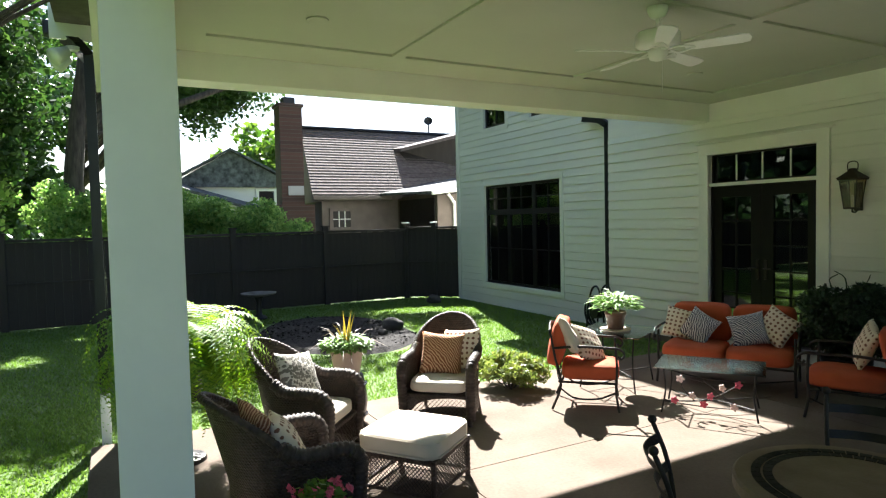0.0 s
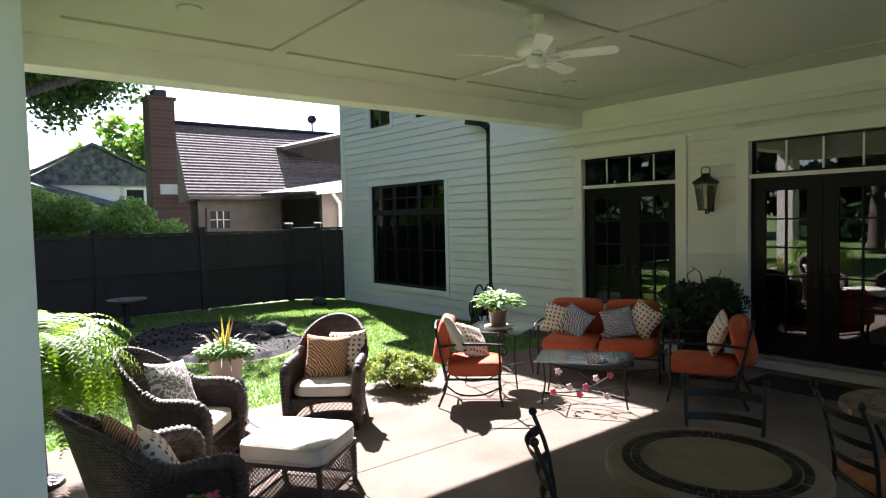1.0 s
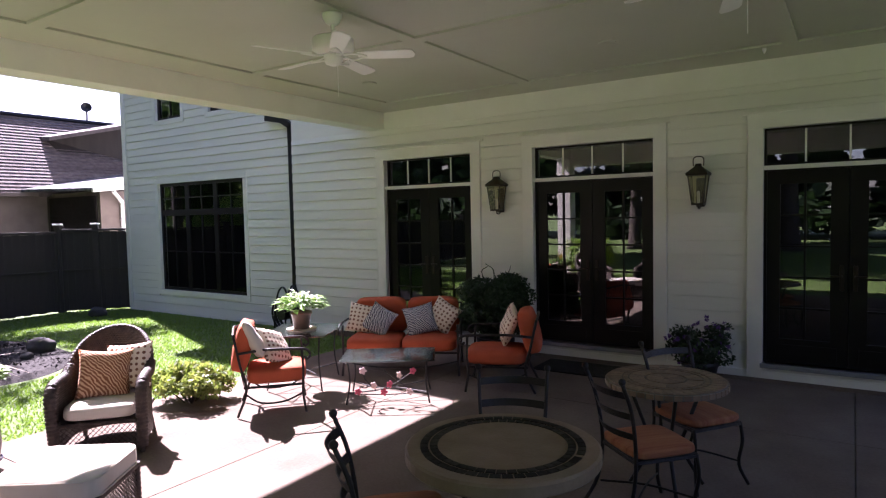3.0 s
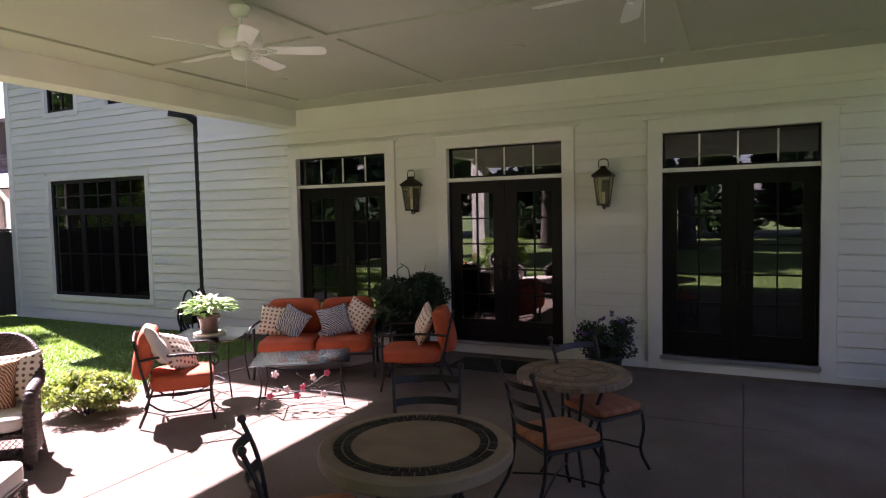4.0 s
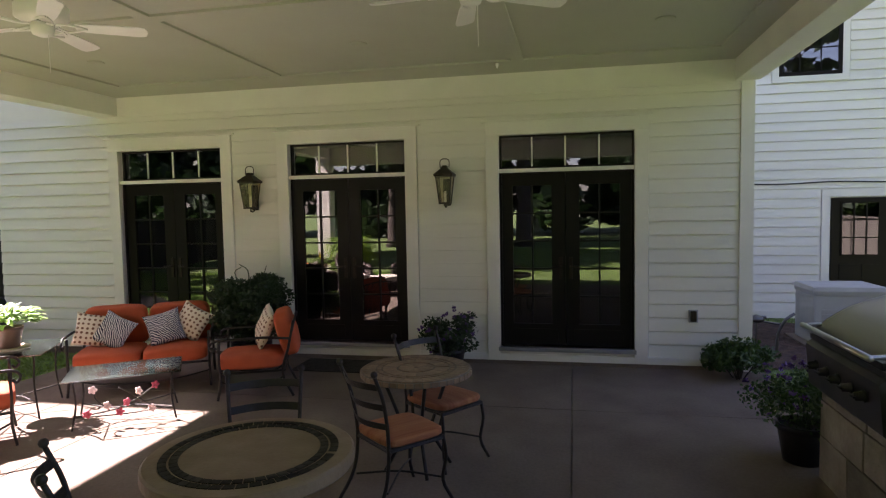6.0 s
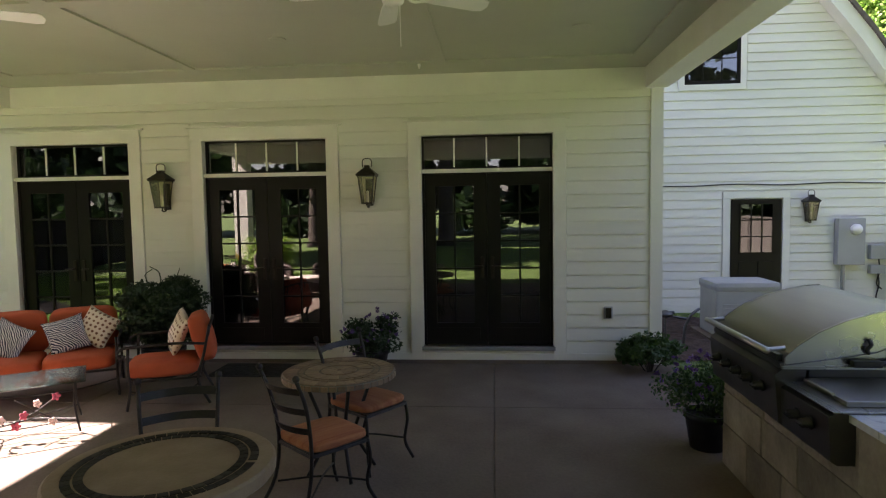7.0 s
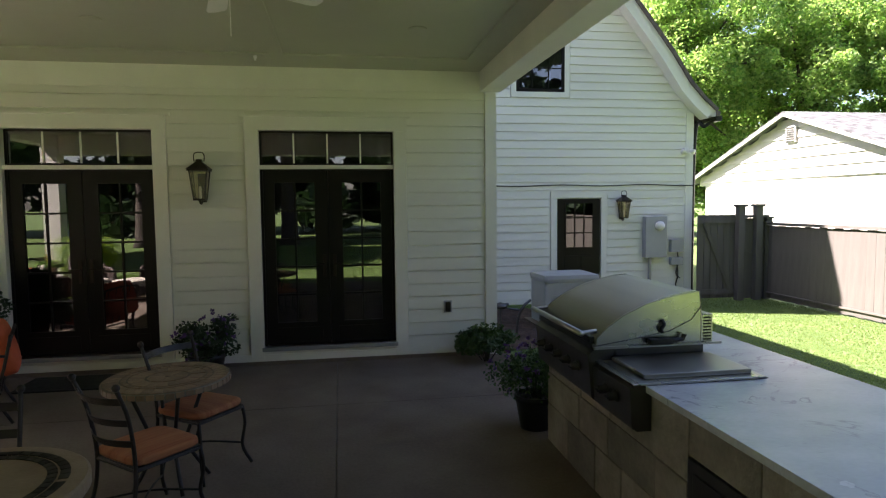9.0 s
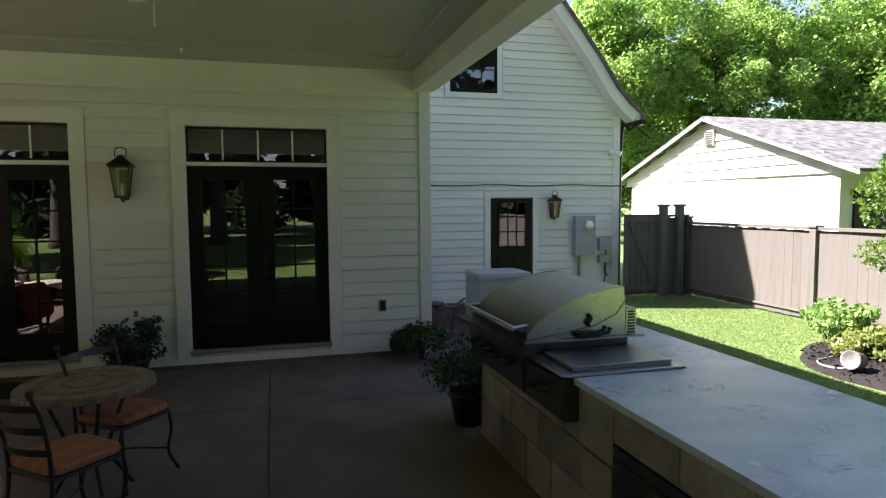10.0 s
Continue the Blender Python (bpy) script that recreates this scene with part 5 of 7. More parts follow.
def lattice(a, b, z0, z1, pitch=0.045, r=0.0035):
    """Open cane work between two upright lines: crossing canes."""
    a, b = Vector(a), Vector(b)
    bm = bmesh.new()
    L, H = (b - a).length, z1 - z0
    d = (b - a).normalized()
    up = Vector((0, 0, 1))
    n = int((L + H) / pitch)
    for s in (1, -1):
        for i in range(n):
            u = i * pitch - H
            u0, w0 = (u, 0.0) if u >= 0 else (0.0, -u)
            u1, w1 = (u + H, H) if u + H <= L else (L, L - u)
            if u1 - u0 < 0.02:
                continue
            q = [(u0, w0), (u1, w1)] if s > 0 else [(L - u0, w0), (L - u1, w1)]
            tube([a + d * q[0][0] + up * (z0 + q[0][1]), a + d * q[1][0] + up * (z0 + q[1][1])], r, 4, bm)
    return bm


def wicker_chair(label, at, turn):
    c = thing("wicker_chair", label, "armchair", "wicker seats round the ottoman", at, turn)
    c.scale = (0.935, 0.935, 0.935)

    def plan(s):
        """s from 0 to 1 round the U of arms and back: place, and the share of back rise."""
        if s < 0.25:
            return Vector((0.345, 0.34 - s / 0.25 * 0.40, 0)), 0.0
        if s > 0.75:
            return Vector((-0.345, -0.06 + (s - 0.75) / 0.25 * 0.40, 0)), 0.0
        al = (s - 0.25) / 0.5 * math.pi
        return Vector((0.345 * math.cos(al), -0.06 - 0.28 * math.sin(al), 0)), math.sin(al) ** 0.75

    def rim(s, z):
        p, k = plan(s)
        p.z = z
        if z > 0.42:
            p.y -= (z - 0.42) * 0.26 * k
            p.x *= 1 + 0.03 * k
        return p

    top = lambda s: 0.615 + 0.375 * plan(s)[1]
    N, R = 56, 12
    bm = bmesh.new()
    g = [[bm.verts.new(rim(i / N, 0.07 + (top(i / N) - 0.07) * j / R)) for j in range(R + 1)] for i in range(N + 1)]
    for i in range(N):
        for j in range(R):
            bm.faces.new((g[i][j], g[i + 1][j], g[i + 1][j + 1], g[i][j + 1]))
    bmesh.ops.recalc_face_normals(bm, faces=bm.faces)
    bmesh.ops.solidify(bm, geom=bm.faces[:], thickness=0.022)
    part("woven_back", bm, M_WEAVE, c, "", True)
    back = [rim(s / 60, top(s / 60)) for s in range(14, 47)]
    part("back_rim", rope(back, 0.026, 8), M_WICKER, c, "braided wicker rim", True)
    for s in (1, -1):
        arm = arc([(s * 0.335, -0.12, 0.70), (s * 0.345, 0.0, 0.635), (s * 0.35, 0.18, 0.63), (s * 0.352, 0.31, 0.615), (s * 0.352, 0.375, 0.54), (s * 0.35, 0.375, 0.40), (s * 0.345, 0.36, 0.22), (s * 0.34, 0.35, 0.06)], 4)
        part("rolled_arm", rope(arm, 0.048, 10), M_WICKER, c, "thick rolled wicker arm", True)
        part("back_leg", tube([(s * 0.27, -0.24, 0.3), (s * 0.30, -0.31, 0.0)], 0.02, 8), M_WICKER, c)
        part("foot", tube([(s * 0.335, 0.345, 0.08), (s * 0.335, 0.345, 0.0)], 0.022, 8), M_WICKER, c)
    part("seat_frame", box((-0.325, -0.28, 0.27), (0.325, 0.345, 0.31), 0.01), M_WEAVE, c)
    tagged(part("apron", lattice((-0.31, 0.35, 0), (0.31, 0.35, 0), 0.06, 0.28), M_WICKER, c, "open woven apron"), kind="stuff")
    part("apron_rail", rope([(-0.32, 0.35, 0.29), (0.32, 0.35, 0.29)], 0.018, 8), M_WICKER, c)
    part("apron_rail", rope([(-0.32, 0.35, 0.055), (0.32, 0.35, 0.055)], 0.014, 8), M_WICKER, c)
    cu = cushion(0.60, 0.60, 0.125, 0.25)
    cu.transform(Matrix.Translation((0, 0.055, 0.375)))
    part("seat_cushion", cu, M_CREAM, c, "cream canvas seat cushion", True)
    return c


WK = ((-5.52, -4.68, turn_to(0.74, -0.67)), (-5.24, -6.14, turn_to(0.66, 0.75)), (-3.95, -6.63, turn_to(-0.05, 1.0)))
w1 = wicker_chair("dark brown wicker armchair with a cream seat cushion", (WK[0][0], WK[0][1], 0), WK[0][2])
w2 = copy_thing(w1, pose(WK[1][0], WK[1][1], 0, 0, 0, WK[1][2]))
w3 = copy_thing(w1, pose(WK[2][0], WK[2][1], 0, 0, 0, WK[2][2]))
w3["label"] = "dark brown wicker armchair in shade beside the fern"


def on_seat(chair, x, y, z):
    return chair.matrix_basis @ Vector((x, y, z))


def face_of(chair):
    d = chair.matrix_basis.to_3x3() @ Vector((0, 1, 0))
    return math.degrees(math.atan2(d.y, d.x))


add_pillow("tan and brown tiger-striped pillow on the wicker armchair", M_ZEBRA_O, on_seat(w1, 0.03, -0.02, 0.63), face_of(w1) + 6, 20, 4, 0.43, 0.15, 1)
add_pillow("cream spotted pillow behind the striped one", M_DOTS, on_seat(w1, -0.15, -0.13, 0.66), face_of(w1) - 18, 20, -6, 0.42, 0.14, 2)
add_pillow("pale grey speckled pillow on the wicker armchair", M_LEOPARD, on_seat(w2, -0.02, -0.06, 0.66), face_of(w2) - 8, 24, 10, 0.46, 0.16, 3)
add_pillow("tiger-striped pillow in the shaded wicker armchair", M_ZEBRA_O, on_seat(w3, -0.06, -0.12, 0.67), face_of(w3) + 6, 22, -5, 0.42, 0.14, 4)
add_pillow("spotted pillow in the shaded wicker armchair", M_DOTS, on_seat(w3, 0.05, 0.02, 0.62), face_of(w3) - 10, 30, 6, 0.42, 0.14, 5)

ot = thing("ottoman", "square wicker ottoman with a cream box cushion", "ottoman", at=(-4.23, -5.625, 0), turn=36)
ot.scale = (0.93, 0.93, 1.0)
for a, b in (((-0.31, -0.30), (0.31, -0.30)), ((0.31, -0.30), (0.31, 0.30)), ((0.31, 0.30), (-0.31, 0.30)), ((-0.31, 0.30), (-0.31, -0.30))):
    tagged(part("woven_side", lattice((*a, 0), (*b, 0), 0.05, 0.27, 0.032), M_WICKER, ot), kind="stuff")
    part("rail", rope([(*a, 0.285), (*b, 0.285)], 0.02, 8), M_WICKER, ot)
    part("rail", rope([(*a, 0.055), (*b, 0.055)], 0.014, 8), M_WICKER, ot)
    part("leg", rope([(*a, 0.30), (*a, 0.0)], 0.022, 8), M_WICKER, ot)
part("seat_frame", box((-0.30, -0.29, 0.27), (0.30, 0.29, 0.30), 0.004), M_WEAVE, ot)
cu = cushion(0.66, 0.63, 0.135, 0.08, 14, 12.0)
cu.transform(Matrix.Translation((0, 0, 0.365)))
oc = part("cushion", cu, M_CREAM, ot, "cream canvas box cushion", True)
for z in (0.312, 0.415):
    pts = [(0.335 * max(-1, min(1, 1.25 * math.cos(k * math.tau / 40))), 0.325 * max(-1, min(1, 1.25 * math.sin(k * math.tau / 40))), z) for k in range(40)]
    part("piping", tube(pts, 0.006, 6, None, True), M_CREAM, oc)


# deep-seat iron chairs with orange cushions
def deep_seat(label, at, turn, width, seats, category, name):
    c = thing(name, label, category, "orange cushioned iron seats", at, turn)
    h = width / 2
    for s in (1, -1):
        part("front_leg", tube(arc([(s * h, 0.30, 0.61), (s * h, 0.31, 0.40), (s * h, 0.30, 0.20), (s * (h + 0.01), 0.33, 0.012)], 4), 0.014, 8), M_IRON, c, "", True)
        part("back_leg", tube(arc([(s * h, -0.42, 0.78), (s * h, -0.36, 0.5), (s * h, -0.30, 0.25), (s * h, -0.40, 0.012)], 4), 0.014, 8), M_IRON, c, "", True)
        ar = tube(arc([(s * h, -0.37, 0.60), (s * (h + 0.02), -0.1, 0.625), (s * (h + 0.03), 0.2, 0.62), (s * (h + 0.03), 0.34, 0.61), (s * (h + 0.03), 0.39, 0.56), (s * (h + 0.03), 0.355, 0.52), (s * (h + 0.03), 0.325, 0.545)], 4), 0.013, 8)
        part("arm", ar, M_IRON, c, "iron arm ending in a scroll", True)
        part("side_stretcher", tube(arc([(s * h, 0.31, 0.20), (s * h, 0.1, 0.13), (s * h, -0.15, 0.13), (s * h, -0.31, 0.22)], 4), 0.009, 6), M_IRON, c)
        part("seat_rail", tube([(s * h, 0.31, 0.28), (s * h, -0.32, 0.28)], 0.012, 6), M_IRON, c)
    part("front_rail", tube([(-h, 0.31, 0.28), (h, 0.31, 0.28)], 0.012, 6), M_IRON, c)
    part("rear_rail", tube([(-h, -0.32, 0.28), (h, -0.32, 0.28)], 0.012, 6), M_IRON, c)
    part("top_rail", tube(arc([(-h, -0.42, 0.77), (0, -0.435, 0.80), (h, -0.42, 0.77)], 6), 0.013, 8), M_IRON, c)
    part("front_stretcher", tube(arc([(-h, 0.30, 0.18), (-h * 0.4, 0.30, 0.11), (h * 0.4, 0.30, 0.11), (h, 0.30, 0.18)], 5), 0.008, 6), M_IRON, c)
    for i in range(5 * seats):
        x = -h + width * (i + 0.5) / (5 * seats)
        part("back_slat", tube([(x, -0.33, 0.29), (x, -0.43, 0.78)], 0.006, 6), M_IRON, c)
    w = (width - 0.03) / seats
    for k in range(seats):
        x = -h + 0.015 + w * (k + 0.5)
        cu = cushion(w - 0.012, 0.64, 0.15, 0.18)
        cu.transform(Matrix.Translation((x, 0.02, 0.365)))
        part("seat_cushion", cu, M_ORANGE, c, "burnt orange seat cushion", True)
        cu = cushion(w - 0.02, 0.46, 0.16, 0.30)
        cu.transform(Matrix.Translation((x, -0.34, 0.63)) @ Matrix.Rotation(radians(75), 4, "X"))
        part("back_cushion", cu, M_ORANGE, c, "burnt orange back cushion", True)
    return c


LS = deep_seat("iron loveseat with burnt orange cushions by the wall", (-4.79, -1.47, 0), turn_to(0.47, -0.88), 1.36, 2, "loveseat", "loveseat")
OC = deep_seat("iron armchair with burnt orange cushions in the sun", (-5.03, -3.28, 0), turn_to(0.68, 0.73), 0.62, 1, "armchair", "iron_armchair")
AC = copy_thing(OC, pose(-3.45, -1.52, 0, 0, 0, turn_to(-0.92, -0.38)))
OC.scale = (0.90, 0.87, 1.03)
AC["label"] = "iron armchair with burnt orange cushions in shade"
f = face_of(LS)
add_pillow("cream spotted pillow on the loveseat", M_DOTS, on_seat(LS, 0.53, -0.10, 0.625), f + 10, 20, 12, 0.37, 0.13, 6)
add_pillow("blue and white zebra-striped pillow on the loveseat", M_ZEBRA_B, on_seat(LS, 0.31, -0.03, 0.61), f - 8, 24, 28, 0.37, 0.13, 7)
add_pillow("blue and white zebra-striped pillow on the loveseat", M_ZEBRA_B, on_seat(LS, -0.20, -0.03, 0.615), f + 4, 24, -14, 0.38, 0.13, 8)
add_pillow("cream spotted pillow on the loveseat", M_DOTS, on_seat(LS, -0.47, -0.10, 0.65), f - 12, 20, 30, 0.38, 0.13, 9)
f = face_of(OC)
add_pillow("cream spotted pillow on the sunlit iron armchair", M_DOTS, on_seat(OC, -0.08, -0.01, 0.58), f - 26, 36, 24, 0.42, 0.15, 10)
add_pillow("plain cream pillow over the back of the iron armchair", M_CREAM, on_seat(OC, 0.13, -0.22, 0.69), f + 10, 26, 16, 0.40, 0.14, 11)
f = face_of(AC)
add_pillow("cream spotted pillow on the shaded iron armchair", M_DOTS, on_seat(AC, 0.10, -0.10, 0.66), f + 16, 20, 14, 0.42, 0.14, 12)


def blossom():
    bm = bmesh.new()
    for k in range(5):
        a = k * math.tau / 5
        own = bmesh.new()
        bmesh.ops.create_uvsphere(own, u_segments=8, v_segments=5, radius=1)
        own.transform(Matrix.Rotation(a, 4, "Y") @ Matrix.Translation((0.019, 0, 0)) @ Matrix.Diagonal((0.021, 0.007, 0.015, 1)))
        join(bm, own)
    return bm


def glass_table(name, label, at, turn, w, d, h, category, blossoms):
    t = thing(name, label, category, "", at, turn)
    part("glass_top", box((-w / 2, -d / 2, h - 0.012), (w / 2, d / 2, h), 0.003), M_GLASSTOP, t, "clear bevelled glass top").visible_shadow = False
    iw, idp = w / 2 - 0.08, d / 2 - 0.08
    part("top_frame", tube([(-iw, -idp, h - 0.022), (iw, -idp, h - 0.022), (iw, idp, h - 0.022), (-iw, idp, h - 0.022)], 0.009, 6, None, True), M_IRON, t)
    for sx in (1, -1):
        for sy in (1, -1):
            part("leg", tube(arc([(sx * iw, sy * idp, h - 0.02), (sx * (iw - 0.015), sy * (idp - 0.01), h * 0.5), (sx * (iw + 0.02), sy * (idp + 0.02), 0.012)], 5), 0.009, 6), M_IRON, t, "", True)
    z = h * 0.26
    part("stretcher", tube(arc([(-iw, -idp, z), (-iw * 0.2, -0.02, z - 0.02), (iw * 0.3, 0.04, z), (iw, idp, z)], 6), 0.007, 6), M_IRON, t)
    part("stretcher", tube(arc([(-iw, idp, z), (-iw * 0.3, 0.04, z - 0.02), (iw * 0.2, -0.03, z), (iw, -idp, z)], 6), 0.007, 6), M_IRON, t)
    part("stretcher", tube(arc([(-iw, -idp, z), (0, -idp + 0.05, z - 0.03), (iw, -idp, z)], 6), 0.006, 6), M_IRON, t)
    br = [[(-iw, -idp, 0.13), (-iw * 0.3, -idp - 0.01, 0.15), (iw * 0.2, -idp, 0.22), (iw * 0.62, -idp, 0.33)],
          [(iw, -idp, 0.10), (iw * 0.6, -idp, 0.14), (iw * 0.15, -idp + 0.02, 0.27), (-iw * 0.1, -idp, 0.35)],
          [(-iw * 0.3, -idp, 0.15), (-iw * 0.55, -idp, 0.25), (-iw * 0.62, -idp, 0.34)]] if blossoms else []
    for q in br:
        part("branch", tube(arc(q, 6), 0.006, 6), M_IRON, t, "iron branch under the glass")
    for i, (u, zz) in enumerate(blossoms):
        bm = blossom()
        bm.transform(Matrix.Translation((u * iw, -idp - 0.012, zz)) @ Matrix.Rotation(radians(30 * math.sin(i * 2.7)), 4, "Z"))
        part("blossom", bm, M_PINK if i % 2 else M_PALEPINK, t, "painted pink metal blossom", True)
    return t


glass_table("coffee_table", "glass-topped iron coffee table with pink metal blossoms", (-4.22, -2.48, 0), 34, 0.95, 0.61, 0.46, "coffee table",
            ((-0.62, 0.35), (-0.1, 0.13), (-0.35, 0.20), (0.05, 0.21), (0.30, 0.30), (0.64, 0.34), (0.55, 0.13), (-0.75, 0.14)))
glass_table("side_table", "square glass-topped iron side table", (-5.43, -2.515, 0), 28, 0.73, 0.80, 0.62, "side table", ())


def rim_pot(r, h, foot):
    return lathe([(0.0, 0.0), (foot, 0.0), (foot * 1.02, 0.01), (r * 0.93, h * 0.82), (r, h * 0.84), (r, h), (r * 0.9, h), (r * 0.88, h - 0.03), (0, h - 0.03)], 28)


def leafy(parent, name, spread, height, count, length, width, material, seed, droop=0.5):
    """Broad arching leaves from the middle of a pot, each folded along its rib."""
    r = np.random.default_rng(seed)
    V, F = [], []
    for _ in range(count):
        a = r.random() * math.tau
        q = math.sqrt(r.random())
        base = Vector((spread * q * math.cos(a), spread * q * math.sin(a), height * (0.25 + 0.75 * r.random() * (1 - 0.6 * q))))
        d = Vector((math.cos(a + r.normal() * 0.6), math.sin(a + r.normal() * 0.6), 0.5 - droop * r.random()))
        d.normalize()
        L, W = length * (0.6 + 0.7 * r.random()), width * (0.7 + 0.6 * r.random())
        s = d.cross(Vector((0, 0, 1))).normalized()
        n = s.cross(d).normalized()
        i = len(V)
        V += [base, base + d * L * 0.5 + s * W / 2 + n * W * 0.15, base + d * L * 0.5 - s * W / 2 + n * W * 0.15, base + d * L - n * L * 0.18, base + d * L * 0.5]
        F += [(i, i + 1, i + 4), (i, i + 4, i + 2), (i + 1, i + 3, i + 4), (i + 4, i + 3, i + 2)]
    return raw(name, [tuple(v) for v in V], F, material, parent)


hp = thing("potted_hosta", "leafy pale green plant in a brown clay pot", "potted plant", at=(-5.43, -2.53, 0.62))
part("saucer", lathe([(0, 0), (0.16, 0.0), (0.17, 0.018), (0.15, 0.02), (0, 0.012)], 26), M_TERRA, hp)
p = rim_pot(0.12, 0.20, 0.085)
p.transform(Matrix.Translation((0, 0, 0.013)))
part("pot", p, M_CLAYPOT, hp, "", True)
lf = leafy(hp, "foliage", 0.20, 0.30, 260, 0.14, 0.055, M_HOSTA, 71)
lf.location = (0, 0, 0.16)

st = thing("garden_stool", "dark glazed ceramic barrel garden stool", "stool", at=(-5.77, -5.585, 0))
part("barrel", lathe([(0, 0), (0.14, 0), (0.165, 0.08), (0.185, 0.22), (0.175, 0.36), (0.15, 0.45), (0.14, 0.47), (0, 0.475)], 30), M_STOOL, st, "", True)
for z in (0.09, 0.38):
    part("band", tube([((0.172 + 0.006) * math.cos(k * math.tau / 30), 0.178 * math.sin(k * math.tau / 30), z) for k in range(30)], 0.008, 6, None, True), M_STOOL, st)
sp_ = thing("potted_dracaena", "blush pot of spiky golden dracaena and leafy greens", "potted plant", at=(-5.77, -5.585, 0.475))
part("pot", rim_pot(0.165, 0.25, 0.115), M_TERRA, sp_, "blush ceramic pot", True)
lf = leafy(sp_, "foliage", 0.22, 0.20, 1100, 0.062, 0.036, M_HOSTA, 72, 0.9)
lf.location = (0, 0, 0.19)
r72 = np.random.default_rng(73)
for k in range(30):
    gold = k < 9
    a = k * 2.4
    el = 1.15 + 0.35 * r72.random() if gold else 0.15 + 0.75 * r72.random()
    L = (0.30 if gold else 0.36) + 0.14 * r72.random()
    d = Vector((math.cos(a) * math.cos(el), math.sin(a) * math.cos(el), math.sin(el)))
    s = d.cross(Vector((0, 0, 1))).normalized() * (0.010 if gold else 0.0075)
    b = Vector((0, 0, 0.22))
    V = [b - s, b + s, b + d * L * 0.6 + s, b + d * L * 0.6 - s, b + d * L - Vector((0, 0, 0.14 * math.cos(el) * L / 0.4))]
    raw("spike_leaf", [tuple(v) for v in V], [(0, 1, 2, 3), (3, 2, 4)], M_SPIKE if gold else M_SPIKE_D, sp_)


def fern(at, n, seed):
    t = thing("fern", "large bright Boston fern in a dark pot on a stand", "potted plant", at=at)
    part("stand", lathe([(0, 0), (0.17, 0), (0.16, 0.03), (0.06, 0.06), (0.05, 0.46), (0.15, 0.50), (0.15, 0.52), (0, 0.52)], 24), M_BLACK, t)
    p = rim_pot(0.20, 0.30, 0.14)
    p.transform(Matrix.Translation((0, 0, 0.52)))
    part("pot", p, M_BLACK, t, "", True)
    r = np.random.default_rng(seed)
    V, F = [], []
    for k in range(n):
        a = r.random() * math.tau
        up = 0.20 + 1.30 * r.random()
        L = 0.55 + 0.55 * r.random()
        c = Vector((math.cos(a), math.sin(a), 0))
        pts = []
        pos, el = Vector((0, 0, 0.82)) + c * 0.05, up
        for j in range(15):
            pts.append(pos.copy())
            pos = pos + (c * math.cos(el) + Vector((0, 0, math.sin(el)))) * (L / 14)
            el -= (0.100 + 0.09 * r.random()) * (1.0 + 0.10 * j)
        s = c.cross(Vector((0, 0, 1)))
        for j in range(1, 15):
            d = (pts[j] - pts[j - 1]).normalized()
            wl = 0.066 * math.sin(min(1, (j + 2) / 15) * math.pi) ** 0.6 + 0.012
            for side in (1, -1):
                for h in (0, 0.5):
                    b = pts[j - 1].lerp(pts[j], h)
                    tip = b + s * side * wl + d * wl * 0.35 - Vector((0, 0, wl * 0.25))
                    i = len(V)
                    V += [b - d * 0.009, b + d * 0.009, tip]
                    F.append((i, i + 1, i + 2))
    raw("fronds", [tuple(v) for v in V], F, M_FERN, t)
    return t


fern((-5.60, -7.04, 0), 420, 81)


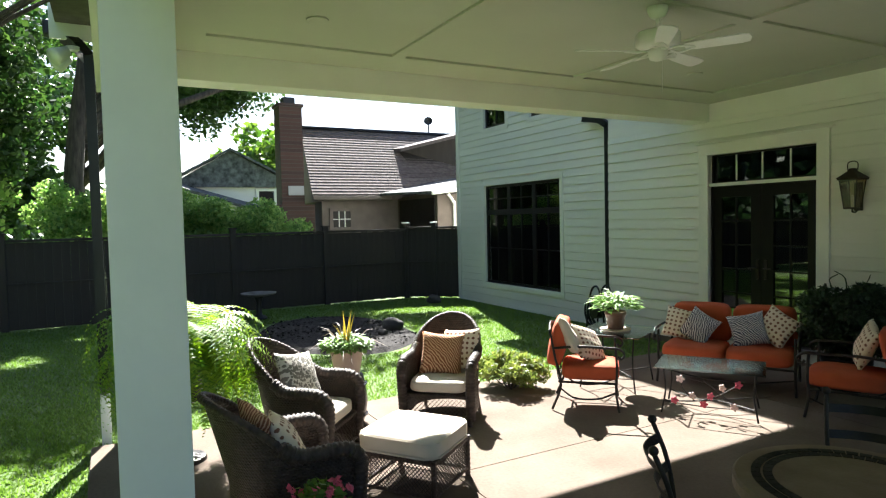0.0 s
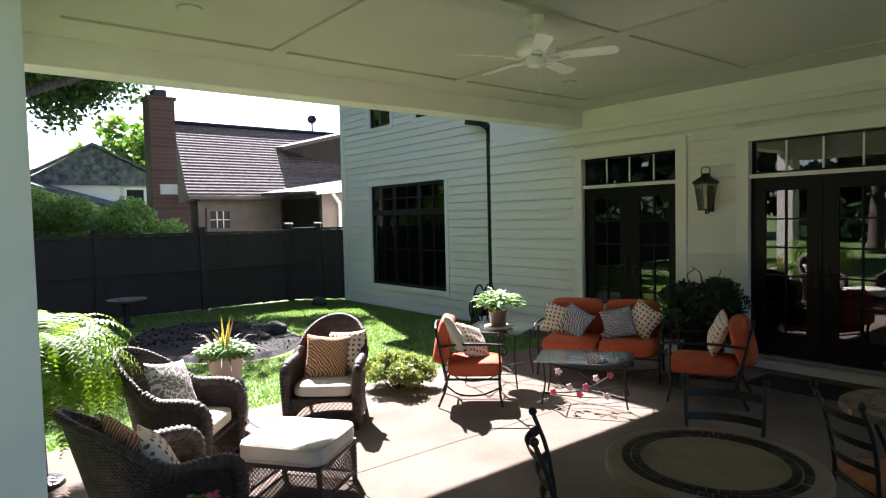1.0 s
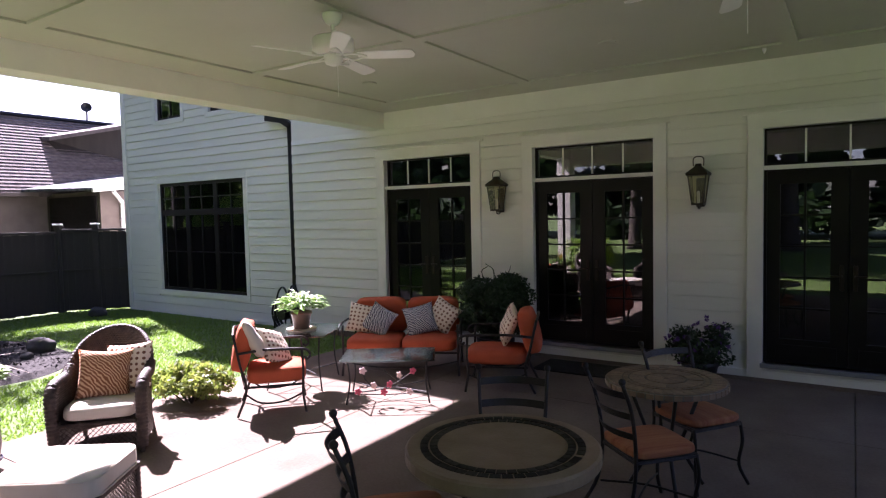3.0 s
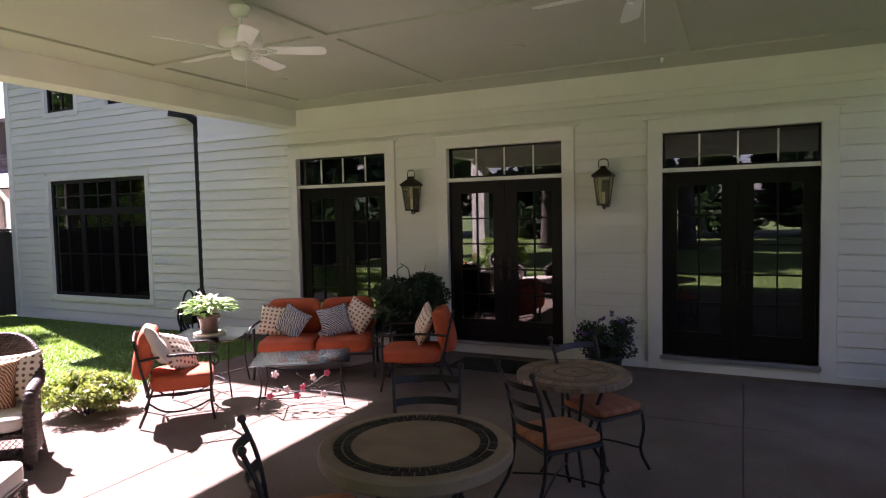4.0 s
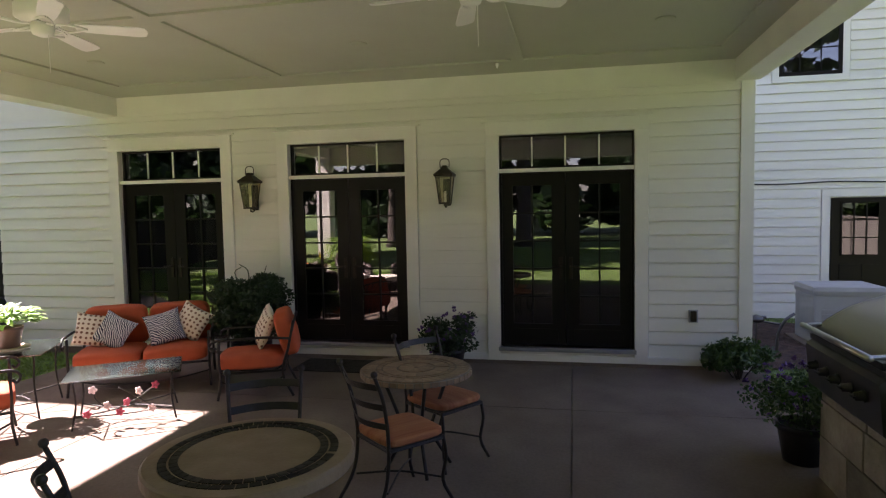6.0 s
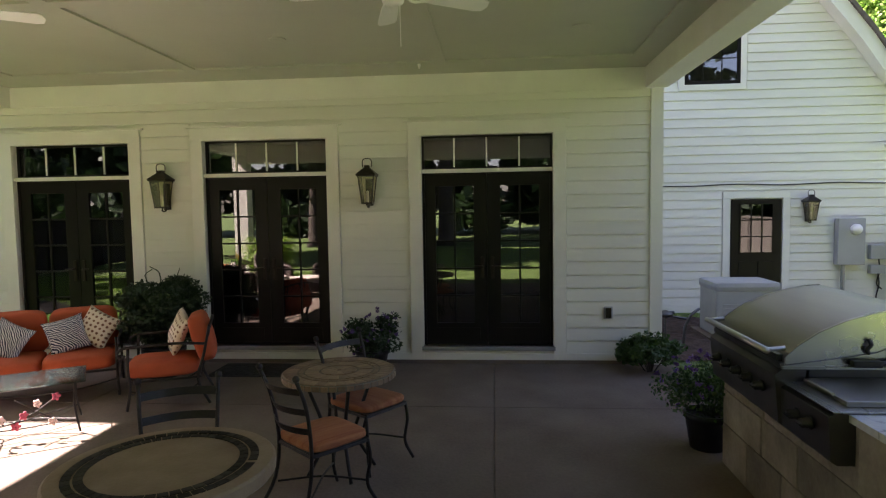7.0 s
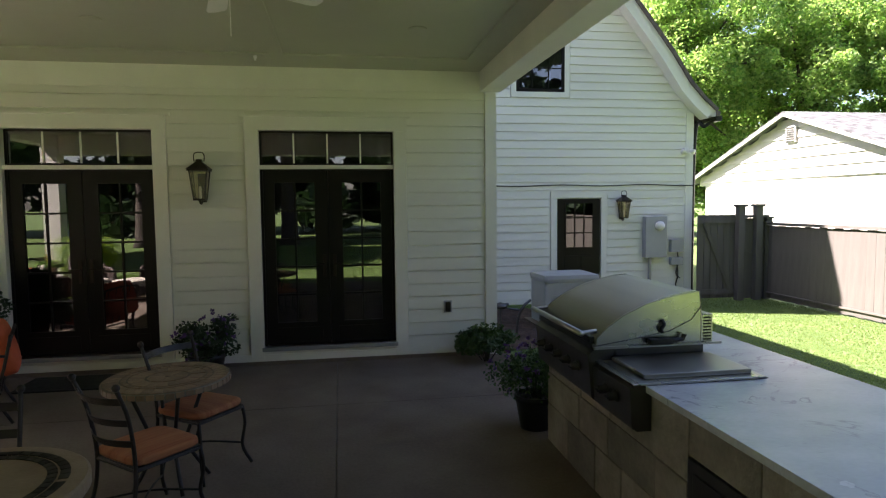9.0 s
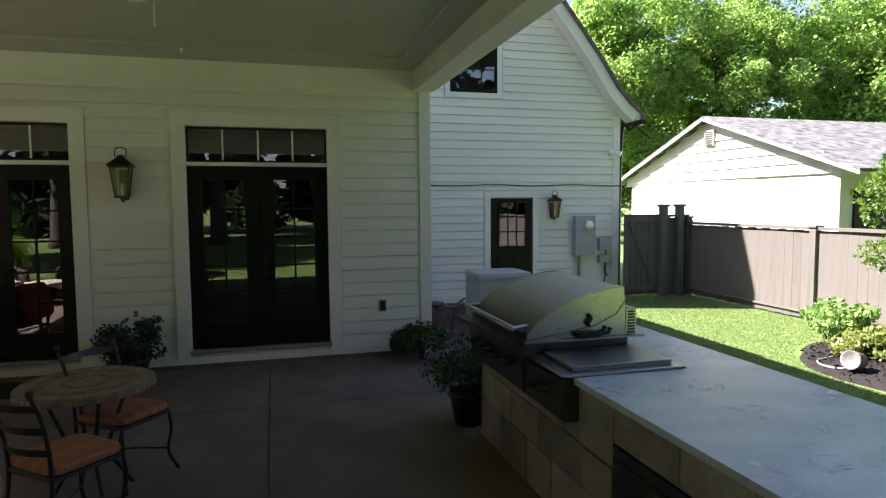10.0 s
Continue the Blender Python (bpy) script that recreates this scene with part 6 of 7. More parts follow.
# ---- iron dining chairs and stone tables ----
def bistro_chair(label, at, turn, pad=True):
    c = thing("bistro_chair", label, "chair", "iron chairs at the round tables", at, turn)
    for s in (1, -1):
        part("front_leg", tube(arc([(s * 0.20, 0.20, 0.43), (s * 0.205, 0.215, 0.30), (s * 0.19, 0.20, 0.14), (s * 0.225, 0.25, 0.01)], 4), 0.012, 8), M_IRON, c, "", True)
        part("back_leg", tube(arc([(s * 0.215, -0.30, 0.90), (s * 0.205, -0.235, 0.72), (s * 0.19, -0.20, 0.45), (s * 0.195, -0.23, 0.20), (s * 0.215, -0.34, 0.01)], 4), 0.012, 8), M_IRON, c, "", True)
        own = bmesh.new()
        bmesh.ops.create_uvsphere(own, u_segments=10, v_segments=6, radius=0.022)
        own.transform(Matrix.Translation((s * 0.216, -0.303, 0.915)))
        part("finial", own, M_IRON, c, "", True)
        part("seat_rail", tube([(s * 0.20, 0.205, 0.42), (s * 0.19, -0.20, 0.42)], 0.010, 6), M_IRON, c)
    part("seat_rail", tube([(-0.20, 0.205, 0.42), (0.20, 0.205, 0.42)], 0.010, 6), M_IRON, c)
    part("seat_rail", tube([(-0.19, -0.20, 0.42), (0.19, -0.20, 0.42)], 0.010, 6), M_IRON, c)
    for z, y in ((0.83, -0.275), (0.70, -0.23), (0.58, -0.212)):
        bm = bmesh.new()
        line = arc([(-0.208, y, z), (-0.10, y - 0.045, z), (0.0, y - 0.06, z), (0.10, y - 0.045, z), (0.208, y, z)], 4)
        up = Vector((0, -0.008, 0.021))
        prev = None
        for q in line:
            cur = [bm.verts.new(q + up + Vector((0, -0.003, 0))), bm.verts.new(q - up + Vector((0, -0.003, 0))), bm.verts.new(q - up + Vector((0, 0.003, 0))), bm.verts.new(q + up + Vector((0, 0.003, 0)))]
            if prev:
                for k in range(4):
                    bm.faces.new((prev[k], prev[(k + 1) % 4], cur[(k + 1) % 4], cur[k]))
            else:
                bm.faces.new(cur)
            prev = cur
        bm.faces.new(prev)
        part("back_rail", bm, M_IRON, c, "flat curved iron back rail")
    part("stretcher", tube(arc([(-0.19, 0.20, 0.16), (0, 0.0, 0.20), (0.19, -0.215, 0.17)], 5), 0.007, 6), M_IRON, c)
    part("stretcher", tube(arc([(0.19, 0.20, 0.16), (0, 0.0, 0.19), (-0.19, -0.215, 0.17)], 5), 0.007, 6), M_IRON, c)
    part("seat_plate", box((-0.20, -0.20, 0.425), (0.20, 0.21, 0.437), 0.003), M_IRON, c)
    if pad:
        cu = cushion(0.43, 0.43, 0.055, 0.25)
        cu.transform(Matrix.Translation((0, 0.005, 0.465)))
        part("seat_pad", cu, M_STRIPE, c, "orange striped woven seat pad", True)
    return c


BC = bistro_chair("black iron ladder-back chair with an orange striped pad", (-1.276, -3.634, 0), turn_to(0.66, 0.75))
copy_thing(BC, pose(-1.14, -2.92, 0, 0, 0, turn_to(0.82, -0.57)))
copy_thing(BC, pose(-1.89, -4.27, 0, 0, 0, turn_to(0.40, -0.92)))["label"] = "black iron ladder-back chair tucked under the stone table"
copy_thing(BC, pose(-2.0, -5.18, 0, 0, 0, turn_to(0.72, 0.69)))["label"] = "black iron ladder-back chair at the edge of the sun"


def ring_tiles(parent, name, r0, r1, n, z, h, material, gap=0.05, offset=0.0):
    """Wedge tiles in a ring, one by one, on one mesh."""
    half = math.pi / n * (1 - gap)
    g = (r1 - r0) * gap
    bm = bmesh.new()
    pts = [((r0 + g) * math.cos(-half), (r0 + g) * math.sin(-half)), ((r1 - g) * math.cos(-half), (r1 - g) * math.sin(-half)), ((r1 - g) * math.cos(half), (r1 - g) * math.sin(half)), ((r0 + g) * math.cos(half), (r0 + g) * math.sin(half))]
    a = [bm.verts.new((x, y, z)) for x, y in pts]
    b = [bm.verts.new((x, y, z + h)) for x, y in pts]
    bm.faces.new(a)
    bm.faces.new(b)
    for k in range(4):
        bm.faces.new((a[k], a[(k + 1) % 4], b[(k + 1) % 4], b[k]))
    first = part(name, bm, material, parent)
    for i in range(1, n):
        o = new(name, first.data)
        o.parent = parent
        o.rotation_euler = (0, 0, i * math.tau / n + offset)


def round_table(label, at, r, h, thick, base):
    t = thing("round_table", label, "table", "round stone tables", at)
    top = part("tabletop", lathe([(0, h - thick), (r - 0.01, h - thick), (r, h - thick + 0.012), (r, h - 0.012), (r - 0.012, h - 0.002), (0, h - 0.002)], 64), M_TAN if base == "dark" else M_MORTAR, t)
    for k in range(4):
        a = k * math.tau / 4 + 0.5
        c, s = math.cos(a), math.sin(a)
        part("leg", tube(arc([(c * r * 0.62, s * r * 0.62, h - thick), (c * r * 0.35, s * r * 0.35, h * 0.55), (c * r * 0.28, s * r * 0.28, h * 0.35), (c * r * 0.62, s * r * 0.62, 0.012)], 6), 0.013, 8), M_IRON, t, "", True)
    part("ring", tube([(r * 0.30 * math.cos(k * math.tau / 24), r * 0.30 * math.sin(k * math.tau / 24), h * 0.42) for k in range(24)], 0.009, 6, None, True), M_IRON, t)
    part("apron_ring", tube([(r * 0.66 * math.cos(k * math.tau / 30), r * 0.66 * math.sin(k * math.tau / 30), h - thick - 0.012) for k in range(30)], 0.012, 6, None, True), M_IRON, t)
    return t, top


t1, top1 = round_table("round tan stone table with a dark mosaic ring", (-1.68, -4.76, 0), 0.485, 0.74, 0.07, "dark")
for k, (a, b) in enumerate(((0.318, 0.366), (0.366, 0.414))):
    ring_tiles(top1, "mosaic_tile", a, b, 46, 0.7385, 0.0035, M_TILE_D, 0.10, k * 0.07)
t2, top2 = round_table("round bistro table with a tan mosaic tile top", (-1.285, -3.145, 0), 0.395, 0.74, 0.045, "tan")
ring_tiles(top2, "rim_tile", 0.286, 0.390, 34, 0.7375, 0.0045, M_TILE_T, 0.05)
ring_tiles(top2, "mosaic_tile", 0.247, 0.282, 30, 0.7375, 0.0045, M_TILE_T, 0.08)
ring_tiles(top2, "mosaic_tile", 0.137, 0.244, 20, 0.7375, 0.0045, M_TILE_T, 0.05, 0.1)
ring_tiles(top2, "mosaic_tile", 0.01, 0.134, 10, 0.7375, 0.0045, M_TILE_T, 0.06)
n = 44
bm = box((-0.004, -0.0235, 0.699), (0.004, 0.0235, 0.733), 0.003)
bm.transform(Matrix.Translation((0.3945, 0, 0)))
e0 = part("edge_tile", bm, M_TILE_T, top2)
for i in range(1, n):
    o = new("edge_tile", e0.data)
    o.parent = top2
    o.rotation_euler = (0, 0, i * math.tau / n)


# ---- wall lanterns, fans, lights ----
def lantern(label, at, s=1.0):
    """A tapered wall lantern: back plate, bracket, four glass sides, roof, ring. It hangs on a wall that faces -y."""
    t = thing("wall_lantern", label, "wall lantern", "bronze wall lanterns", at)

    def frustum(w0, w1, z0, z1, bm):
        a = [bm.verts.new((x * w0 * s, y * w0 * s - 0.13 * s, z0 * s)) for x, y in ((-1, -1), (1, -1), (1, 1), (-1, 1))]
        b = [bm.verts.new((x * w1 * s, y * w1 * s - 0.13 * s, z1 * s)) for x, y in ((-1, -1), (1, -1), (1, 1), (-1, 1))]
        bm.faces.new(a)
        bm.faces.new(b)
        for k in range(4):
            bm.faces.new((a[k], a[(k + 1) % 4], b[(k + 1) % 4], b[k]))
        return bm

    part("back_plate", box((-0.045 * s, -0.022, -0.02 * s), (0.045 * s, -0.001, 0.30 * s), 0.006), M_BRONZE, t)
    part("bracket", tube(arc([(0, -0.02, 0.0), (0, -0.07 * s, -0.035 * s), (0, -0.13 * s, -0.03 * s), (0, -0.13 * s, 0.0)], 5), 0.010 * s, 8), M_BRONZE, t)
    part("glass", frustum(0.058, 0.092, 0.02, 0.33, bmesh.new()), M_LAMPGLASS, t, "amber seeded glass")
    for x in (-1, 1):
        for y in (-1, 1):
            part("corner_bar", tube([(x * 0.060 * s, y * 0.060 * s - 0.13 * s, 0.01 * s), (x * 0.094 * s, y * 0.094 * s - 0.13 * s, 0.335 * s)], 0.007 * s, 4), M_BRONZE, t)
    part("bottom_plate", frustum(0.066, 0.066, 0.0, 0.02, bmesh.new()), M_BRONZE, t)
    part("top_plate", frustum(0.112, 0.112, 0.325, 0.345, bmesh.new()), M_BRONZE, t)
    part("roof", frustum(0.120, 0.030, 0.345, 0.43, bmesh.new()), M_BRONZE, t)
    part("cupola", frustum(0.034, 0.026, 0.43, 0.455, bmesh.new()), M_BRONZE, t)
    part("hanger", tube(arc([(-0.052 * s, -0.13 * s, 0.43 * s), (-0.055 * s, -0.13 * s, 0.50 * s), (-0.03 * s, -0.13 * s, 0.53 * s), (0.03 * s, -0.13 * s, 0.53 * s), (0.055 * s, -0.13 * s, 0.50 * s), (0.052 * s, -0.13 * s, 0.43 * s)], 4), 0.006 * s, 6), M_BRONZE, t)
    part("candle", lathe([(0, 0.02 * s), (0.016 * s, 0.02 * s), (0.016 * s, 0.15 * s), (0, 0.16 * s)], 10, None, (0, -0.13 * s, 0)), M_WHITEP, t)
    return t


lantern("bronze wall lantern between the french doors", (-4.19, -0.022, 1.92), 1.0)
lantern("bronze wall lantern between the french doors", (-1.665, -0.022, 1.93), 1.0)
lantern("bronze wall lantern beside the garage door", (5.235, GY - 0.022, 1.555), 0.98)


def ceiling_fan(at, phase):
    t = thing("ceiling_fan", "white five-blade ceiling fan at rest", "ceiling fan", "porch ceiling fans", at)
    part("canopy", lathe([(0, 0.02), (0.075, 0.02), (0.075, -0.02), (0.055, -0.06), (0.03, -0.075), (0, -0.075)], 24), M_WHITEP, t, "", True)
    part("downrod", tube([(0, 0, -0.07), (0, 0, -0.17)], 0.014, 10), M_WHITEP, t)
    part("motor", lathe([(0, -0.16), (0.06, -0.16), (0.145, -0.175), (0.160, -0.19), (0.160, -0.265), (0.12, -0.290), (0.06, -0.300), (0, -0.295)], 28), M_WHITEP, t, "", True)
    part("switch_cup", lathe([(0, -0.30), (0.07, -0.30), (0.072, -0.33), (0.06, -0.37), (0.02, -0.385), (0, -0.385)], 24), M_WHITEP, t, "", True)
    part("pull_chain", tube([(0.04, 0, -0.35), (0.042, 0, -0.62)], 0.0025, 5), M_WHITEP, t)
    for k in range(5):
        a = radians(phase + 72 * k)
        bm = bmesh.new()
        out = [(0.20, -0.045), (0.30, -0.058), (0.60, -0.068), (0.645, -0.055), (0.66, 0.0), (0.645, 0.055), (0.60, 0.068), (0.30, 0.058), (0.20, 0.045)]
        A = [bm.verts.new((x, y, 0.004)) for x, y in out]
        B = [bm.verts.new((x, y, -0.004)) for x, y in out]
        bm.faces.new(A)
        bm.faces.new(B)
        for i in range(len(out)):
            bm.faces.new((A[i], A[(i + 1) % len(out)], B[(i + 1) % len(out)], B[i]))
        m = Matrix.Rotation(a, 4, "Z") @ Matrix.Translation((0, 0, -0.310)) @ Matrix.Scale(0.955, 4) @ Matrix.Rotation(radians(-13), 4, "X")
        bm.transform(m)
        bl = part("blade", bm, M_WHITEP, t)
        ir = tube(arc([(0.09, 0.02, 0.0), (0.15, 0.05, -0.012), (0.22, 0.03, -0.010), (0.27, 0.0, -0.010)], 4), 0.008, 6)
        tube(arc([(0.09, -0.02, 0.0), (0.15, -0.05, -0.012), (0.22, -0.03, -0.010), (0.27, 0.0, -0.010)], 4), 0.008, 6, ir)
        ir.transform(m)
        part("blade_iron", ir, M_WHITEP, bl)
    return t


ceiling_fan((-3.58, -3.855, CZ - 0.03), 31)
ceiling_fan((-0.755, -3.74, CZ - 0.03), 31)
for x, y in ((-5.02, -1.71), (-2.175, -1.655), (-4.93, -6.03), (0.60, -1.70), (-2.175, -6.0)):
    t = thing("recessed_light", "small round recessed ceiling light, unlit", "ceiling light", "recessed porch lights", (x, y, CZ))
    part("trim_ring", lathe([(0.060, -0.002), (0.085, -0.002), (0.083, -0.012), (0.064, -0.018)], 26), M_CEIL, t)
    # Flat dark ring and grey bulb hold the shade inside the recess as colour.
    part("recess_shade_ring", lathe([(0.036, -0.001), (0.061, -0.001), (0.061, -0.004), (0.036, -0.004)], 22), M_DKSTEEL, t)
    part("bulb", lathe([(0, -0.001), (0.035, -0.001), (0.034, -0.010), (0, -0.014)], 20), M_PLASTIC, t, "", True)
sd = thing("smoke_sensor", "tiny white sensor on the ceiling by the wall", "sensor", at=(-0.98, -0.55, CZ - 0.02))
part("body", lathe([(0, 0), (0.02, 0), (0.018, -0.02), (0.008, -0.05), (0, -0.055)], 14), M_WHITEP, sd)
ol = thing("wall_outlet", "weatherproof outlet box on the siding", "outlet", at=(1.14, -0.02, 0.54))
part("plate", box((-0.05, -0.02, 0), (0.05, 0.0, 0.145), 0.006), M_PLASTIC, ol)
part("cover", box((-0.032, -0.045, 0.012), (0.032, -0.02, 0.133), 0.008), M_BRONZE, ol, "dark flip cover")
dm = tagged(part("door_mat", box((-3.45, -0.70, 0.0), (-2.45, -0.14, 0.016), 0.004), M_MAT), "dark bristle door mat before the middle door", "door mat")
# ---- planters ----
def planter(name, label, at, r, h, pot_mat, leaves_mat, spread, height, count, leaf, seed, petals=None, clump=0.15, stems=True):
    t = thing(name, label, "potted plant", at=at)
    part("pot", rim_pot(r, h, r * 0.72), pot_mat, t, "", True)
    q = np.random.default_rng(seed)
    cs, tw = [], bmesh.new()
    for i in range(34):
        d = q.normal(size=3)
        d /= np.linalg.norm(d)
        k = 0.55 + 0.45 * q.random()
        c = (d[0] * spread * k, d[1] * spread * k, h + height * 0.5 + d[2] * height * 0.5 * k)
        cs.append(c)
        if stems and i % 2:
            tube(arc([(c[0] * 0.1, c[1] * 0.1, h - 0.03), (c[0] * 0.5, c[1] * 0.5, (h + c[2]) / 2 + 0.02), c], 3), 0.004, 5, tw)
    tagged(part("stem", tw, M_LEAF_D, t), kind="stuff")
    v, f = leaf_cloud(cs, clump, count, leaf, q)
    raw("foliage", v, f, leaves_mat, t)
    if petals:
        k = q.integers(0, len(cs), 46)
        pc = [tuple(np.array(cs[i]) + q.normal(size=3) * clump * 0.7 + (0, 0, clump * 0.5)) for i in k]
        v, f = leaf_cloud(pc, 0.022, 420, 0.022, q)
        tagged(raw("bloom", v, f, petals, t), "small loose petals", kind="stuff")
    return t


bush = planter("potted_bush", "large round dark green bush in a pot", (-3.97, -0.65, 0), 0.24, 0.34, M_BLACK, M_LEAF_D, 0.40, 0.74, 16000, 0.026, 91, None, 0.20)
for i in range(9):
    a = i * 2.1
    part("sprig", tube(arc([(0.1 * math.cos(a), 0.1 * math.sin(a), 1.0), (0.2 * math.cos(a), 0.18 * math.sin(a), 1.17), (0.26 * math.cos(a + 0.5), 0.2 * math.sin(a), 1.24)], 3), 0.004, 5), M_LEAF_D, bush)
planter("flower_pot", "dark pot of dusky purple flowers by the wall", (-1.60, -0.42, 0), 0.20, 0.26, M_BLACK, M_LEAF_D, 0.36, 0.36, 2400, 0.028, 92, M_PURPLE, 0.12)
planter("flower_pot", "grey pot of trailing purple flowers by the counter", (1.44, -2.56, 0), 0.18, 0.28, M_BLACK, M_LEAF_S, 0.34, 0.30, 4200, 0.019, 93, M_PURPLE, 0.15)
planter("flower_pot", "small pot of pink blooms", (-3.32, -6.61, 0), 0.14, 0.30, M_CLAYPOT, M_LEAF, 0.13, 0.24, 500, 0.035, 94, M_PINK, 0.07)

# ---- grill counter ----
ct = thing("grill_counter", "stone-faced outdoor kitchen counter", "counter", "", (0, 0, 0))
CX, BX, FY, NY, CH = 1.46, 2.51, -2.84, -7.1, 0.90
part("core", box((CX + 0.05, NY, 0), (BX - 0.05, FY - 0.03, CH - 0.035)), M_MORTAR, ct)
HATCH = (-5.75, -4.82, 0.10, 0.67)
rs = random.Random(4)
z = 0.0
rows = (0.30, 0.24, 0.325)
for ri, rh in enumerate(rows):
    y = FY
    while y > NY + 0.02:
        w = rs.uniform(0.34, 0.70)
        y1 = max(NY, y - w)
        if NY < y1 < NY + 0.2:
            y1 = NY
        spans = [(y1, y)]
        if z < HATCH[3] - 0.02:
            a, b = HATCH[0], HATCH[1]
            spans = [(s0, s1) for s0, s1 in ((y1, min(y, a)), (max(y1, b), y)) if s1 - s0 > 0.03] if y1 < b and y > a else spans
        for s0, s1 in spans:
            d = rs.uniform(-0.008, 0.008)
            top = min(z + rh, CH - 0.035)
            part("stone_block", box((CX - 0.005 + d, s0 + 0.003, z + 0.002), (CX + 0.07, s1 - 0.003, top - 0.003), 0.007), M_STONE, ct)
        y = y1
    z += rh
for ya, yb in ((HATCH[0], -5.33), (-5.33, HATCH[1])):
    part("stone_block", box((CX - 0.005, ya + 0.003, HATCH[3] + 0.003), (CX + 0.07, yb - 0.003, CH - 0.038), 0.007), M_STONE, ct)
z = 0.0
for ri, rh in enumerate(rows):
    x = CX + 0.07
    for w in ((0.40, 0.58), (0.60, 0.38), (0.36, 0.62))[ri]:
        x1 = min(x + w, BX)
        part("stone_block", box((x + 0.003, FY - 0.06, z + 0.002), (x1 - 0.003, FY + rs.uniform(-0.006, 0.006), min(z + rh, CH - 0.035) - 0.003), 0.007), M_STONE, ct)
        x = x1
    z += rh
hd = part("access_door", box((CX - 0.012, HATCH[0] + 0.004, HATCH[2]), (CX + 0.04, HATCH[1] - 0.004, HATCH[3] - 0.004), 0.006), M_DKSTEEL, ct, "dark steel access door")
part("inner_panel", box((CX - 0.02, HATCH[0] + 0.06, HATCH[2] + 0.06), (CX - 0.012, HATCH[1] - 0.06, HATCH[3] - 0.06), 0.004), M_DKSTEEL, hd)
part("handle", tube([(CX - 0.05, -5.20, 0.60), (CX - 0.05, -5.40, 0.60)], 0.009, 8), M_STEEL, hd)
cts = bmesh.new()
for a, b in (((CX - 0.035, NY, CH - 0.035), (BX + 0.06, -4.46, CH)), ((2.13, -4.46, CH - 0.035), (BX + 0.06, FY + 0.03, CH)), ((CX - 0.035, -2.99, CH - 0.035), (2.13, FY + 0.03, CH))):
    box(a, b, 0, cts)
tagged(part("countertop", cts, M_GRANITE), "grey veined marble countertop, one continuous slab", "countertop")

GY0, GY1 = -4.34, -3.34
gr = thing("gas_grill", "stainless steel built-in gas grill with a closed hood", "grill", "", (-0.126, 0.37, 0))
gr.scale = (1.221, 1.0, 1.0)
part("firebox", box((1.30, GY0, 0.74), (1.79, GY1, 0.99), 0.006), M_DKSTEEL, gr)
bm = bmesh.new()
prof = [(1.22, 0.665), (1.32, 0.665), (1.32, 0.985), (1.21, 0.985), (1.175, 0.95), (1.195, 0.69)]
A = [bm.verts.new((x, GY0, z)) for x, z in prof]
B = [bm.verts.new((x, GY1, z)) for x, z in prof]
bm.faces.new(A)
bm.faces.new(B)
for k in range(len(prof)):
    bm.faces.new((A[k], A[(k + 1) % len(prof)], B[(k + 1) % len(prof)], B[k]))
cp = part("control_panel", bm, M_DKSTEEL, gr)


def knob(x, y, z, parent):
    k = lathe([(0, 0), (0.032, 0), (0.034, 0.008), (0.026, 0.012), (0.023, 0.042), (0, 0.044)], 18)
    box((-0.005, -0.024, 0.04), (0.005, 0.024, 0.054), 0.002, k)
    k.transform(Matrix.Translation((x, y, z)) @ Matrix.Rotation(radians(-94), 4, "Y"))
    part("knob", k, M_BLACK, parent, "black control knob", True)


for i in range(5):
    knob(1.183, GY1 - 0.17 - i * 0.165, 0.845, cp)
hp_ = [(1.215, 0.985), (1.22, 1.045), (1.27, 1.105), (1.36, 1.18), (1.47, 1.24), (1.58, 1.28), (1.68, 1.303), (1.765, 1.31), (1.775, 1.17), (1.775, 0.985)]
bm = bmesh.new()
ys_ = (GY0 + 0.004, GY1 - 0.004)
A = [bm.verts.new((x, ys_[0], z)) for x, z in hp_]
B = [bm.verts.new((x, ys_[1], z)) for x, z in hp_]
for k in range(len(hp_) - 1):
    bm.faces.new((A[k], A[k + 1], B[k + 1], B[k]))
hood = part("hood", bm, M_HOOD, gr, "brushed steel hood", True)
for y, s in ((GY0, 0), (GY1, 1)):
    bm = bmesh.new()
    A = [bm.verts.new((x + (0.004 if x < 1.6 else -0.004), y, z + 0.004)) for x, z in hp_]
    bm.faces.new(A)
    r = bmesh.ops.extrude_face_region(bm, geom=bm.faces[:])
    bmesh.ops.translate(bm, verts=[v for v in r["geom"] if isinstance(v, bmesh.types.BMVert)], vec=(0, 0.02 if s == 0 else -0.02, 0))
    part("hood_side", bm, M_STEEL, gr, "polished steel side plate")
part("hood_rim", tube([(x, GY0 + 0.002, z) for x, z in hp_], 0.003, 6), M_HOOD, gr)
part("hood_rim", tube([(x, GY1 - 0.002, z) for x, z in hp_], 0.003, 6), M_HOOD, gr)
part("hood_seam", tube([(1.225, GY0 - 0.001, 1.005), (1.40, GY0 - 0.001, 1.035), (1.60, GY0 - 0.001, 1.075), (1.72, GY0 - 0.001, 1.14), (1.772, GY0 - 0.001, 1.22)], 0.0035, 5), M_DKSTEEL, gr, "dark seam under the hood side")
# Black strip stands in for the shade of the recess under the hood front.
part("recess_shade_strip", box((1.195, GY0 + 0.03, 1.016), (1.218, GY1 - 0.03, 1.055), 0.003), M_BLACK, gr)
part("hood_lip", box((1.195, GY0, 0.985), (1.23, GY1, 1.015), 0.004), M_DKSTEEL, gr)
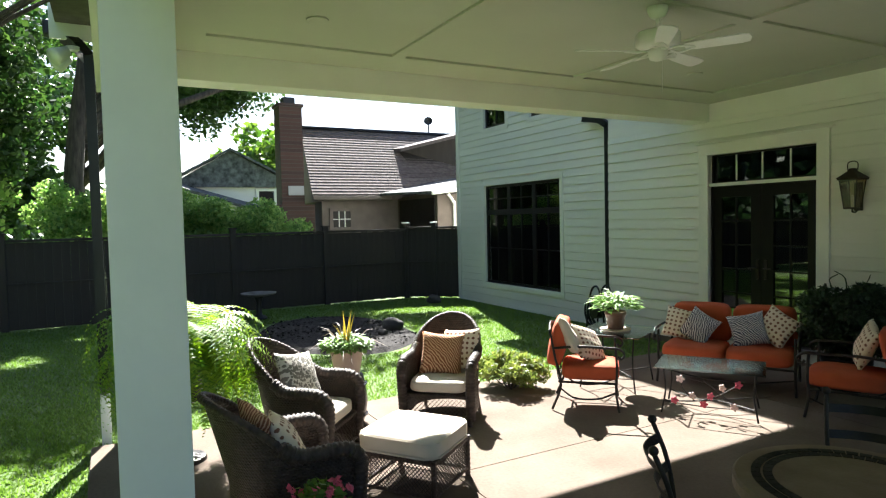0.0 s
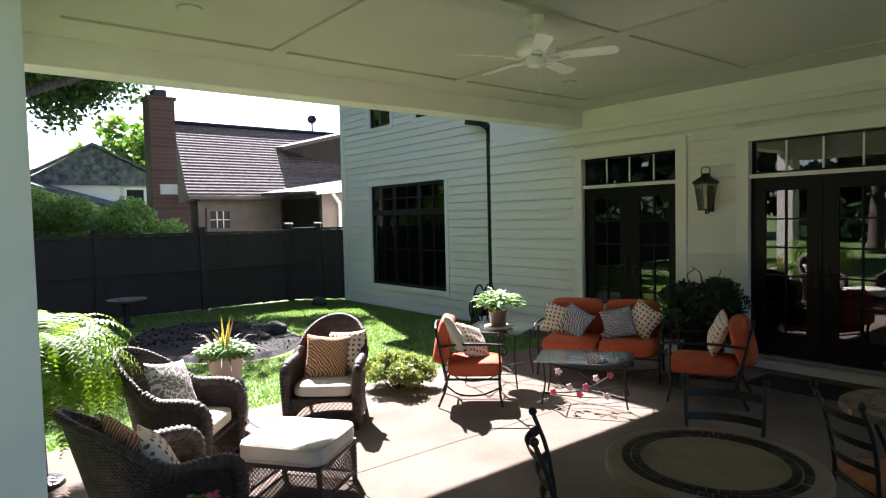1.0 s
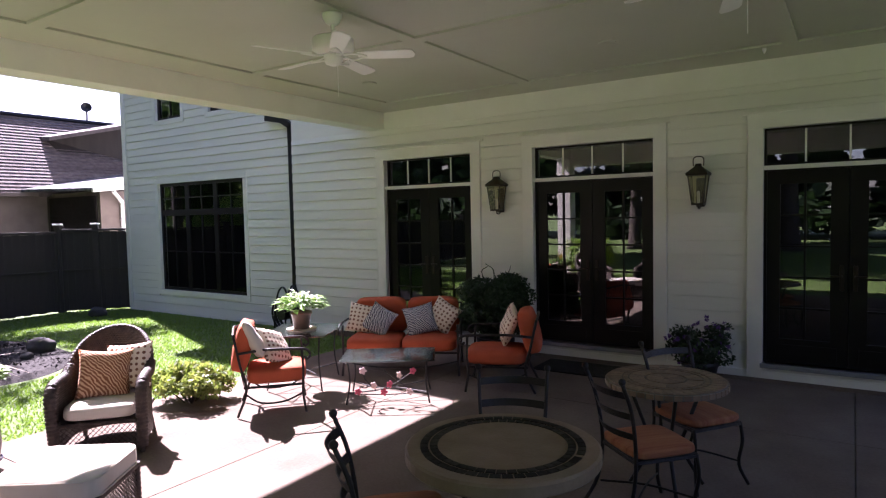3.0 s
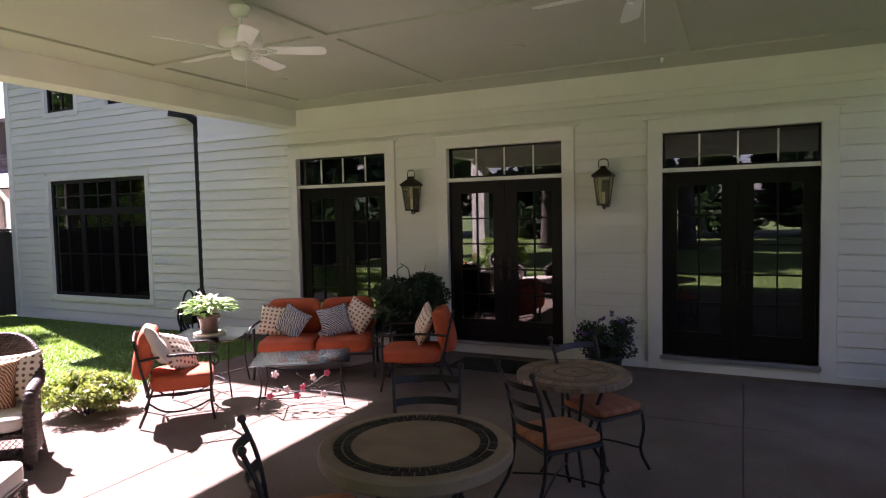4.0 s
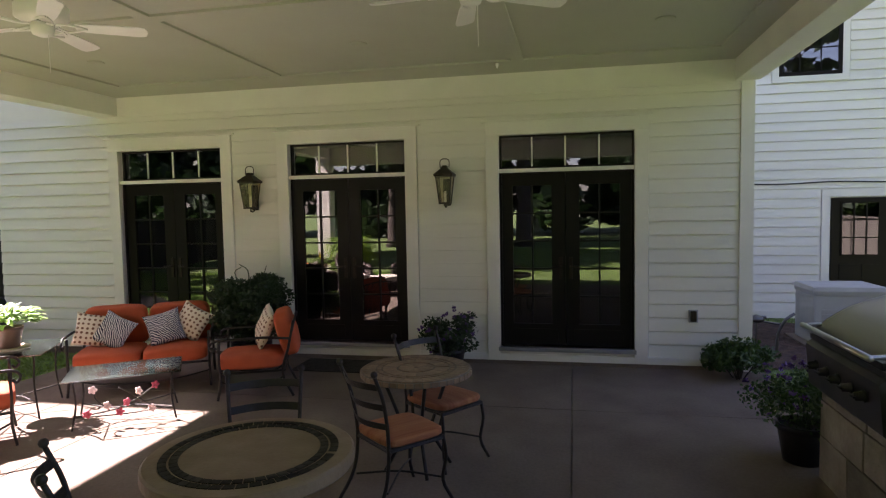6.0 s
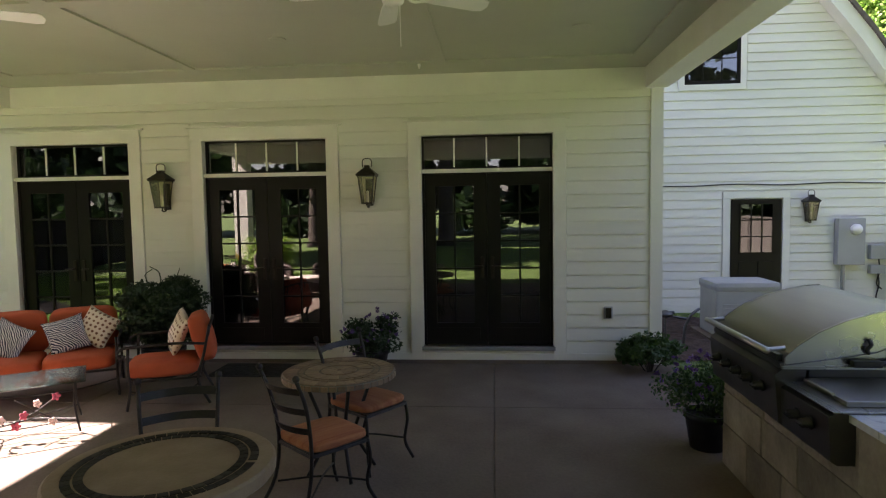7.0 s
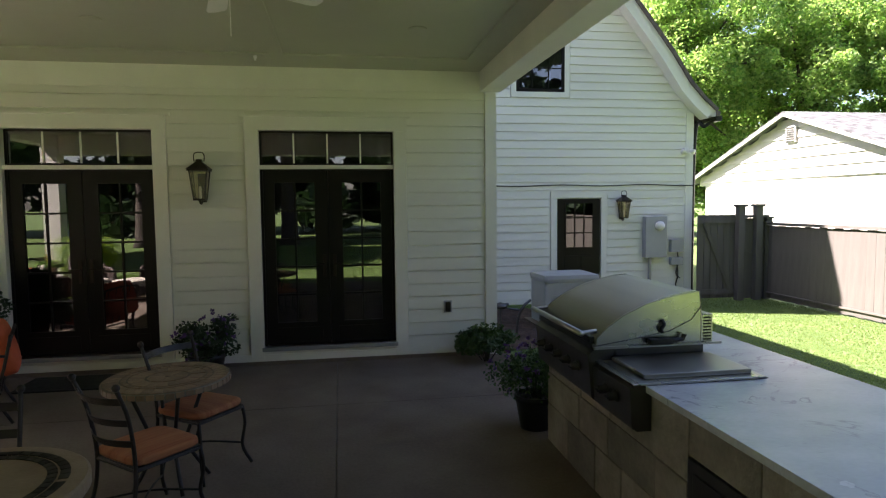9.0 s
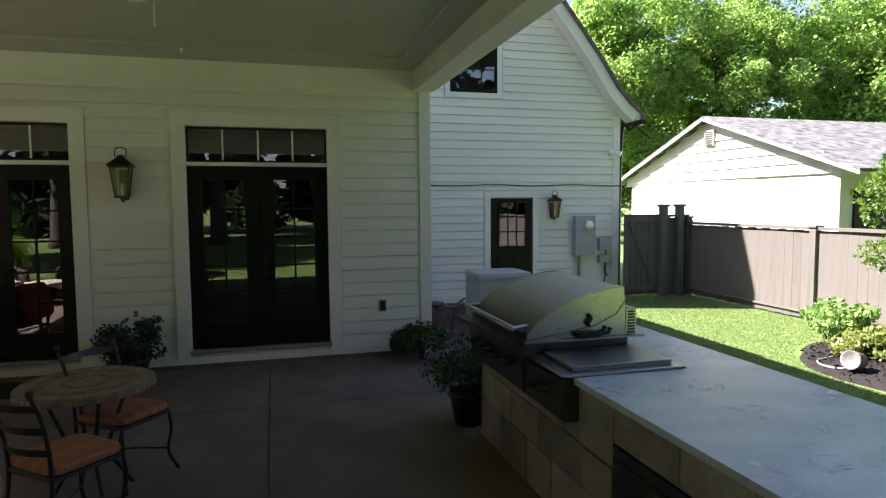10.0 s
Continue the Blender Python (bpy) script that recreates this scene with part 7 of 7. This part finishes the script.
hb = part("hood_handle", tube([(1.150, GY0 + 0.03, 1.075), (1.150, GY1 - 0.03, 1.075)], 0.017, 12), M_STEEL, gr, "long tubular handle", True)
for y in (GY0 + 0.05, GY1 - 0.05):
    part("handle_post", tube([(1.150, y, 1.075), (1.235, y, 1.085)], 0.013, 8), M_STEEL, hb)
part("back_vent", box((1.775, GY0 + 0.002, 0.985), (1.84, GY1 - 0.002, 1.17), 0.006), M_STEEL, gr)
for i in range(8):
    part("vent_slot", box((1.788, GY0 - 0.002, 1.01 + i * 0.019), (1.830, GY0 + 0.001, 1.020 + i * 0.019)), M_BLACK, gr)
part("side_flange", box((1.20, GY0 - 0.02, 0.985), (1.88, GY0, 1.0), 0.003), M_STEEL, gr)
part("spit_bracket", tube(arc([(1.555, GY0 - 0.012, 1.15), (1.565, GY0 - 0.02, 1.12), (1.55, GY0 - 0.02, 1.095), (1.56, GY0 - 0.012, 1.07)], 4), 0.010, 8), M_BLACK, gr)
part("rotisserie_motor", box((1.48, GY0 - 0.06, 1.003), (1.60, GY0 - 0.01, 1.040), 0.012), M_BLACK, gr, "black rotisserie bracket")
part("wing_nut", tube([(1.60, GY0 - 0.03, 1.02), (1.66, GY0 - 0.03, 1.03), (1.67, GY0 - 0.03, 1.06)], 0.014, 8), M_BLACK, gr)

sb = thing("side_burner", "steel side burner with a flat lid", "side burner", "", (-0.126, 0.415, 0))
sb.scale = (1.221, 1.0, 1.0)
SY0, SY1 = -4.87, -4.38
part("body", box((1.30, SY0, 0.72), (1.86, SY1, 0.903), 0.005), M_DKSTEEL, sb)
bm = bmesh.new()
prof = [(1.235, 0.655), (1.34, 0.655), (1.34, 0.903), (1.235, 0.903), (1.20, 0.885), (1.21, 0.675)]
A = [bm.verts.new((x, SY0, z)) for x, z in prof]
B = [bm.verts.new((x, SY1, z)) for x, z in prof]
bm.faces.new(A)
bm.faces.new(B)
for k in range(len(prof)):
    bm.faces.new((A[k], A[(k + 1) % len(prof)], B[(k + 1) % len(prof)], B[k]))
cp2 = part("control_panel", bm, M_DKSTEEL, sb)
for y in (SY0 + 0.17, SY0 + 0.30):
    knob(1.205, y, 0.80, cp2)
part("flange", box((1.21, SY0 - 0.012, 0.904), (1.84, SY1 + 0.005, 0.914), 0.003), M_STEEL, sb)
part("lid", box((1.29, SY0 + 0.06, 0.914), (1.81, SY1 - 0.02, 0.940), 0.008), M_HOOD, sb, "flat brushed steel lid")
part("lid_handle", tube([(1.275, SY0 + 0.14, 0.950), (1.275, SY1 - 0.12, 0.950)], 0.008, 8), M_STEEL, sb)

# ---- side yard ----
ge = thing("generator", "pale grey standby generator beside the house", "generator", "", (2.90, 1.50, GZ))
part("pad", box((-0.10, -0.10, 0), (0.98, 0.80, 0.06), 0.006), M_CONCRETE, ge)
part("body", box((0, 0, 0.06), (0.85, 0.70, 0.72), 0.03), M_BEIGE, ge)
lid = part("lid", box((-0.02, -0.02, 0.70), (0.87, 0.72, 0.83), 0.06), M_BEIGE, ge, "rounded pale lid")
for i in range(6):
    part("louvre", box((0.10, -0.012, 0.20 + i * 0.06), (0.55, 0.001, 0.225 + i * 0.06), 0.003), M_BEIGE, ge)
gp = thing("gas_meter", "grey gas pipes and regulator beside the house", "gas meter", "", (2.38, 1.23, GZ))
part("riser", tube(arc([(0.0, 0, 0), (0.02, 0, 0.25), (0.10, 0, 0.42), (0.22, 0.05, 0.50)], 4), 0.02, 8), M_DKSTEEL, gp)
part("riser", tube([(-0.22, 0.1, 0), (-0.22, 0.1, 0.40), (0.05, 0.06, 0.36)], 0.018, 8), M_DKSTEEL, gp)
part("regulator", lathe([(0, 0), (0.07, 0.0), (0.10, 0.03), (0.10, 0.05), (0.06, 0.08), (0, 0.10)], 18, None, (-0.22, 0.1, 0.38)), M_DKSTEEL, gp, "", True)
part("elbow", tube([(-0.34, 0.1, 0.44), (-0.10, 0.1, 0.44)], 0.022, 8), M_DKSTEEL, gp)
hr = thing("hose_reel", "dark coiled garden hose on a reel by the wall", "hose reel", "", (-8.20, -0.25, GZ))
for i in range(5):
    part("hose_coil", tube([(0.28 * math.cos(k * math.tau / 28) * (1 - 0.07 * (i % 2)), -0.06 + i * 0.035, 0.34 + 0.28 * math.sin(k * math.tau / 28) * (1 - 0.07 * (i % 2))) for k in range(28)], 0.018, 7, None, True), M_BLACK, hr)
part("frame", tube(arc([(-0.20, -0.1, 0.0), (-0.16, -0.1, 0.4), (-0.05, -0.1, 0.74), (0.1, -0.1, 0.76), (0.20, -0.1, 0.4), (0.24, -0.1, 0.0)], 5), 0.016, 8), M_BLACK, hr)
part("frame", tube(arc([(-0.20, 0.14, 0.0), (-0.16, 0.14, 0.4), (-0.05, 0.14, 0.74), (0.1, 0.14, 0.76), (0.20, 0.14, 0.4), (0.24, 0.14, 0.0)], 5), 0.016, 8), M_BLACK, hr)
part("drum", tube([(0, -0.12, 0.34), (0, 0.16, 0.34)], 0.10, 16), M_BLACK, hr)

# ---- garden ----
bb = thing("bird_bath", "shallow stone bird bath on a dark stand", "bird bath", "", (-13.28, -4.84, GZ))
part("basin", lathe([(0, 0.48), (0.12, 0.47), (0.34, 0.52), (0.36, 0.55), (0.33, 0.545), (0.12, 0.50), (0, 0.50)], 30), M_ROCK, bb, "", True)
part("pedestal", lathe([(0, 0), (0.17, 0), (0.15, 0.05), (0.06, 0.10), (0.05, 0.35), (0.10, 0.47), (0, 0.47)], 24), M_BLACK, bb, "", True)
for i, (x, y, s) in enumerate(((-10.3, -3.15, 0.17), (-9.9, -3.5, 0.08), (-13.3, -0.75, 0.16))):
    own = bmesh.new()
    bmesh.ops.create_icosphere(own, subdivisions=3, radius=1)
    for v in own.verts:
        k = 1 + 0.28 * noise.noise(v.co * 1.3 + Vector((i * 3.1, 0, 0))) + 0.08 * noise.noise(v.co * 4 + Vector((i, 2, 0)))
        v.co = (v.co.x * s * 1.2 * k, v.co.y * s * k, v.co.z * s * 0.75 * k)
    ro = part("rock", own, M_DARKROCK, None, "", True)
    ro.location = (x, y, GZ + (0.05 if x > -12 else 0) + s * 0.45)
    tagged(ro, "rough dark rock on the planting bed", "rock", "garden rocks")
gl = thing("garden_spotlight", "grey cylindrical garden spotlight lying in the mulch bed", "garden light", "", (5.98, -2.2, GZ + 0.05))
bm = lathe([(0, 0), (0.05, 0), (0.085, 0.03), (0.10, 0.20), (0.105, 0.24), (0.09, 0.23), (0, 0.20)], 22)
bm.transform(Matrix.Translation((0.10, 0.0, 0.10)) @ Matrix.Rotation(radians(-80), 4, "Y") @ Matrix.Rotation(radians(15), 4, "X"))
part("housing", bm, M_ROCK, gl, "", True)
part("cable", tube(arc([(0.05, 0, 0.06), (-0.10, 0.05, 0.015), (-0.18, 0.22, 0.012), (-0.05, 0.42, 0.012), (0.25, 0.5, 0.012)], 5), 0.012, 6), M_CONDUIT, gl)
